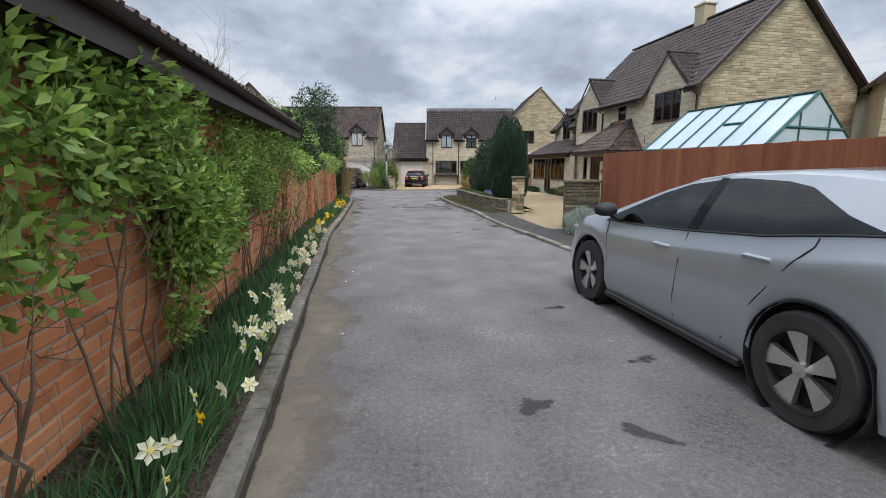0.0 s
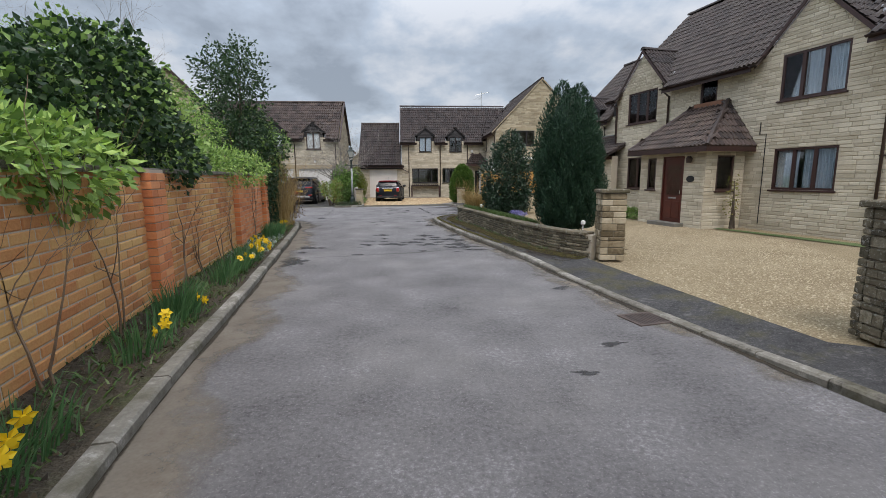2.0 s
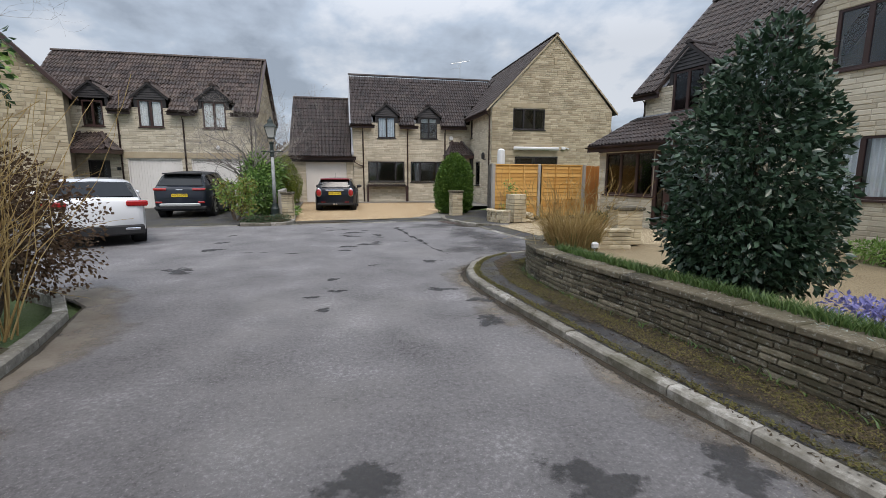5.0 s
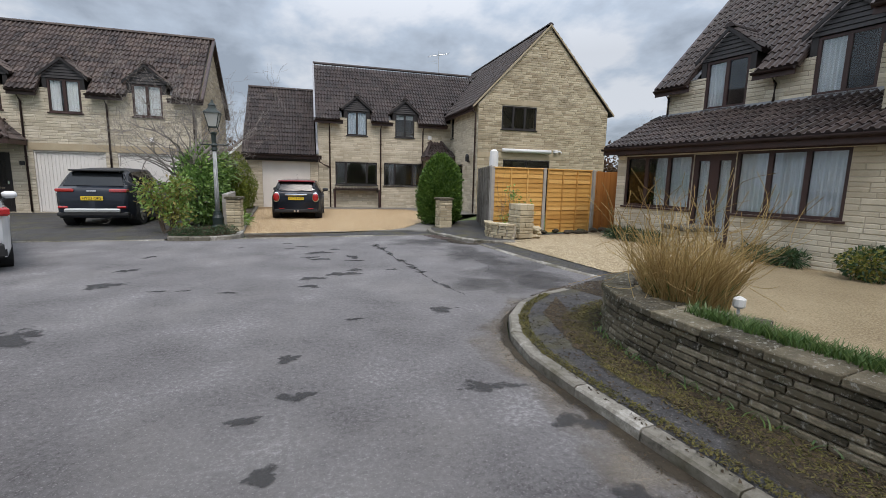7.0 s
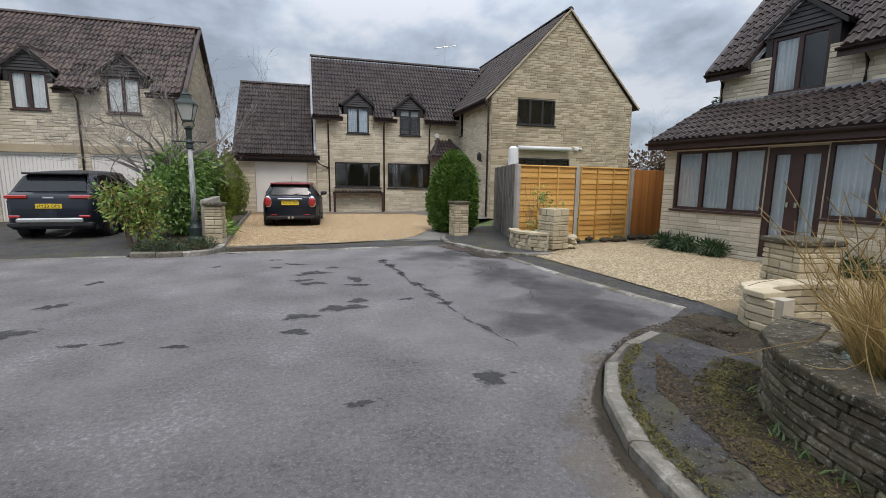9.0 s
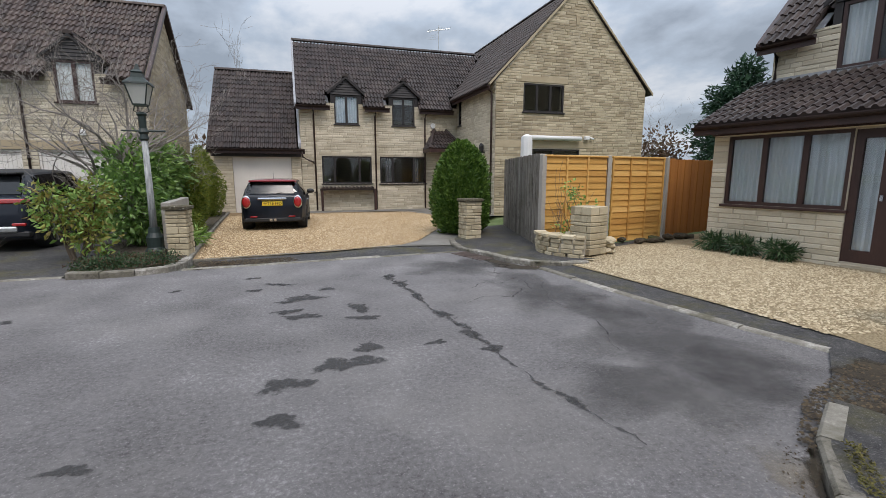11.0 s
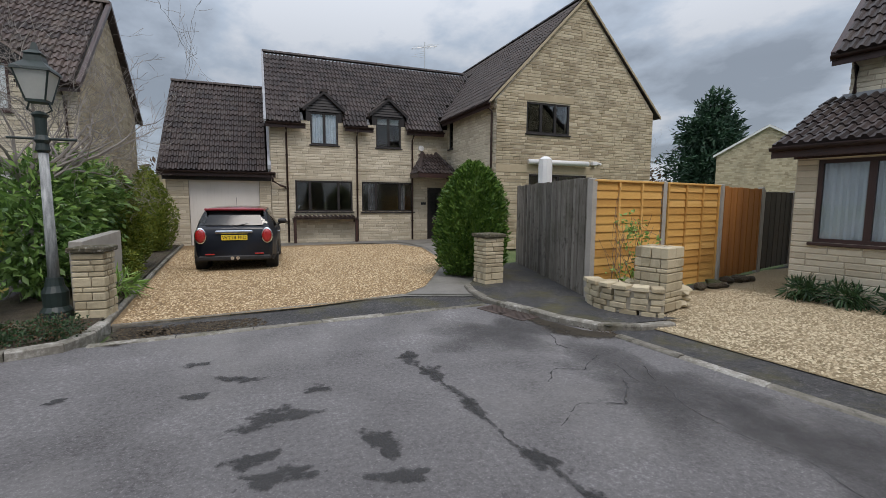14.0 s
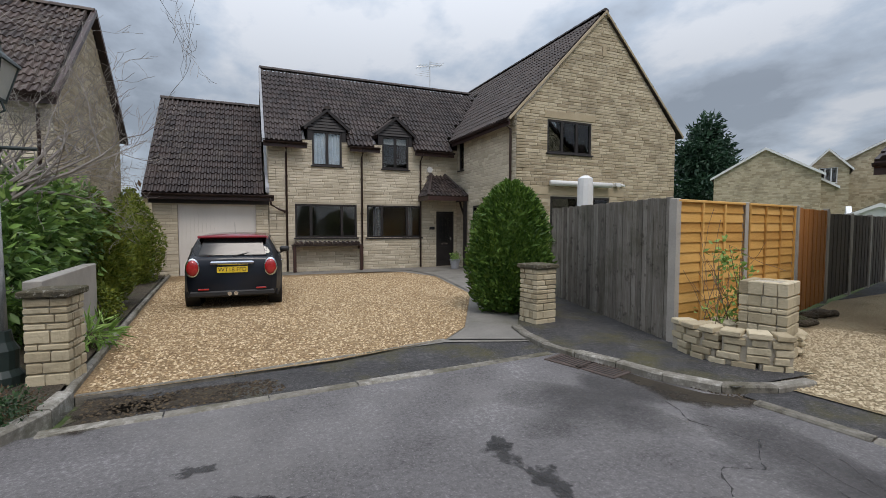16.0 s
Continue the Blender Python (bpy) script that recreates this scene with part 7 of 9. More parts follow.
# dry ornamental grass
rg = np.random.default_rng(270)
og = thing("ornamental_grass", pose(1.49, 24.95, 0.42), "straw-coloured clump of dry ornamental grass", "grass")
nb = 1900
a_ = rg.uniform(0, 2 * math.pi, nb)
r_ = np.sqrt(rg.random(nb)) * 0.36
ln_ = 0.22 + 0.60 * rg.random(nb) ** 0.8
a3_ = a_ + rg.normal(size=nb) * 0.9
part("blades", blade_mesh("blades", np.stack([r_ * np.cos(a_), r_ * np.sin(a_), np.zeros(nb)], 1), ln_, np.full(nb, 0.007), np.stack([np.cos(a3_), np.sin(a3_)], 1) * (ln_ * rg.uniform(0.05, 0.75, nb))[:, None], rg, 4), LEAF_DRY, og)
mbg = MB()
for i in range(70):
    an_ = rg.uniform(0, 6.28)
    twig(mbg, (0.3 * math.cos(an_), 0.3 * math.sin(an_), 0), (0.35 * math.cos(an_), 0.35 * math.sin(an_), 1), rg.uniform(0.5, 0.95), 0.004, rg, 1, 0.7, 0.4, 5, 3)
part("stalk", mbg, LEAF_DRY, og, kind="stuff")
ln2 = rg.uniform(0.2, 0.45, 120)
a2 = rg.uniform(0, 6.28, 120)
part("green_blades", blade_mesh("green_blades", np.stack([0.3 * np.cos(a2), 0.3 * np.sin(a2), np.zeros(120)], 1), ln2, np.full(120, 0.012), np.stack([np.cos(a2), np.sin(a2)], 1) * 0.15, rg), LEAF_GRASS, og)

# raised bed behind the garden wall
gw = resample(smooth_line(GWALL, 2), 0.3)
gin = []
for i in range(len(gw)):
    t_ = gw[min(i + 1, len(gw) - 1)] - gw[max(i - 1, 0)]
    t_ = t_ / np.linalg.norm(t_)
    gin.append((t_[1], -t_[0]))
gin = np.array(gin)
strip("raised_bed", gw + gin * 0.20, gw + gin * 1.25, [0.46] * len(gw), [0.10] * len(gw), SOIL, "sloping soil bed behind the low wall", 0.04, 6)


def scatter_strip(name, label, line, normal, u0, u1, z0, z1, n, h, width, material, seed, s0=0.0, s1=1.0, reach=0.5):
    rng = np.random.default_rng(seed)
    s = rng.uniform(s0, s1, n) * (len(line) - 1)
    i = np.clip(s.astype(int), 0, len(line) - 2)
    f = (s - i)[:, None]
    u = rng.uniform(u0, u1, n)
    p = line[i] * (1 - f) + line[i + 1] * f + normal[i] * u[:, None]
    k = (u - u0) / (u1 - u0)
    hh = h * rng.uniform(0.5, 1.2, n)
    an = rng.uniform(0, 6.28, n)
    me = blade_mesh(name, np.c_[p, z0 + (z1 - z0) * k], hh, np.full(n, width), np.stack([np.cos(an), np.sin(an)], 1) * (hh * reach)[:, None], rng, 2)
    me.materials.append(material)
    return tagged(new(name, me), label=label, category="plants", kind="stuff")


scatter_strip("bed_grass", "ragged grass and weeds along the low wall", gw, gin, 0.20, 0.62, 0.52, 0.40, 9500, 0.15, 0.011, LEAF_GRASS, 281, 0.24, 0.80)
scatter_strip("bed_creeper", "pale creeping plants over the low wall", gw, gin, 0.12, 0.5, 0.52, 0.40, 5200, 0.035, 0.022, LEAF_SILVER, 282, 0.02, 0.5, 1.6)
scatter_strip("bed_creeper", "pale creeping succulents in the curved planter", gw, gin, 0.16, 0.5, 0.47, 0.42, 2600, 0.03, 0.022, LEAF_SILVER, 283, 0.72, 0.98, 1.6)
scatter_strip("wall_foot_moss", "moss and weeds at the foot of the low wall", gw, -gin, 0.01, 0.22, 0.085, 0.085, 4200, 0.02, 0.014, MOSS, 284, 0.0, 1.0, 1.8)
scatter_strip("wall_foot_litter", "brown leaf litter along the foot of the low wall", gw, -gin, 0.0, 0.36, 0.088, 0.087, 15000, 0.010, 0.022, LEAF_LITTER, 287, 0.0, 1.0, 2.2)
scatter_strip("wall_foot_litter", "scattered brown litter on the pavement", gw, -gin, 0.3, 0.75, 0.088, 0.087, 2600, 0.010, 0.018, LEAF_LITTER, 288, 0.0, 1.0, 2.2)
scatter_strip("pavement_moss", "yellow-green moss in the dirt by the low wall", gw, -gin, 0.14, 0.40, 0.088, 0.087, 9000, 0.016, 0.012, MOSS, 289, 0.0, 1.0, 1.4)
kr_line = resample([p for p in KERB_R if 9.0 < p[1] < 27.0], 0.3)
kr_t = np.gradient(kr_line, axis=0)
kr_t = kr_t / np.linalg.norm(kr_t, axis=1, keepdims=True)
kr_n = np.stack([kr_t[:, 1], -kr_t[:, 0]], 1)
scatter_strip("kerb_moss", "moss along the back of the kerb", kr_line, kr_n, 0.12, 0.22, 0.088, 0.088, 5200, 0.016, 0.013, MOSS, 290, 0.45, 1.0, 1.4)
scatter_strip("gutter_litter", "dirt and leaf bits in the gutter", kr_line, -kr_n, 0.0, 0.16, 0.003, 0.003, 1500, 0.008, 0.011, LEAF_LITTER, 291, 0.5, 1.0, 2.2)
scatter_strip("wall_foot_weeds", "small green weeds at the foot of the low wall", gw, -gin, 0.0, 0.10, 0.085, 0.085, 300, 0.07, 0.014, LEAF_GRASS, 285, 0.1, 0.95, 1.0)
shrub("hyacinths", "small clump of pale blue spring flowers", "flowers", 2.15, 21.35, 0.40, [(0, 0, 0.12, 0.25, 0.35, 0.10)], 420, 0.05, PETAL_B, 0.5, 286, 0.9, 1)

# left bed: daffodil clumps, weeds, litter
FLOWER = {}


def flower_mesh(kind):
    if kind not in FLOWER:
        mb = MB()
        for k in range(6):
            a = math.pi * k / 3
            c, s = math.cos(a), math.sin(a)
            t = (-s, c)
            mb.add([(0, 0, 0), (0.028 * c + 0.014 * t[0], 0.028 * s + 0.014 * t[1], 0.006), (0.046 * c, 0.046 * s, 0.0), (0.028 * c - 0.014 * t[0], 0.028 * s - 0.014 * t[1], 0.006)], [(0, 1, 2, 3)])
        me = mb.mesh("flower")
        me.materials.append(PETAL_Y if kind == "y" else PETAL_W)
        tsc = 1.0 if kind == "y" else 0.7
        tb = MB().lathe([(0.010 * tsc, 0.0), (0.012 * tsc, 0.014), (0.017 * tsc, 0.022 * tsc)], 8)
        tm = tb.mesh("trumpet")
        tm.materials.append(PETAL_Y if kind == "y" else PETAL_C)
        FLOWER[kind] = (me, tm)
    return FLOWER[kind]


def daffodils(x, y, n_leaf, flowers, kind, seed, r=0.22, h=0.34):
    rng = np.random.default_rng(seed)
    t = thing("daffodil_clump", pose(x, y, 0.10), "clump of %s daffodils along the kerb" % ("yellow" if kind == "y" else "cream-white"), "flowers", "daffodils along the wall")
    a = rng.uniform(0, 6.28, n_leaf)
    q = np.sqrt(rng.random(n_leaf)) * r
    hh = h * rng.uniform(0.6, 1.15, n_leaf)
    b = np.stack([q * np.cos(a) * 0.7, q * np.sin(a) * 1.5, np.zeros(n_leaf)], 1)
    part("leaves", blade_mesh("leaves", b, hh, np.full(n_leaf, 0.014), (np.stack([np.cos(a), np.sin(a)], 1) * 0.6 + np.array([0.25, 0])) * (hh * rng.uniform(0.2, 0.7, n_leaf))[:, None], rng), LEAF_BLADE, t)
    me, tm = flower_mesh(kind)
    for i in range(flowers):
        px, py, pz = 0.05 + 0.30 * rng.random() ** 0.6, rng.normal() * 0.75 * r, h * rng.uniform(0.55, 1.12)
        part("stem", MB().tube([(px * 0.4, py * 0.7, 0), (px * 0.8, py, pz * 0.7), (px, py, pz)], 0.004, 4), LEAF_BLADE, t)
        fl = part("flower", me, None, t, m=pose(px, py, pz, rng.uniform(40, 110), 0, rng.uniform(-20, 160)) @ Matrix.Scale(rng.uniform(1.05, 1.45), 4))
        part("trumpet", tm, None, fl)
    return t


def kerb_x(y):
    return float(np.interp(y, [p[1] for p in KERB_L[:10]], [p[0] for p in KERB_L[:10]]))


yy, k = 1.3, 0
while yy < 9.3:
    daffodils(kerb_x(yy) - 0.38, yy, 130, (9, 5, 7, 2, 8)[k % 5] if yy > 3.2 else 3, "w", 300 + k, 0.26, 0.38)
    if k % 2 == 0:
        daffodils(kerb_x(yy) - 0.70, yy + 0.2, 120, 0, "w", 350 + k, 0.22, 0.34)
    yy += 0.52
    k += 1
for yy, nf, kd in ((2.35, 1, "y"), (9.7, 3, "w"), (10.1, 6, "y"), (10.6, 0, "y"), (12.2, 3, "y"), (13.0, 2, "y"), (14.9, 1, "y"), (15.4, 0, "w"), (15.8, 3, "w"), (16.2, 6, "y"), (16.6, 9, "y"), (17.0, 7, "y"), (20.3, 1, "y"), (20.8, 2, "y")):
    daffodils(kerb_x(yy) - 0.42, yy, 80, nf, kd, 380 + int(yy * 10), 0.26, 0.36)
lb = resample([p for p in KERB_L if p[1] <= 23.1], 0.3)
ln_n = np.tile(np.array([[-0.985, -0.17]]), (len(lb), 1))
scatter_strip("bed_weeds", "low green weeds in the flower bed", lb, ln_n, 0.18, 0.95, 0.09, 0.13, 3600, 0.09, 0.018, LEAF_GRASS, 401, 0.3, 1.0, 1.1)
scatter_strip("bed_leaves", "dead brown leaves on the soil", lb, ln_n, 0.15, 0.95, 0.10, 0.14, 3000, 0.02, 0.03, LEAF_LITTER, 402, 0.3, 1.0, 1.6)
scatter_strip("bed_silver", "pale woolly weeds in the flower bed", lb, ln_n, 0.2, 0.9, 0.09, 0.13, 500, 0.08, 0.035, LEAF_SILVER, 403, 0.8, 0.92, 1.2)
for i, yy in enumerate((19.9, 20.6, 13.3)):
    daffodils(kerb_x(yy) - 0.5, yy, 160, 0, "y", 410 + i, 0.22, 0.42)

# foot of the lean-to and yard plants
for i, (x, y) in enumerate([(6.25, 32.15), (6.32, 31.6), (6.42, 30.95), (6.9, 28.6), (7.0, 28.0)]):
    shrub("low_plant", "dark strappy plant at the foot of the wall", "plant", x - 0.1, y, 0.06, [(0, 0, 0.14, 0.22, 0.3, 0.14)], 420, 0.17, LEAF_DARK, 0.14, 420 + i, 0.9, 1, group="plants along the lean-to")
shrub("low_plant", "yellow variegated low shrub by the wall", "shrub", 7.0, 26.7, 0.06, [(0, 0, 0.25, 0.35, 0.4, 0.25)], 900, 0.07, LEAF_YELLOW, 0.5, 427, 0.6, 2, extra=(LEAF_DARK, 700, 0.07))
shrub("low_plant", "green clump beside the house wall", "shrub", 7.2, 24.6, 0.06, [(0, 0, 0.2, 0.3, 0.7, 0.2)], 1400, 0.08, LEAF_MID, 0.3, 428, 0.6, 2)
shrub("climber", "sparse climbing shrub beside the porch", "shrub", 8.35, 20.7, 0.06, [(0, 0, 0.8, 0.18, 0.3, 0.5), (0, 0, 1.3, 0.12, 0.2, 0.3)], 260, 0.06, LEAF_YELLOW, 0.5, 429, 0.9, 5)
flat("lawn_strip", [(8.2, 21.0), (9.35, 17.0), (8.9, 16.6), (7.95, 20.9)], 0.045, GRASS, "narrow strip of lawn along the house wall")
rsh = thing("rose_bush", pose(3.32, 33.02, 0.35), "sparse rose bush with reddish stems before the fence", "shrub")
rr_ = np.random.default_rng(430)
mbr = MB()
for i in range(9):
    twig(mbr, (rr_.uniform(-.3, .4), rr_.uniform(-.15, .15), -0.25), (rr_.normal() * .25, rr_.normal() * .15, 1), rr_.uniform(0.7, 1.35), 0.008, rr_, 1, 0.5, 0.2, 5, 3)
part("stem", mbr, REDTWIG, rsh, kind="stuff")
pp, oo = blob_points(420, [(0.45, 0.05, 0.35, 0.35, 0.25, 0.35), (0, 0, 0.05, 0.4, 0.2, 0.25), (0.1, 0, 0.8, 0.25, 0.15, 0.35)], rr_, 1.0)
part("leaves", leaf_mesh("leaves", pp, oo, 0.07, 0.5, rr_), LEAF_MID, rsh)
shrub("conifer_far", "dark layered conifer far beyond the fence", "tree", 52.0, 70.0, 0.0, [(0, 0, 5, 5.0, 5.0, 4.0), (0.5, 0, 9, 3.6, 3.6, 3.2), (-1.5, 0, 10.5, 2.4, 2.4, 2.6), (0.5, 0, 13.2, 1.8, 1.8, 2.6), (2.5, 0, 11, 1.8, 1.8, 2.0)], 15000, 0.75, LEAF_YEW, 0.30, 440, 0.7, 3, lump=0.5)
shrub("far_trees", "hazy grey-green far trees beyond the houses", "tree", 38.0, 78.0, 0.0, [(-6, 0, 3.0, 6, 3, 3.5), (2, 2, 3.0, 6, 3, 3.2), (9, 0, 3.5, 5, 3, 4)], 5000, 0.6, LEAF_BROWN, 0.5, 441, 0.9, 3, lump=0.4)
shrub("far_trees", "distant dark trees behind the houses", "tree", -2.5, 75.0, 0.0, [(-4, 0, 2.5, 6, 3, 3.0), (4, 2, 2.0, 6, 3, 2.5)], 3000, 0.6, LEAF_BROWN, 0.5, 442, 0.9, 3, lump=0.4)


# ---- cars ----
def car(label, m, L, W, H, top, belt, wheels, wr, paint, roof_paint, side, wind, rear, plate=None, kind="hatch", spokes=5, group="", rim_mat=None, rear_glass=((-2.0, 1.1), (-1.68, 1.40), 0.62, 0.52), glass_top=None, pillar_y=-0.08, gaps=None, handles=None):
    """top: (y, z) of the upper outline; belt: height of the window line rear and front, or its (y, z); side, wind, rear: y ranges of the glass; glass_top: (y, z) of the side glass's upper edge."""
    c = thing("car", m, label, "car", group)
    ty, tz = np.array(top).T
    if isinstance(belt[0], (int, float)):
        belt = [(-L / 2, belt[0]), (L / 2, belt[1])]
    by, bz = np.array(belt).T
    ys = np.linspace(-L / 2, L / 2, 181)
    body, ws, rs, rf = MB(), MB(), MB(), MB()
    sg = {-1: MB(), 1: MB()}
    rows = []
    for y in ys:
        e = 1 - 0.13 * max(0.0, abs(y) / (L / 2) - 0.66) ** 2 / 0.1156 - (0.07 if abs(y) > L / 2 - 0.03 else 0)
        w = W / 2 * e
        zt = float(np.interp(y, ty, tz))
        zb = min(float(np.interp(y, by, bz)), zt - 0.004)
        zl = 0.20 + 0.10 * max(0, abs(y) / (L / 2) - 0.85) / 0.15
        flare = 0.0
        for wy in wheels:
            r = wr + 0.05
            if abs(y - wy) < r:
                zl = max(zl, wr + math.sqrt(r * r - (y - wy) ** 2))
            flare = max(flare, 0.020 * max(0.0, 1 - (abs(y - wy) / (wr + 0.22)) ** 4))
        k = min(1.0, max(0.0, (zt - zb) / 0.45))
        zl = min(zl, zb - 0.16)
        wroof = w * (0.93 - 0.21 * k)
        zr = zt - 0.035 * k
        gt = zr - 0.045 * k if glass_top is None else min(zr - 0.02 * k, float(np.interp(y, *np.array(glass_top).T)))
        gt = max(min(gt, zr), zb + 0.001)
        d = zb - zl

        def wall_x(z):
            q = min(1.0, max(0.0, (z - zb) / max(0.01, zr - zb)))
            return w * 0.945 + (wroof - w * 0.945) * q + 0.02 * k * math.sin(math.pi * q)
        gm = (zb + gt) / 2
        zs_ = zb - min(0.15, d * 0.4)
        rows.append([(w * 0.93 + flare, zl), (w * 0.985 + flare, zl + (zs_ - zl) * 0.22), (w * 1.0 + flare * 0.6, zl + (zs_ - zl) * 0.6), (w * 1.0, zs_), (w * 0.982, zs_ + 0.03), (w * 0.945, zb), (wall_x(gm), gm), (wall_x(gt), gt), (wroof, zr), (wroof * 0.9, zt - 0.008 * k), (wroof * 0.55, zt + 0.004), (0.0, zt + 0.015)])
    n = len(rows[0])
    for s in (-1, 1):
        V = [[(s * x, y, z) for x, z in r] for y, r in zip(ys, rows)]
        for i in range(len(ys) - 1):
            ym = (ys[i] + ys[i + 1]) / 2
            for j in range(n - 1):
                q = [V[i][j], V[i][j + 1], V[i + 1][j + 1], V[i + 1][j]]
                if s > 0:
                    q = q[::-1]
                cabin = rows[i][8][1] - rows[i][5][1] > 0.05
                tgt = body
                if j in (5, 6) and cabin and side[0] < ym < side[1]:
                    tgt = sg[s]
                elif j >= 8:
                    if wind[0] < ym < wind[1]:
                        tgt = ws
                    elif rear[0] < ym < rear[1]:
                        tgt = rs
                    elif side[0] - 0.35 < ym < wind[0]:
                        tgt = rf
                tgt.add(q, [(0, 1, 2, 3)])
        for yi in (0, len(ys) - 1):
            ring = V[yi]
            cap = [ring[j] for j in range(n)] + [(0, ys[yi], ring[0][2])]
            f = tuple(range(len(cap)))
            body.add(cap, [f if (s > 0) == (yi == 0) else f[::-1]])

    def weld(mb, name, mt, lab="", parent=c):
        if not mb.f:
            return None
        me = mb.mesh(name)
        bm = bmesh.new()
        bm.from_mesh(me)
        bmesh.ops.remove_doubles(bm, verts=bm.verts, dist=0.0005)
        bmesh.ops.recalc_face_normals(bm, faces=bm.faces)
        bm.to_mesh(me)
        bm.free()
        return part(name, me, mt, parent, lab, smooth=True)
    weld(body, "body", paint)
    for s in (-1, 1):
        weld(sg[s], "side_window", CARGLASS, "tinted side glass")
    weld(ws, "windscreen", CARGLASS)
    weld(rs, "rear_window", CARGLASS, "tinted rear glass")
    weld(rf, "roof", roof_paint)
    part("floor_pan", MB().box(-W * 0.46, -L * 0.46, 0.24, W * 0.46, L * 0.46, 0.34).box(-W * 0.40, side[0], 0.34, W * 0.40, wind[0] + 0.3, 0.80), BLACKP, c)
    for s in (-1, 1):
        for sy in (side[0] + 0.75, 0.0):
            part("seat", MB().bevel_box(s * 0.36 - 0.23, sy - 0.10, 0.5, s * 0.36 + 0.23, sy + 0.04, min(1.22, H - 0.25), 0.05), BLACKP, c)
        zb = float(np.interp(0.0, by, bz))
        zb_p = float(np.interp(pillar_y, by, bz))
        zt = float(np.interp(pillar_y, ty, tz)) - 0.03
        w = W / 2 * 0.945
        wr2 = W / 2 * (0.93 - 0.21 * min(1, (zt + 0.03 - zb_p) / 0.45))
        xm = (w + wr2) / 2 + 0.026
        pw, ln = 0.055, -0.10
        part("pillar", MB().add([(s * (w + 0.006), pillar_y - pw, zb_p), (s * (w + 0.006), pillar_y + pw, zb_p), (s * xm, pillar_y + pw + ln / 2, (zb_p + zt) / 2), (s * xm, pillar_y - pw + ln / 2, (zb_p + zt) / 2), (s * (wr2 + 0.008), pillar_y + pw + ln, zt), (s * (wr2 + 0.008), pillar_y - pw + ln, zt)], [(0, 1, 2, 3), (3, 2, 4, 5), (3, 2, 1, 0), (5, 4, 2, 3)]), GLOSSBLACK, c)
        part("window_trim", MB().tube([(s * (W / 2 * 0.948 * (1 - 0.13 * max(0.0, abs(y) / (L / 2) - 0.66) ** 2 / 0.1156) + 0.002), y, float(np.interp(y, by, bz)) + 0.004) for y in np.linspace(side[0], side[1], 12)], 0.009, 5), BLACKP, c)
        for hy in handles or ((-0.22, 0.75) if kind != "mini" else (-0.1,)):
            zh = float(np.interp(hy, by, bz)) - 0.145
            part("handle", MB().bevel_box(s * W / 2 - 0.012, hy - 0.11, zh - 0.014, s * W / 2 + 0.026, hy + 0.11, zh + 0.020, 0.011), CHROME if kind != "grey" else GREYCAR, c)
        for gap in gaps or [[(dy, 0.28), (dy, 0.55), (dy, zb - 0.12), (dy, zb)] for dy in (-0.12, side[1] + 0.05, wheels[0] + wr + 0.10)]:
            pts = []
            for gy, gz in gap:
                row = rows[int(round((gy + L / 2) / L * 180))]
                pts.append((s * (float(np.interp(gz, [q[1] for q in row[:6]], [q[0] for q in row[:6]])) + 0.002), gy, gz))
            part("door_gap", MB().tube([Vector(pts[i]).lerp(Vector(pts[i + 1]), u) for i in range(len(pts) - 1) for u in (0, 0.5)] + [Vector(pts[-1])], 0.0045, 4), BLACKP, c)
        mb_m = MB().lathe([(0.02, -0.115), (0.060, -0.105), (0.082, -0.05), (0.085, 0.03), (0.065, 0.09), (0.02, 0.11)], 14, pose(s * (W / 2 + 0.085), side[1] - 0.20, zb + 0.09, 0, 90, 0) @ Matrix.Diagonal((0.85, 1.05, 1.0, 1)))
        mir = part("mirror", mb_m, BLACKP if kind != "white" else paint, c, smooth=True)
        part("mirror_arm", MB().tube([(s * (W / 2 - 0.05), side[1] - 0.20, zb - 0.02), (s * (W / 2 + 0.06), side[1] - 0.20, zb + 0.05)], 0.022, 6), BLACKP, mir)
        # black strip puts in the shade on the downward-facing, body-coloured sill
        part("sill_trim", MB().bevel_box(min(s * (W / 2 - 0.07), s * (W / 2 - 0.004)), wheels[0] + wr + 0.08, 0.17, max(s * (W / 2 - 0.07), s * (W / 2 - 0.004)), wheels[1] - wr - 0.08, 0.235, 0.014), BLACKP, c)
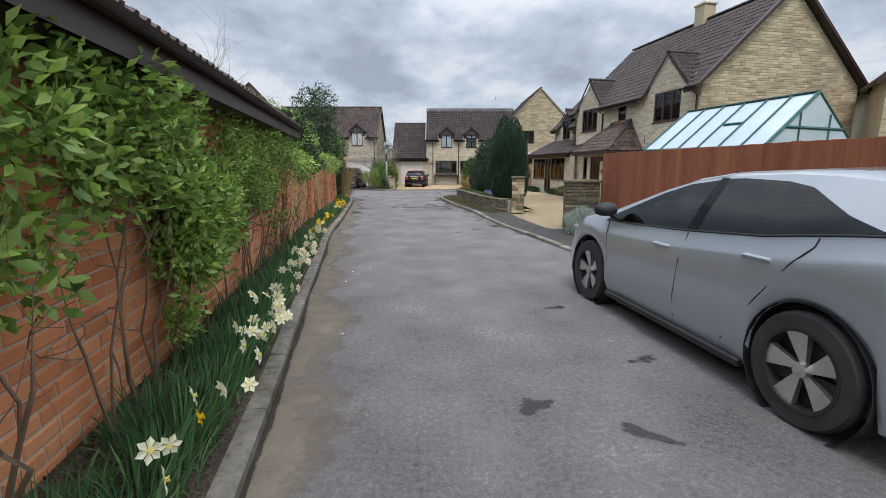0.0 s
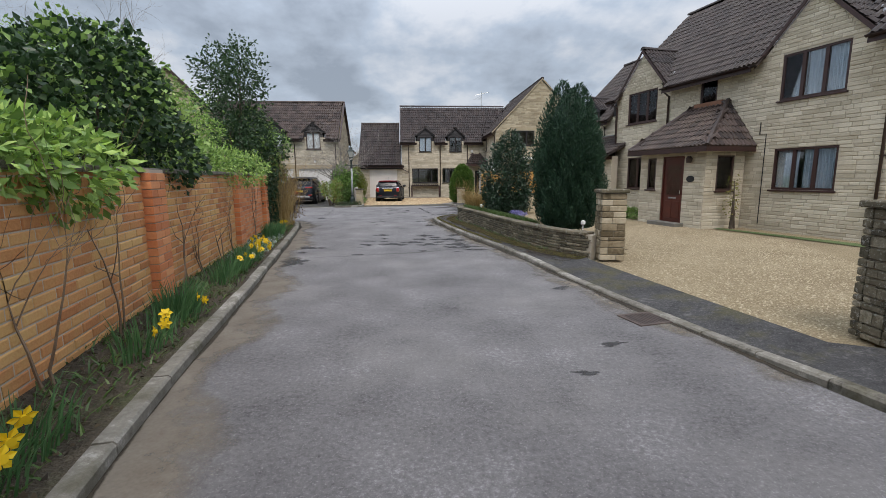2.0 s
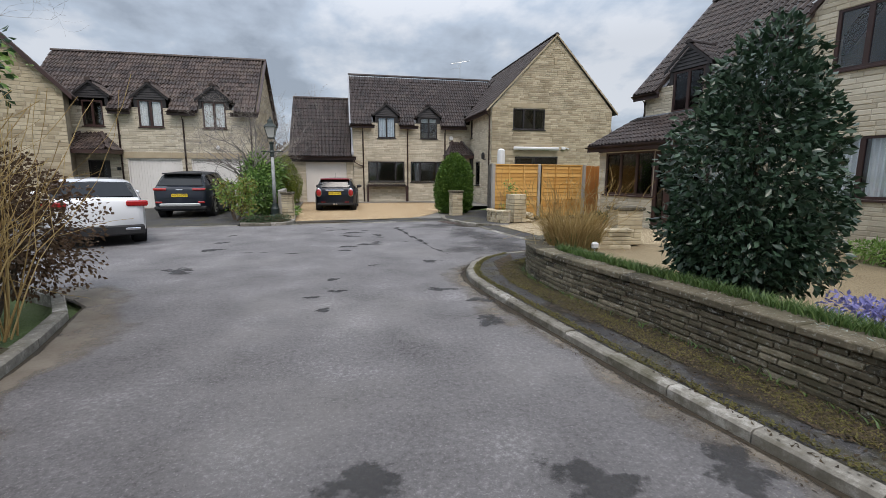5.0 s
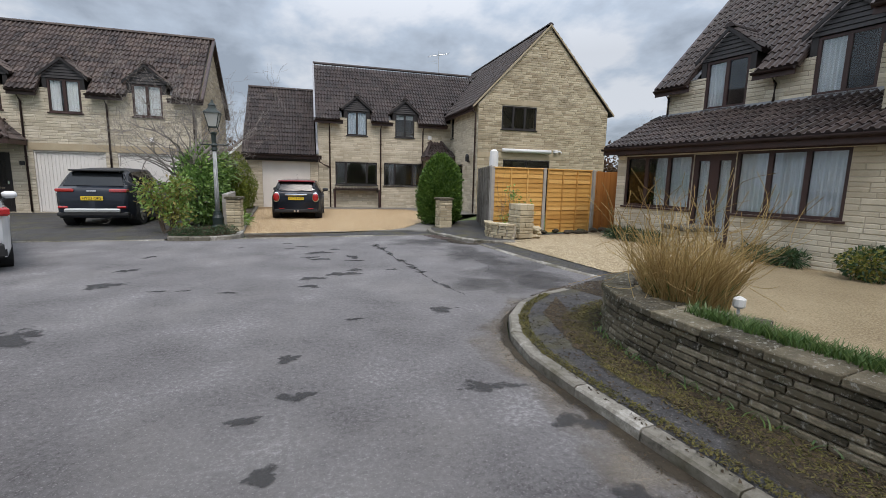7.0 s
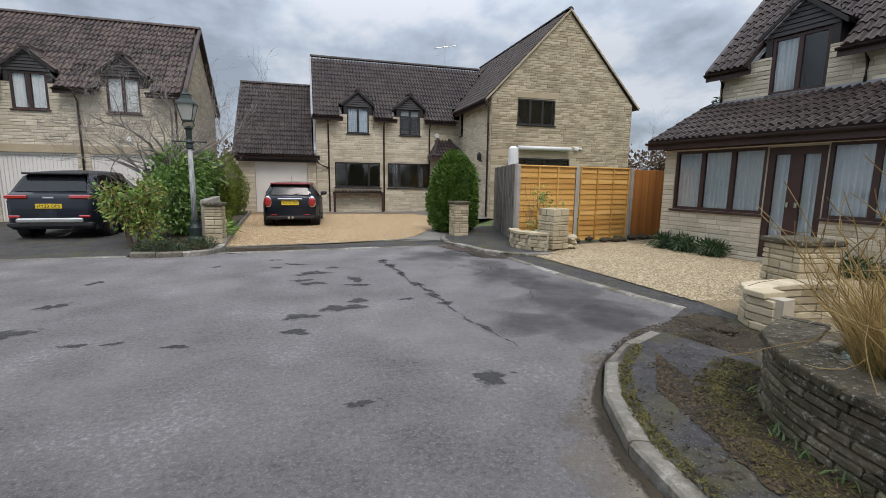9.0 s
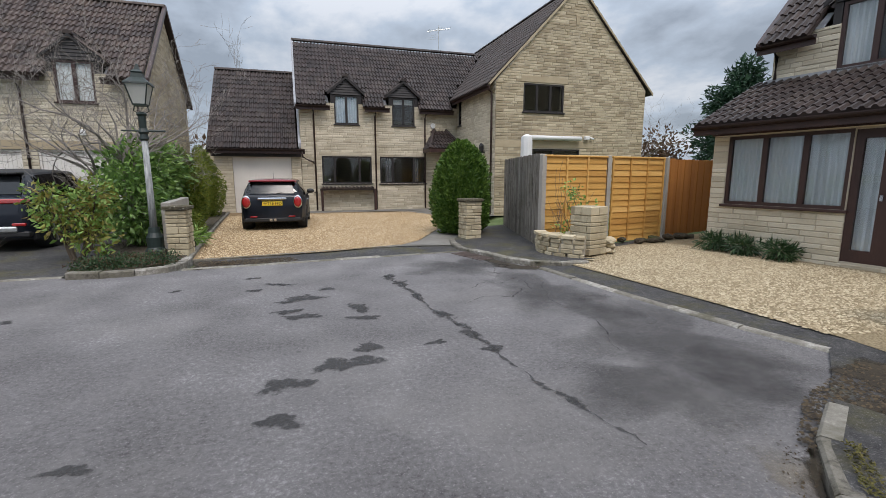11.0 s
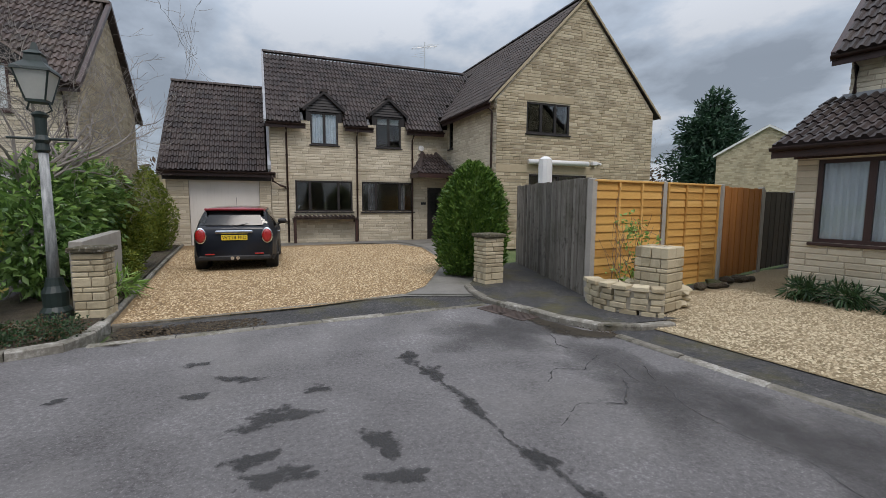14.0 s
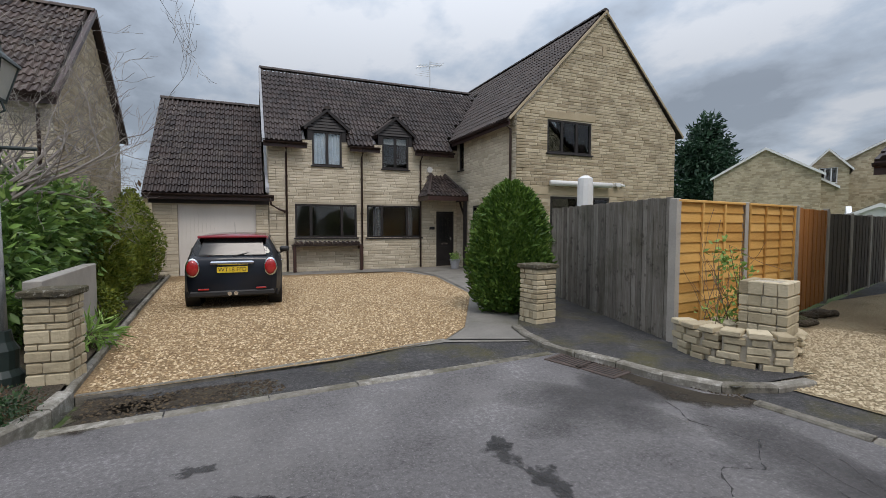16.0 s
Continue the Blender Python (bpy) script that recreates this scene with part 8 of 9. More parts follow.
    for wy in wheels:
        for s in (-1, 1):
            wm = Matrix.Translation((s * (W / 2 - 0.12), wy, wr)) @ pose(0, 0, 0, 0, 90 * s, 0)
            tw = 0.115
            wheel = part("wheel", MB().lathe([(wr * 0.70, -tw), (wr * 0.93, -tw), (wr, -tw * 0.7), (wr, tw * 0.7), (wr * 0.95, tw), (wr * 0.70, tw)], 36, None, False), TYRE, c, "black rubber tyre", wm, smooth=False)
            rim = part("rim", MB().lathe([(wr * 0.70, -0.02), (wr * 0.72, tw + 0.004), (wr * 0.66, tw + 0.002), (wr * 0.64, 0.02), (0.01, 0.015)], 36, None, False), BLACKP, wheel, "black wheel with alloy spokes")
            for k in range(spokes):
                a = 2 * math.pi * k / spokes
                r0, r1 = wr * 0.10, wr * 0.69
                h0, h1 = 0.16 if spokes < 6 else 0.10, 0.30 if spokes < 6 else 0.14
                tws = 0.22
                p = [(r0 * math.cos(a - h0 * 3), r0 * math.sin(a - h0 * 3)), (r1 * math.cos(a - h1 + tws), r1 * math.sin(a - h1 + tws)), (r1 * math.cos(a + h1 + tws), r1 * math.sin(a + h1 + tws)), (r0 * math.cos(a + h0 * 3), r0 * math.sin(a + h0 * 3))]
                z0, z1 = tw - 0.06, tw - 0.015
                part("spoke", MB().add([(x, y, z0) for x, y in p] + [(x, y, z1 - (0.02 if i in (0, 3) else 0)) for i, (x, y) in enumerate(p)], BOXF), rim_mat or ALU, wheel)
            part("hub_cap", MB().lathe([(wr * 0.14, tw - 0.06), (wr * 0.13, tw - 0.01), (0.01, tw)], 14), rim_mat or ALU, wheel)
            part("wheel_arch", MB().lathe([(wr + 0.05, -0.14), (wr + 0.055, 0.11)], 24, wm, False), BLACKP, c)
    (ry0, rz0), (ry1, rz1), rw0, rw1 = rear_glass
    rdir = Vector((0, -(rz1 - rz0), (ry1 - ry0))).normalized() * 0.012
    rdir = rdir if rdir.y < 0 else -rdir
    quad = [(-rw0, ry0, rz0), (rw0, ry0, rz0), (rw1, ry1, rz1), (-rw1, ry1, rz1)]
    part("rear_screen", MB().add([tuple(Vector(q) + rdir) for q in quad] + quad, [(0, 1, 2, 3), (7, 6, 5, 4), (0, 4, 5, 1), (1, 5, 6, 2), (2, 6, 7, 3), (3, 7, 4, 0)]), GLOSSBLACK, c, "dark reflective rear window")
    if plate:
        px, pz, py = plate[1]
        pl = part("number_plate", MB().bevel_box(-0.26, py - 0.012, pz - 0.055, 0.26, py, pz + 0.055, 0.004), YELLOW, c, "yellow number plate")
        cu = bpy.data.curves.new("plate_text", "FONT")
        cu.body, cu.size, cu.align_x, cu.align_y, cu.extrude = plate[0], 0.105, "CENTER", "CENTER", 0.001
        cu.materials.append(INK)
        tx = new("plate_text", cu)
        tx.parent = pl
        tx.matrix_local = pose(0, py - 0.0145, pz, 90, 0, 0)
    return c


def soft_box(x0, y0, z0, x1, y1, z1, b=0.03):
    return MB().bevel_box(min(x0, x1), y0, z0, max(x0, x1), y1, z1, b)


# grey hatchback on the lane
K = 1.08
g1 = car("grey five-door hatchback parked half on the pavement", pose(3.03, 4.25, 0, 0, 0, 8.6) @ Matrix.Scale(K, 4), 4.30, 1.80, 1.54,
         [(-2.15, 0.72), (-2.12, 0.98), (-2.02, 1.10), (-1.80, 1.40), (-1.62, 1.485), (-1.2, 1.528), (-0.87, 1.54), (-0.35, 1.52), (0.05, 1.462), (0.35, 1.375), (0.68, 1.25), (1.0, 1.125), (1.25, 1.055), (1.5, 1.00), (1.7, 0.945), (1.9, 0.86), (2.03, 0.77), (2.11, 0.66), (2.15, 0.52)],
         [(-2.15, 1.22), (-1.61, 1.21), (-1.28, 1.165), (-0.9, 1.105), (-0.07, 1.035), (0.7, 1.0), (1.2, 0.985), (2.15, 0.93)], (-1.30, 1.42), 0.355, GREYCAR, GREYCAR, (-1.66, 1.10), (0.30, 1.20), (-2.03, -1.80), kind="grey",
         glass_top=[(-1.66, 1.21), (-1.39, 1.29), (-1.26, 1.35), (-1.08, 1.43), (-0.88, 1.46), (-0.35, 1.475), (0.05, 1.41), (0.35, 1.32), (0.68, 1.19), (1.0, 1.06), (1.1, 1.0)], pillar_y=-0.22,
         gaps=[[(-1.285, 1.15), (-1.275, 1.10), (-1.17, 0.985), (-0.95, 0.70), (-0.66, 0.31)], [(-0.20, 1.03), (-0.16, 0.8), (-0.12, 0.5), (-0.12, 0.30)], [(1.05, 0.98), (1.02, 0.85), (0.98, 0.6), (0.96, 0.30)]], handles=(0.07, -0.92))
for s in (-1, 1):
    part("tail_light", soft_box(s * 0.60, -2.14, 0.93, s * 0.85, -1.84, 1.02, 0.02), REDLAMP, g1, "red tail light")
    part("headlight", soft_box(s * 0.52, 1.90, 0.74, s * 0.80, 2.06, 0.82, 0.02), CLEARLAMP, g1, "clear headlight")
    part("dark_quarter_panel", MB().add([(s * (x + 0.004), y, z) for x, y, z in ((0.81, -1.62, 1.215), (0.765, -1.88, 1.222), (0.735, -1.86, 1.29), (0.775, -1.45, 1.265))], [(0, 1, 2, 3), (3, 2, 1, 0)]), GLOSSBLACK, g1, "gloss black panel behind the side glass")
part("number_plate", MB().bevel_box(-0.26, -2.19, 0.55, 0.26, -2.17, 0.66, 0.004), YELLOW, g1, "yellow number plate")
part("bumper", soft_box(-0.82, -2.17, 0.28, 0.82, -2.05, 0.48, 0.04), BLACKP, g1, "black lower bumper")

# small car on the gravel
mn = car("small dark navy hatchback with red roof on the gravel drive", pose(-2.33, 40.37, 0.02, 0, 0, -3), 3.82, 1.73, 1.41,
         [(-1.91, 0.78), (-1.88, 0.95), (-1.80, 1.00), (-1.58, 1.33), (-1.35, 1.385), (-0.3, 1.41), (0.35, 1.37), (0.85, 1.02), (1.5, 0.92), (1.8, 0.80), (1.91, 0.55)],
         (0.93, 0.90), (-1.22, 1.27), 0.315, NAVYCAR, REDCAR, (-1.40, 0.72), (0.36, 0.86), (-1.82, -1.57), ("WT18 FFD", (0, 0.745, -1.925)), kind="mini", rear_glass=((-1.80, 1.005), (-1.60, 1.31), 0.58, 0.50))
part("spoiler", soft_box(-0.60, -1.72, 1.325, 0.60, -1.50, 1.375, 0.015), REDCAR, mn, "red roof spoiler")
part("trim_bar", soft_box(-0.37, -1.955, 0.835, 0.37, -1.905, 0.905, 0.022), CHROME, mn, "chrome tailgate bar")
for s in (-1, 1):
    tm_ = pose(s * 0.66, -1.86, 0.79, 90, 0, 0) @ Matrix.Diagonal((0.78, 1.15, 1.0, 1))
    tl = part("tail_light", MB().lathe([(0.155, 0.0), (0.155, 0.075), (0.140, 0.095), (0.115, 0.098)], 20, tm_), CHROME, mn, "chrome-ringed tail light", smooth=True)
    part("lens", MB().lathe([(0.128, 0.08), (0.126, 0.105), (0.07, 0.118), (0.01, 0.120)], 20, tm_), REDLAMP, tl, "red lens", smooth=True)
    part("reflector", soft_box(s * 0.40, -1.945, 0.375, s * 0.58, -1.92, 0.405, 0.006), REDLAMP, mn)
    part("exhaust", MB().tube([(s * 0.055, -1.95, 0.30), (s * 0.055, -1.75, 0.30)], 0.038, 12), CHROME, mn)
part("bumper", soft_box(-0.72, -1.935, 0.24, 0.72, -1.82, 0.36, 0.03), BLACKP, mn, "black lower bumper")
part("wiper", MB().tube([(0.0, -1.86, 0.99), (0.28, -1.78, 1.05)], 0.010, 5), BLACKP, mn)
part("aerial", MB().tube([(0, -1.2, 1.39), (0, -1.25, 1.62)], 0.004, 4), BLACKP, mn)

# dark estate car before the garages
sv = car("slate-blue sports utility car before the white garages", pose(-7.71, 38.49, 0.015, 0, 0, 0), 4.45, 1.88, 1.66,
         [(-2.22, 0.80), (-2.19, 1.06), (-2.05, 1.13), (-1.75, 1.52), (-1.45, 1.60), (-0.5, 1.65), (0.3, 1.62), (1.0, 1.16), (1.6, 1.06), (2.05, 0.95), (2.22, 0.6)],
         (1.09, 1.04), (-1.36, 1.36), 0.37, SLATECAR, BLACKP, (-1.60, 0.85), (0.36, 1.02), (-2.06, -1.74), ("HY23 OPS", (0, 0.80, -2.235)), spokes=7, rear_glass=((-2.05, 1.14), (-1.78, 1.49), 0.72, 0.60))
for s in (-1, 1):
    part("tail_light", soft_box(s * 0.42, -2.235, 0.97, s * 0.84, -2.05, 1.06, 0.02), REDLAMP, sv, "slim red tail light")
    part("reflector", soft_box(s * 0.58, -2.24, 0.52, s * 0.80, -2.12, 0.59, 0.02), REDLAMP, sv)
part("skid_plate", soft_box(-0.66, -2.26, 0.40, 0.66, -2.12, 0.52, 0.03), ALU, sv, "silver skid plate")
part("bumper", soft_box(-0.84, -2.24, 0.30, 0.84, -2.08, 0.42, 0.03), BLACKP, sv, "black lower bumper")
part("spoiler", soft_box(-0.62, -1.92, 1.535, 0.62, -1.62, 1.585, 0.015), BLACKP, sv)
part("badge", MB().box(-0.11, -2.232, 0.985, 0.11, -2.225, 1.02), CHROME, sv, "plain chrome badge bar")

# white car at the edge of the turning place
wc = car("white hatchback parked beside the hedge", pose(-8.05, 31.30, 0, 0, 0, 29), 4.28, 1.80, 1.47,
         [(-2.14, 0.80), (-2.11, 1.00), (-2.0, 1.06), (-1.70, 1.38), (-1.4, 1.44), (-0.4, 1.47), (0.3, 1.44), (0.95, 1.05), (1.6, 0.95), (2.0, 0.84), (2.14, 0.55)],
         (1.0, 0.96), (-1.30, 1.33), 0.33, WHITECAR, WHITECAR, (-1.55, 0.80), (0.36, 0.98), (-2.02, -1.69), kind="white", rear_glass=((-2.0, 1.07), (-1.73, 1.36), 0.66, 0.55))
for s in (-1, 1):
    part("tail_light", soft_box(s * 0.50, -2.17, 0.86, s * 0.90, -1.95, 0.99, 0.03), REDLAMP, wc, "red tail light")
    part("exhaust_trim", soft_box(s * 0.45, -2.18, 0.34, s * 0.72, -2.10, 0.40, 0.012), CHROME, wc)
part("bumper", soft_box(-0.80, -2.17, 0.24, 0.80, -2.06, 0.46, 0.03), BLACKP, wc, "black lower bumper")


# ---- lamp post ----
lp = thing("street_lamp", pose(-4.28, 34.66, 0.08), "old cast-iron lamp post with glazed lantern and peeling paint", "lamp post")
part("base", MB().lathe([(0.17, 0), (0.17, 0.10), (0.13, 0.16), (0.14, 0.34), (0.10, 0.42), (0.085, 0.52)], 16), GREENMETAL, lp, "dark green cast base")
part("post", MB().lathe([(0.062, 0.52), (0.055, 1.2), (0.048, 2.05)], 14), WORNMETAL, lp, "post with worn grey-white paint", smooth=True)
part("neck", MB().lathe([(0.05, 2.05), (0.075, 2.08), (0.06, 2.16), (0.085, 2.20), (0.055, 2.26), (0.06, 2.46), (0.09, 2.50), (0.04, 2.54)], 14), GREENMETAL, lp)
part("ladder_bar", MB().tube([(-0.34, 0, 2.22), (0.34, 0, 2.22)], [0.014, 0.018], 8), GREENMETAL, lp)
for s in (-1, 1):
    part("bracket", MB().tube([(0.03 * s, 0, 2.50), (0.12 * s, 0, 2.56), (0.09 * s, 0, 2.66)], 0.012, 6), GREENMETAL, lp)
lan_ = part("lantern", MB().box(-0.10, -0.10, 2.64, 0.10, 0.10, 2.67), GREENMETAL, lp, "glazed lantern")
for sx in (-1, 1):
    for sy in (-1, 1):
        part("lantern_bar", MB().tube([(0.095 * sx, 0.095 * sy, 2.66), (0.17 * sx, 0.17 * sy, 3.00)], 0.011, 5), GREENMETAL, lan_)
for k in range(4):
    part("lantern_pane", MB().add([(-0.088, -0.094, 2.67), (0.088, -0.094, 2.67), (0.160, -0.166, 2.99), (-0.160, -0.166, 2.99)], [(0, 1, 2, 3)], pose(0, 0, 0, 0, 0, 90 * k)), LAMPGLASS, lan_)
part("lantern_roof", MB().lathe([(0.27, 2.99), (0.26, 3.02), (0.13, 3.11), (0.11, 3.18), (0.13, 3.20), (0.05, 3.25), (0.02, 3.34)], 4, pose(0, 0, 0, 0, 0, 45)), GREENMETAL, lan_)

# ---- glass garden room behind the brown fence ----
gh = thing("greenhouse", I4, "green-framed glass garden room behind the brown fence", "greenhouse")
A, B_, C, D_ = Vector((4.62, 10.62, 2.05)), Vector((5.75, 8.25, 2.05)), Vector((5.85, 11.15, 2.98)), Vector((7.0, 8.75, 3.06))
A2, B2 = C * 2 - A, D_ * 2 - B_
A2.z = B2.z = 2.05
for n_, (p, q, r, s) in enumerate(((A, B_, D_, C), (B2, A2, C, D_))):
    slope = part("glass_slope", MB().tube([p, q], 0.035, 6).tube([s, r], 0.035, 6), GREENFRAME, gh)
    for i in range(6):
        u, w_ = i / 6, (i + 1) / 6
        pane = part("pane", MB().add([p.lerp(q, u), p.lerp(q, w_), s.lerp(r, w_), s.lerp(r, u)], [(0, 1, 2, 3)]), ROOFGLASS, slope)
        part("glazing_bar", MB().tube([p.lerp(q, u) + Vector((0, 0, .01)), s.lerp(r, u) + Vector((0, 0, .01))], 0.022, 5), GREENFRAME, slope)
    part("glazing_bar", MB().tube([q, r], 0.035, 5), GREENFRAME, slope)
vent_a, vent_b = A.lerp(B_, 0.52).lerp(C.lerp(D_, 0.52), 0.5), A.lerp(B_, 0.66).lerp(C.lerp(D_, 0.66), 0.5)
part("roof_vent", MB().tube([vent_a, vent_b], 0.04, 5), GREENFRAME, gh)
gab = part("gable_frame", MB().tube([B_, B2], 0.05, 6).tube([B_.lerp(D_, 0.35), B2.lerp(D_, 0.35)], 0.03, 5), GREENFRAME, gh)
for u in (0.33, 0.66):
    a = B_.lerp(B2, u)
    part("glazing_bar", MB().tube([a, a + Vector((0, 0, 0.62))], 0.025, 5), GREENFRAME, gab)
part("pane", MB().add([B_, B2, D_], [(0, 1, 2)]), ROOFGLASS, gab)
for p, q in ((A, B_), (B_, B2), (B2, A2), (A2, A)):
    part("side_wall", MB().add([(p.x, p.y, 0.0), (q.x, q.y, 0.0), (q.x, q.y, 2.05), (p.x, p.y, 2.05)], [(0, 1, 2, 3), (3, 2, 1, 0)]), WHITEP, gh)


# ---- neighbouring and far houses ----
def plain_house(x, y, rz, L, D, H, ap, label, holes=(), frame_mat=None, roofm=None, barge=None, wall=None, z=0.0):
    """Gable towards the front."""
    h = thing("house", pose(x, y, z, 0, 0, rz), label, "house")
    panel(h, "gable_wall", I4, L, H, list(holes), (L / 2, ap), material=STONE, seed=int(L * 10), stones=wall is None, core=wall, courses=(0.13, 0.16))
    for ho in holes:
        window(h, I4, *ho, 3 if ho[2] - ho[0] > 1.2 else 2, frame_mat or BLACKWOOD)
    for mm, ll in ((pose(L, 0, 0, 0, 0, 90), D), (pose(0, D, 0, 0, 0, -90), D), (pose(L, D, 0, 0, 0, 180), L)):
        panel(h, "wall", mm, ll, H, [], (L / 2, ap) if ll == L else None, stones=False, core=wall or FARSTONE)
    k = math.atan2(ap - H, L / 2)
    S = (L / 2 + 0.3) / math.cos(k)
    ze = H - 0.3 * math.tan(k) + 0.06
    roof(h, "roof", pose(-0.3, D + 0.2, ze, math.degrees(k), 0, -90), D + 0.4, S, roofm or TILEB)
    roof(h, "roof", pose(L + 0.3, -0.2, ze, math.degrees(k), 0, 90), D + 0.4, S, roofm or TILEB)
    for s, xe in ((-1, -0.3), (1, L + 0.3)):
        part("barge_board", MB().add([(xe, -0.24, ze - 0.14), (L / 2, -0.24, ap - 0.10), (L / 2, -0.24, ap + 0.12), (xe, -0.24, ze + 0.08), (xe, -0.20, ze - 0.14), (L / 2, -0.20, ap - 0.10), (L / 2, -0.20, ap + 0.12), (xe, -0.20, ze + 0.08)], BOXF_Y), barge or DARKWOOD, h)
    return h


plain_house(-19.2, 38.0, 20, 6.6, 9.0, 4.9, 8.5, "stone-gabled house behind the garden trees")
plain_house(15.6, 16.6, -34, 7.5, 9.0, 4.9, 8.4, "stone house beyond the glass garden room", [(2.2, 3.5, 3.6, 4.8)])
plain_house(40.2, 60.0, -58, 8.2, 8.0, 6.3, 8.8, "far stone house with white barge boards", (), None, TILEB, WHITEP)
plain_house(43.2, 57.5, -58, 5.6, 4.0, 5.2, 7.0, "far stone house extension with white barge boards", (), None, TILEB, WHITEP)
plain_house(45.6, 54.7, -62, 2.9, 7.0, 6.9, 8.5, "far house with white gabled dormer windows", [(0.8, 5.5, 2.1, 6.9)], WHITEP, TILE, WHITEP)
plain_house(50.2, 49.3, -62, 2.9, 7.0, 6.9, 8.5, "far house with white gabled dormer windows", [(0.8, 5.5, 2.1, 6.9)], WHITEP, TILE, WHITEP)
plain_house(49.5, 56.7, -62, 12.0, 6.0, 6.4, 9.8, "far dark-roofed house behind white dormers", (), None, TILE, WHITEP)
plain_house(32.9, 45.6, -62, 3.0, 3.0, 2.2, 2.9, "far conservatory with pale ribbed roof", (), WHITEP, TILE, WHITEP, WHITEP)
plain_house(-8.6, 62.0, 0, 5.0, 6.0, 2.8, 5.2, "far bungalow with an orange tiled roof", (), None, ORANGEROOF, WHITEP, FARSTONE)

# ---- small things in the lane's end ----
pr_ = thing("parasol", pose(4.34, 36.75, 0.05), "tall closed parasol in a pale grey cover", "parasol")
part("cover", MB().lathe([(0.10, 0.9), (0.165, 1.2), (0.16, 2.35), (0.15, 2.52), (0.06, 2.58)], 10), WHITEP, pr_, "pale grey fabric cover")
part("pole", MB().tube([(0, 0, 0), (0, 0, 1.0)], 0.03, 8), ALU, pr_)
part("foot", MB().lathe([(0.28, 0.0), (0.28, 0.06), (0.05, 0.09)], 14), CONCRETE, pr_)

rk = random.Random(9)


def rock(x, y, z, r, material, name="rock", label="rough limestone rock beside the planter", group="rocks by the planter", cat="rock"):
    bm = bmesh.new()
    bmesh.ops.create_icosphere(bm, subdivisions=2, radius=1.0)
    sx, sy, sz = r * rk.uniform(.8, 1.4), r * rk.uniform(.8, 1.3), r * rk.uniform(.45, .7)
    o = rk.uniform(0, 50)
    for v in bm.verts:
        k = 1 + 0.28 * noise.noise(v.co * 1.6 + Vector((o, 0, 0)))
        v.co = Vector((v.co.x * sx, v.co.y * sy, v.co.z * sz)) * k
    me = bpy.data.meshes.new(name)
    bm.to_mesh(me)
    bm.free()
    me.materials.append(material)
    ob = new(name, me)
    ob.matrix_world = pose(x, y, z + sz * 0.7, rk.uniform(-10, 10), rk.uniform(-10, 10), rk.uniform(0, 360))
    return tagged(ob, label, cat, group)


for i in range(16):
    rock(3.68 + rk.uniform(-.10, .28), 32.75 + rk.uniform(-.25, .45), 0.04 + 0.10 * (i // 5), 0.13, PIERSTONE)
for i in range(5):
    rock(2.98 + i * 0.13, 32.9 + rk.uniform(-.2, .2), 0.34, 0.09, PIERSTONE)
for i in range(14):
    rock(5.2 + rk.uniform(-1.0, 2.0), 33.45 + rk.uniform(-.15, .3), 0.04, rk.uniform(0.08, 0.16), SOIL, "earth_clod", "dark clod of earth along the fence", "earth heap", "soil")
for x, y in ((7.95, 21.35), (7.85, 21.15), (-4.0, 35.1), (-4.5, 34.2), (-4.75, 34.1), (-5.0, 34.3)):
    rock(x, y, 0.06, 0.10, OLDSTONE)

pot = thing("plant_pot", pose(4.6, 43.85, 0.05), "blue-grey pot with a small shrub by the front door", "plant pot")
part("pot", MB().lathe([(0.13, 0), (0.18, 0.30), (0.20, 0.32), (0.17, 0.33)], 14), LEAD, pot)
pq, po = blob_points(260, [(0, 0, 0.42, 0.18, 0.18, 0.16)], np.random.default_rng(5), 0.9)
part("leaves", leaf_mesh("leaves", pq, po, 0.07, 0.4, np.random.default_rng(6)), LEAF_MID, pot)
sl_ = thing("solar_light", pose(2.75, 17.75, 0.43), "small white solar garden light on the low wall", "garden light")
part("stake", MB().tube([(0, 0, 0), (0, 0, 0.14)], 0.012, 6), WHITEP, sl_)
part("head", MB().lathe([(0.03, 0.12), (0.05, 0.14), (0.05, 0.20), (0.02, 0.22)], 10), WHITEP, sl_)
sl2 = copy_thing(sl_, pose(1.58, 24.47, 0.40))
tagged(sl2, "small white solar garden light in the raised bed")
tbs = thing("concrete_side_wall", pose(-4.12, 35.0, 0.0, 0, 0, 94), "low rendered grey wall behind the gate pier", "wall", kind="structure")
part("slab", MB().bevel_box(0, -0.05, 0, 2.4, 0.10, 1.02, 0.01), POST, tbs)


def drain(x, y, rz, z=0.006):
    d = thing("drain", pose(x, y, z, 0, 0, rz), "rusty cast-iron road drain grating", "drain")
    part("frame", MB().box(-0.24, -0.20, -0.01, 0.24, -0.16, 0.006).box(-0.24, 0.16, -0.01, 0.24, 0.20, 0.006).box(-0.24, -0.16, -0.01, -0.20, 0.16, 0.006).box(0.20, -0.16, -0.01, 0.24, 0.16, 0.006), IRON, d)
    # thin black plate stands in for the shade of the hole below the bars
    part("pit", MB().box(-0.20, -0.16, -0.004, 0.20, 0.16, -0.001), BLACKP, d)
    for i in range(9):
        part("bar", MB().bevel_box(-0.19 + i * 0.044, -0.16, -0.001, -0.168 + i * 0.044, 0.16, 0.006, 0.002), IRON, d)


drain(1.62, 12.92, 12)
drain(1.33, 33.42, -72)
drain(1.46, 33.02, -76)


def cover(ob, values):
    at = ob.data.attributes.new("cover", "FLOAT", "POINT")
    at.data.foreach_set("value", values)
    return ob


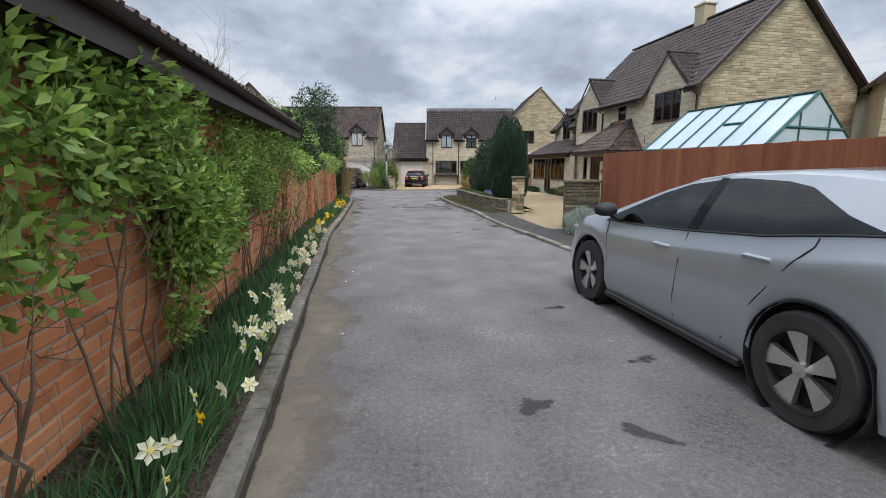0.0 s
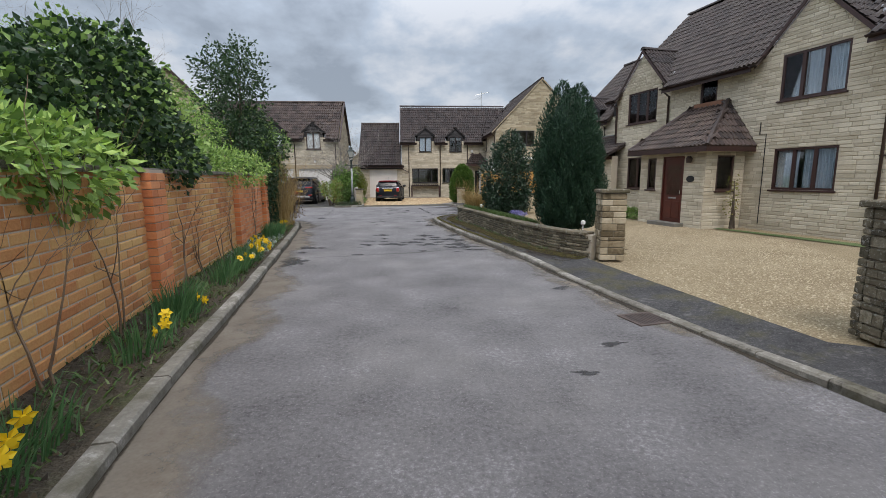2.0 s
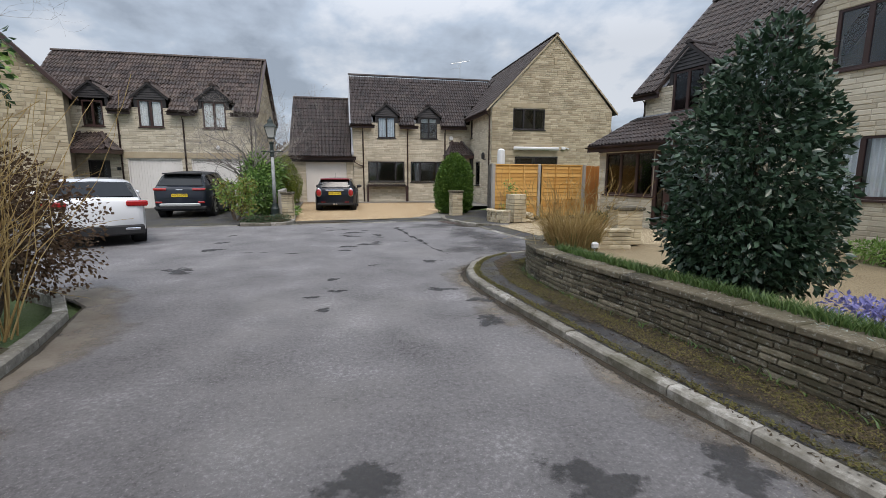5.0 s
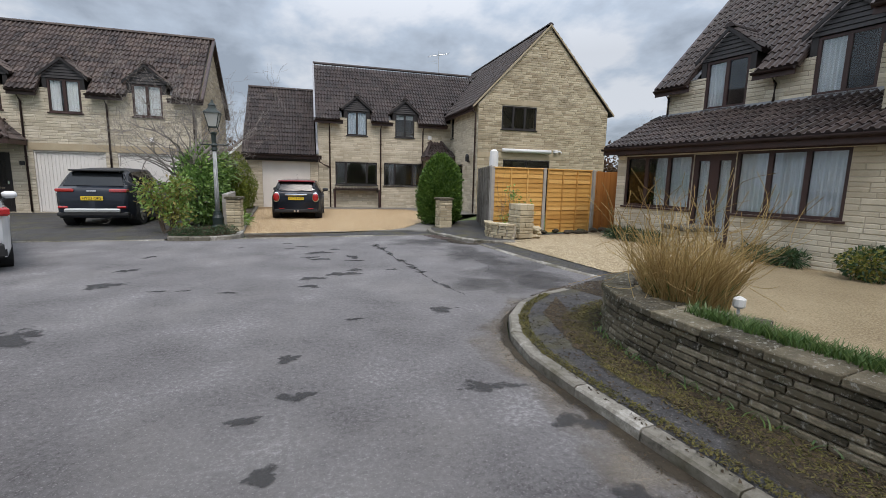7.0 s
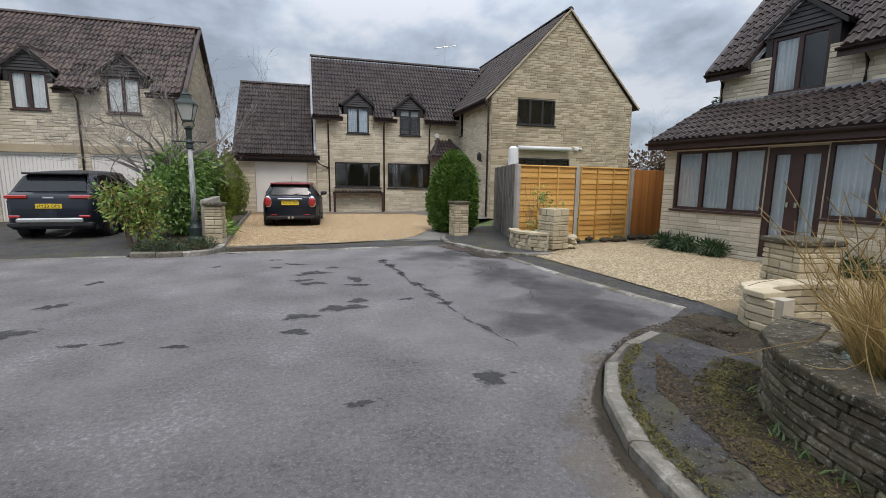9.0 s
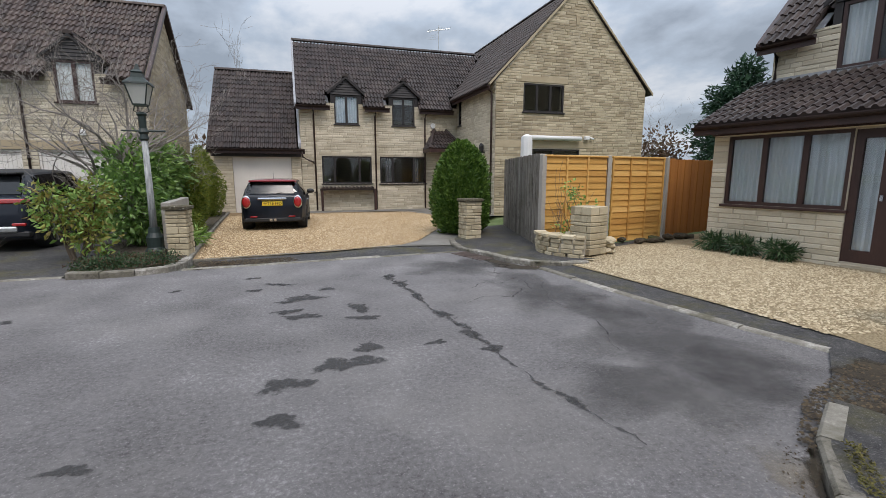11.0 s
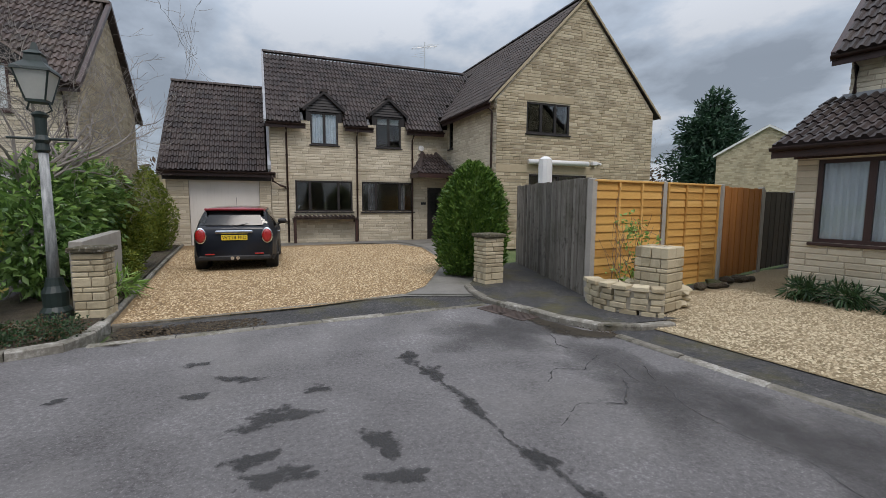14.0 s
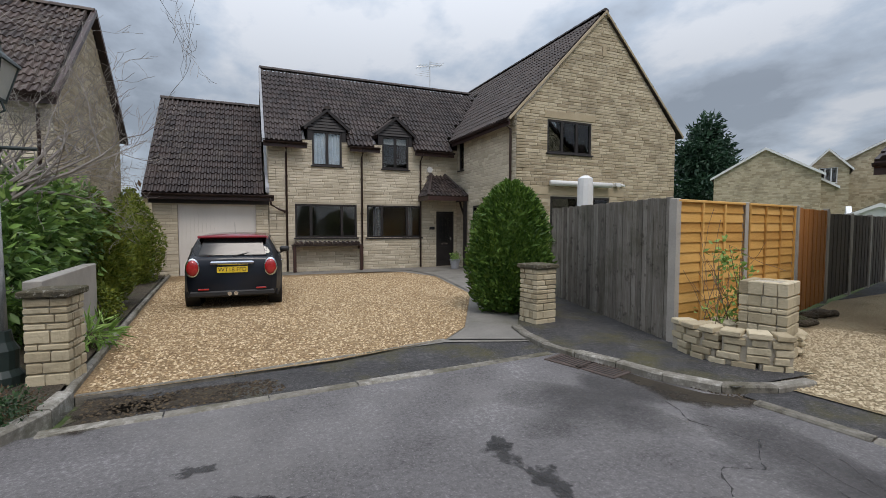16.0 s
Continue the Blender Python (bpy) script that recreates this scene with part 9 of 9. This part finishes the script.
def blot(x, y, rx, ry, rz, material, seed, name="stain", label="dark damp patch on the asphalt", z=0.005):
    r = random.Random(seed)
    k = 48
    ph = [r.uniform(0, 6.28) for _ in range(5)]
    v, c = [(0, 0, 0)], [0.75]
    for ring, val in ((0.45, 0.62), (0.75, 0.40), (1.0, 0.0)):
        for i in range(k):
            a = 2 * math.pi * i / k
            q = 1 + 0.22 * math.sin(2 * a + ph[0]) + 0.2 * math.sin(3 * a + ph[1]) + 0.14 * math.sin(5 * a + ph[2]) + 0.08 * math.sin(9 * a + ph[3])
            v.append((rx * q * ring * math.cos(a), ry * q * ring * math.sin(a), 0))
            c.append(val)
    f = [(0, 1 + i, 1 + (i + 1) % k) for i in range(k)] + [(1 + g * k + i, 1 + g * k + k + i, 1 + g * k + k + (i + 1) % k, 1 + g * k + (i + 1) % k) for g in range(2) for i in range(k)]
    ob = part(name, MB().add(v, f), material, None, label, kind="structure")
    cover(ob, c)
    ob.matrix_world = pose(x, y, z, 0, 0, rz)


def stain_strip(name, label, line, normal, u0, u1, z, material, seed, profile=(0.7, 0.6, 0.35, 0.0)):
    """A ragged band of dirt beside a line, densest at u0."""
    r = random.Random(seed)
    mb, c, k = MB(), [], len(profile)
    f1, f2 = r.uniform(0, 6), r.uniform(0, 6)
    for i in range(len(line)):
        wob = 1 + 0.35 * math.sin(i * 0.9 + f1) + 0.25 * math.sin(i * 0.37 + f2)
        end = 0.0 if i in (0, len(line) - 1) else 1.0
        for j, p in enumerate(profile):
            u = u0 + (u1 - u0) * (j / (k - 1)) * (wob if j else 1)
            mb.v.append((line[i][0] + normal[i][0] * u, line[i][1] + normal[i][1] * u, z))
            c.append(p * end)
    mb.f = [(i * k + j, i * k + j + 1, i * k + k + j + 1, i * k + k + j) for i in range(len(line) - 1) for j in range(k - 1)]
    return cover(part(name, mb, material, None, label, kind="structure"), c)


sd = 900
PATCHES = (
    ((0.65, 2.96, .14, .10, 0), (1.3, 2.6, .18, .07, -25), (1.75, 3.73, .18, .08, 10), (1.38, 5.24, .12, .06, 0)),
    ((-3.3, 18.66, .22, .30, 70), (-2.04, 18.95, .20, .16, 20), (-2.18, 18.59, .08, .04, 0), (-1.7, 20.09, .11, .14, 0), (-1.81, 20.81, .26, .16, 30), (-1.42, 19.02, .32, .22, -20)),
    ((-0.65, 20.56, .24, .22, 20), (-0.39, 20.16, .22, .18, 0), (-0.76, 19.82, .22, .18, 0), (-0.94, 19.29, .28, .20, -10), (-1.66, 19.53, .12, .08, 0), (-0.14, 19.74, .30, .22, 0), (0.21, 19.55, .28, .22, 0)),
    ((-0.57, 18.88, .32, .16, 0), (0.18, 20.54, .22, .2, 0), (0.08, 18.85, .42, .24, 10), (-0.04, 18.4, .28, .14, 0), (0.32, 18.42, .28, .16, 0), (0.42, 18.02, .36, .14, -15), (-0.74, 17.93, .13, .08, 0), (0.01, 17.74, .12, .05, 0), (-0.33, 19.26, .2, .15, 0)),
    ((-3.36, 18.0, .14, .12, 0), (-3.26, 16.9, .30, .42, 0), (-2.11, 17.63, .12, .08, 0), (-2.05, 19.5, .16, .08, 0), (1.15, 14.4, .13, .10, 0), (0.9, 12.2, .16, .05, 20), (0.4, 11.6, .12, .05, 0)),
    ((-2.02, 24.75, .12, .09, 25), (-2.34, 24.5, .12, .06, 10), (-2.16, 23.91, .1, .08, 0), (-0.37, 23.18, .18, .2, 60), (-0.24, 23.99, .16, .12, 0), (-0.64, 24.6, .22, .1, 0), (-0.41, 26.64, .18, .12, 0)),
    ((-4.73, 29.7, .18, .14, 50), (-4.65, 28.65, .22, .22, 55), (-4.56, 26.54, .22, .3, 50), (-3.91, 28.19, .13, .07, 10), (-3.54, 28.15, .1, .05, 0), (-2.97, 27.94, .12, .06, 0), (-4.79, 30.97, .14, .1, 40)),
    ((-1.92, 28.62, .16, .16, 0), (-1.94, 28.11, .15, .1, 10), (-1.45, 28.88, .25, .16, 15), (-1.22, 29.2, .11, .17, 20), (-2.11, 25.48, .12, .08, 0), (-1.47, 26.46, .1, .05, 0)),
    ((-1.8, 31.05, .30, .17, 0), (-1.94, 30.52, .15, .11, 0), (-1.77, 30.27, .29, .1, 0), (-1.13, 30.44, .13, .2, 10), (-1.13, 30.05, .17, .1, 0), (-2.37, 31.65, .1, .09, 0), (-2.15, 31.96, .12, .08, 0), (-1.99, 31.88, .13, .08, 0), (-1.44, 31.46, .14, .09, 0)),
    ((-0.6, 29.11, .1, .06, 0), (-0.17, 28.81, .1, .08, -30), (-3.36, 31.92, .09, .05, 0), (-2.48, 32.44, .12, .08, 0), (-0.50, 31.98, .13, .12, 0), (-0.42, 31.45, .11, .26, 8), (-0.36, 30.7, .08, .2, 8), (-0.27, 29.9, .08, .22, 8), (-0.21, 29.3, .1, .22, 6)),
)
for group_ in PATCHES:
    for x, y, rx, ry, a in group_:
        blot(x, y, rx * 1.12, ry * 1.12, a, DAMP, sd, z=0.0045 + 0.0002 * (sd % 7))
        sd += 1
for i, (x, y, rx, ry) in enumerate(((1.5, 28.6, 1.0, 1.3), (0.9, 27.7, 0.9, 0.7), (1.3, 30.4, 0.8, 1.2), (0.9, 32.4, 1.0, 0.9))):
    blot(x, y, rx, ry, 0, WORN, 970 + i, "worn_patch", "darker worn asphalt towards the edge of the road", 0.003 + 0.0002 * i)
tl_ = resample([(-3.1, 17.28), (-2.1, 17.52), (-0.9, 17.75), (0.2, 18.2)], 0.2)
stain_strip("trench_seam", "faint narrow repaired trench across the road", tl_, np.tile(np.array([[0.2, -0.98]]), (len(tl_), 1)), -0.06, 0.06, 0.004, WEAR, 5, (0.0, 0.7, 0.7, 0.0))


def crack(pts, w0, w1, material, seed, label="damp crack in the asphalt"):
    r = random.Random(seed)
    p = resample(pts, 0.05)
    mb, c, prev = MB(), [], False
    f1, f2, f3 = (r.uniform(0, 6.28) for _ in range(3))
    for i, (x, y) in enumerate(p):
        u = i / (len(p) - 1)
        w = (w0 + (w1 - w0) * u) * max(0.12, 0.6 + 0.5 * math.sin(i * 0.31 + f1) + 0.35 * math.sin(i * 0.83 + f2) + r.uniform(-.25, .25))
        dx = 0.03 * math.sin(i * 0.17 + f3) + 0.02 * math.sin(i * 0.6 + f1) + r.uniform(-.010, .010)
        yb = y + r.uniform(-.02, .02)
        mb.v += [(x - w + dx, y, 0.0062), (x + dx, y, 0.0062), (x + w + dx, yb, 0.0062)]
        c += [0.1, 0.6, 0.1]
        if prev:
            n = len(mb.v) - 6
            mb.f += [(n, n + 1, n + 4, n + 3), (n + 1, n + 2, n + 5, n + 4)]
        prev = True
    cover(part("road_crack", mb, material, None, label, kind="structure"), c)


crack([(-0.50, 32.0), (-0.42, 31.1), (-0.34, 30.4), (-0.28, 29.93), (-0.22, 29.44), (-0.18, 28.99), (-0.12, 28.5), (-0.09, 28.1), (0.05, 27.2)], 0.075, 0.03, SEAM, 1)
crack([(1.1, 30.7), (0.75, 30.3), (0.45, 30.45), (0.1, 30.2)], 0.012, 0.008, SEAM, 2)
crack([(1.3, 31.3), (0.95, 31.0), (0.75, 31.15), (0.45, 30.9)], 0.011, 0.007, SEAM, 4)
crack([(1.35, 32.2), (1.2, 31.7), (1.3, 31.2), (1.2, 30.6)], 0.009, 0.006, SEAM, 6)
crack([(1.5, 30.9), (1.15, 29.9), (1.2, 29.2), (0.9, 28.4)], 0.009, 0.006, SEAM, 3)

# dirt along the edges
kl_line = resample([p for p in KERB_L if 0.5 < p[1] < 25.7], 0.3)
kl_n = np.gradient(kl_line, axis=0)
kl_n = np.stack([kl_n[:, 1], -kl_n[:, 0]], 1) / np.linalg.norm(kl_n, axis=1, keepdims=True)
stain_strip("gutter_mud", "pale dried mud along the kerb", kl_line, kl_n, 0.0, 0.62, 0.0035, DUST, 11)
stain_strip("kerb_dirt", "dark dirt in the joint below the kerb", kl_line, kl_n, 0.0, 0.05, 0.0042, GRIME, 12)
stain_strip("gutter_mud", "pale grit along the kerb", kr_line, -kr_n, 0.0, 0.42, 0.0035, DUST, 13, (0.5, 0.45, 0.3, 0.0))
stain_strip("kerb_dirt", "dark leaf mould below the kerb", kr_line, -kr_n, 0.0, 0.11, 0.0042, GRIME, 14)
stain_strip("wall_foot_mould", "dark leaf mould along the foot of the low wall", gw, -gin, -0.02, 0.50, 0.0905, GRIME, 15, (0.75, 0.65, 0.40, 0.0))
stain_strip("wall_foot_moss", "yellow-green moss along the foot of the low wall", gw, -gin, 0.10, 0.42, 0.0915, MOULD, 16, (0.0, 0.5, 0.35, 0.0))
gk_line = resample([(2.6, 31.6), (2.1, 31.75), (1.75, 32.1), (1.6, 32.6), (1.5, 33.2)], 0.2)
gk_n = np.gradient(gk_line, axis=0)
gk_n = np.stack([-gk_n[:, 1], gk_n[:, 0]], 1) / np.linalg.norm(gk_n, axis=1, keepdims=True)
stain_strip("gutter_mould", "dark leaf mould in the gutter by the gate", gk_line, gk_n, -0.05, 0.30, 0.004, GRIME, 17)
for i, (x, y, rx, ry) in enumerate(((1.3, 26.65, .6, .45), (1.9, 26.8, .7, .5), (2.4, 27.3, .4, .35))):
    blot(x, y, rx, ry, 20, GRIME, 940 + i, "leaf_mould", "dark leaf mould on the asphalt", 0.026)
for i, (x, y) in enumerate(((-2.7, 33.85), (-3.2, 33.8))):
    blot(x, y, .55, .35, 5, GRIME, 950 + i, "leaf_mould", "dark leaf mould before the gravel", 0.009)


# ---- loose gravel, litter, petals ----
def inside(poly, x, y):
    c = np.zeros(len(x), bool)
    p = np.array(poly)
    for (x0, y0), (x1, y1) in zip(p, np.roll(p, -1, axis=0)):
        t = (y0 > y) != (y1 > y)
        c ^= t & (x < (x1 - x0) * (y - y0) / (y1 - y0 + 1e-12) + x0)
    return c


def pebbles(name, poly, n, r, z, material, label, seed):
    rng = np.random.default_rng(seed)
    p = np.array(poly)
    lo, hi = p.min(0), p.max(0)
    q = rng.uniform(lo, hi, (n * 3, 2))
    q = q[inside(poly, q[:, 0], q[:, 1])][:n]
    n = len(q)
    base = np.array([[1, 0, 0], [0, 1, 0], [-1, 0, 0], [0, -1, 0], [0, 0, 0.6]])
    a = rng.uniform(0, 6.28, n)
    s = r * rng.uniform(0.5, 1.4, (n, 1, 1)) * rng.uniform(0.7, 1.2, (n, 5, 1))
    R = np.zeros((n, 3, 3))
    R[:, 0, 0] = R[:, 1, 1] = np.cos(a)
    R[:, 0, 1], R[:, 1, 0], R[:, 2, 2] = -np.sin(a), np.sin(a), 1
    v = np.einsum("nij,kj->nki", R, base) * s + np.c_[q, np.full(n, z)][:, None, :]
    f = np.array([[0, 1, 4], [1, 2, 4], [2, 3, 4], [3, 0, 4]])
    me = array_mesh(name, v.reshape(-1, 3), (np.arange(n)[:, None, None] * 5 + f[None]).reshape(-1, 3))
    me.materials.append(material)
    return tagged(new(name, me), label=label, category="gravel", kind="stuff")


pebbles("loose_gravel", [(-3.55, 34.25), (-1.2, 34.47), (0.33, 34.86), (0.9, 35.4), (2.45, 38.4), (3.0, 42.0), (2.5, 43.5), (-4.2, 43.5), (-3.95, 39.0)], 52000, 0.017, 0.030, PEBBLE, "loose golden gravel stones", 501)
pebbles("loose_gravel", [(3.0, 28.1), (2.85, 30), (2.65, 31.9), (4.0, 33.0), (6.0, 33.2), (6.2, 32.4), (6.9, 28.4), (5.0, 27.5)], 30000, 0.018, 0.030, PEBBLEP, "loose pale gravel stones", 502)
pebbles("loose_gravel", [(2.6, 13.2), (2.5, 16.4), (2.9, 17), (3.2, 20), (7.5, 23), (8.0, 18), (5.5, 12.2), (2.9, 12.1)], 30000, 0.013, 0.030, PEBBLEP, "loose pale gravel stones", 503)
pebbles("road_grit", [(-1.0, 2), (-2.1, 8.0), (-3.2, 14.6), (-3.8, 19.1), (-3.5, 19.1), (-2.8, 14.0), (-1.6, 8), (-0.6, 2)], 3500, 0.006, 0.001, GRIT, "pale grit along the kerb", 504)
pebbles("road_grit", [(2.4, 9), (1.4, 16), (0.9, 20), (0.0, 24.7), (0.0, 26), (1.0, 27.2), (0.6, 27.4), (-0.5, 26), (-0.4, 24), (1.6, 11)], 6000, 0.006, 0.001, GRIT, "pale grit along the kerb", 505)
pebbles("leaf_litter", [(0.35, 25.0), (0.6, 26.0), (1.1, 26.6), (0.8, 25.6), (0.65, 25.0), (0.66, 24.2), (0.85, 22.8), (1.15, 20.5), (0.85, 20.5), (0.55, 23)], 7000, 0.013, 0.088, LEAF_LITTER, "brown leaf litter on the pavement", 506)
pebbles("leaf_litter", [(-3.4, 33.56), (-1.8, 33.7), (-1.9, 34.1), (-3.5, 34.1)], 900, 0.018, 0.008, LEAF_LITTER, "brown leaf litter before the gravel", 507)
pebbles("leaf_litter", [(1.5, 33.6), (2.0, 32.3), (2.5, 31.9), (2.0, 31.7), (1.7, 32.7), (1.35, 33.4)], 900, 0.012, 0.003, LEAF_LITTER, "brown leaf litter in the gutter", 508)
pebbles("leaf_litter", [(0.9, 26.95), (1.5, 27.3), (2.5, 27.6), (2.7, 26.9), (1.9, 26.3), (1.2, 26.1)], 2600, 0.014, 0.024, LEAF_LITTER, "brown leaf litter at the end of the low wall", 510)
pebbles("fallen_petals", [(-0.7, 2), (-1.7, 8), (-1.2, 8), (-0.2, 2)], 6, 0.018, 0.002, PETAL_W, "fallen cream petals on the road", 509)


# ---- from plan units to metres ----
for top in [o for o in scene.objects if o.parent is None and o.type in {"MESH", "EMPTY"}]:
    top.matrix_basis = Matrix.Scale(SCALE, 4) @ top.matrix_basis
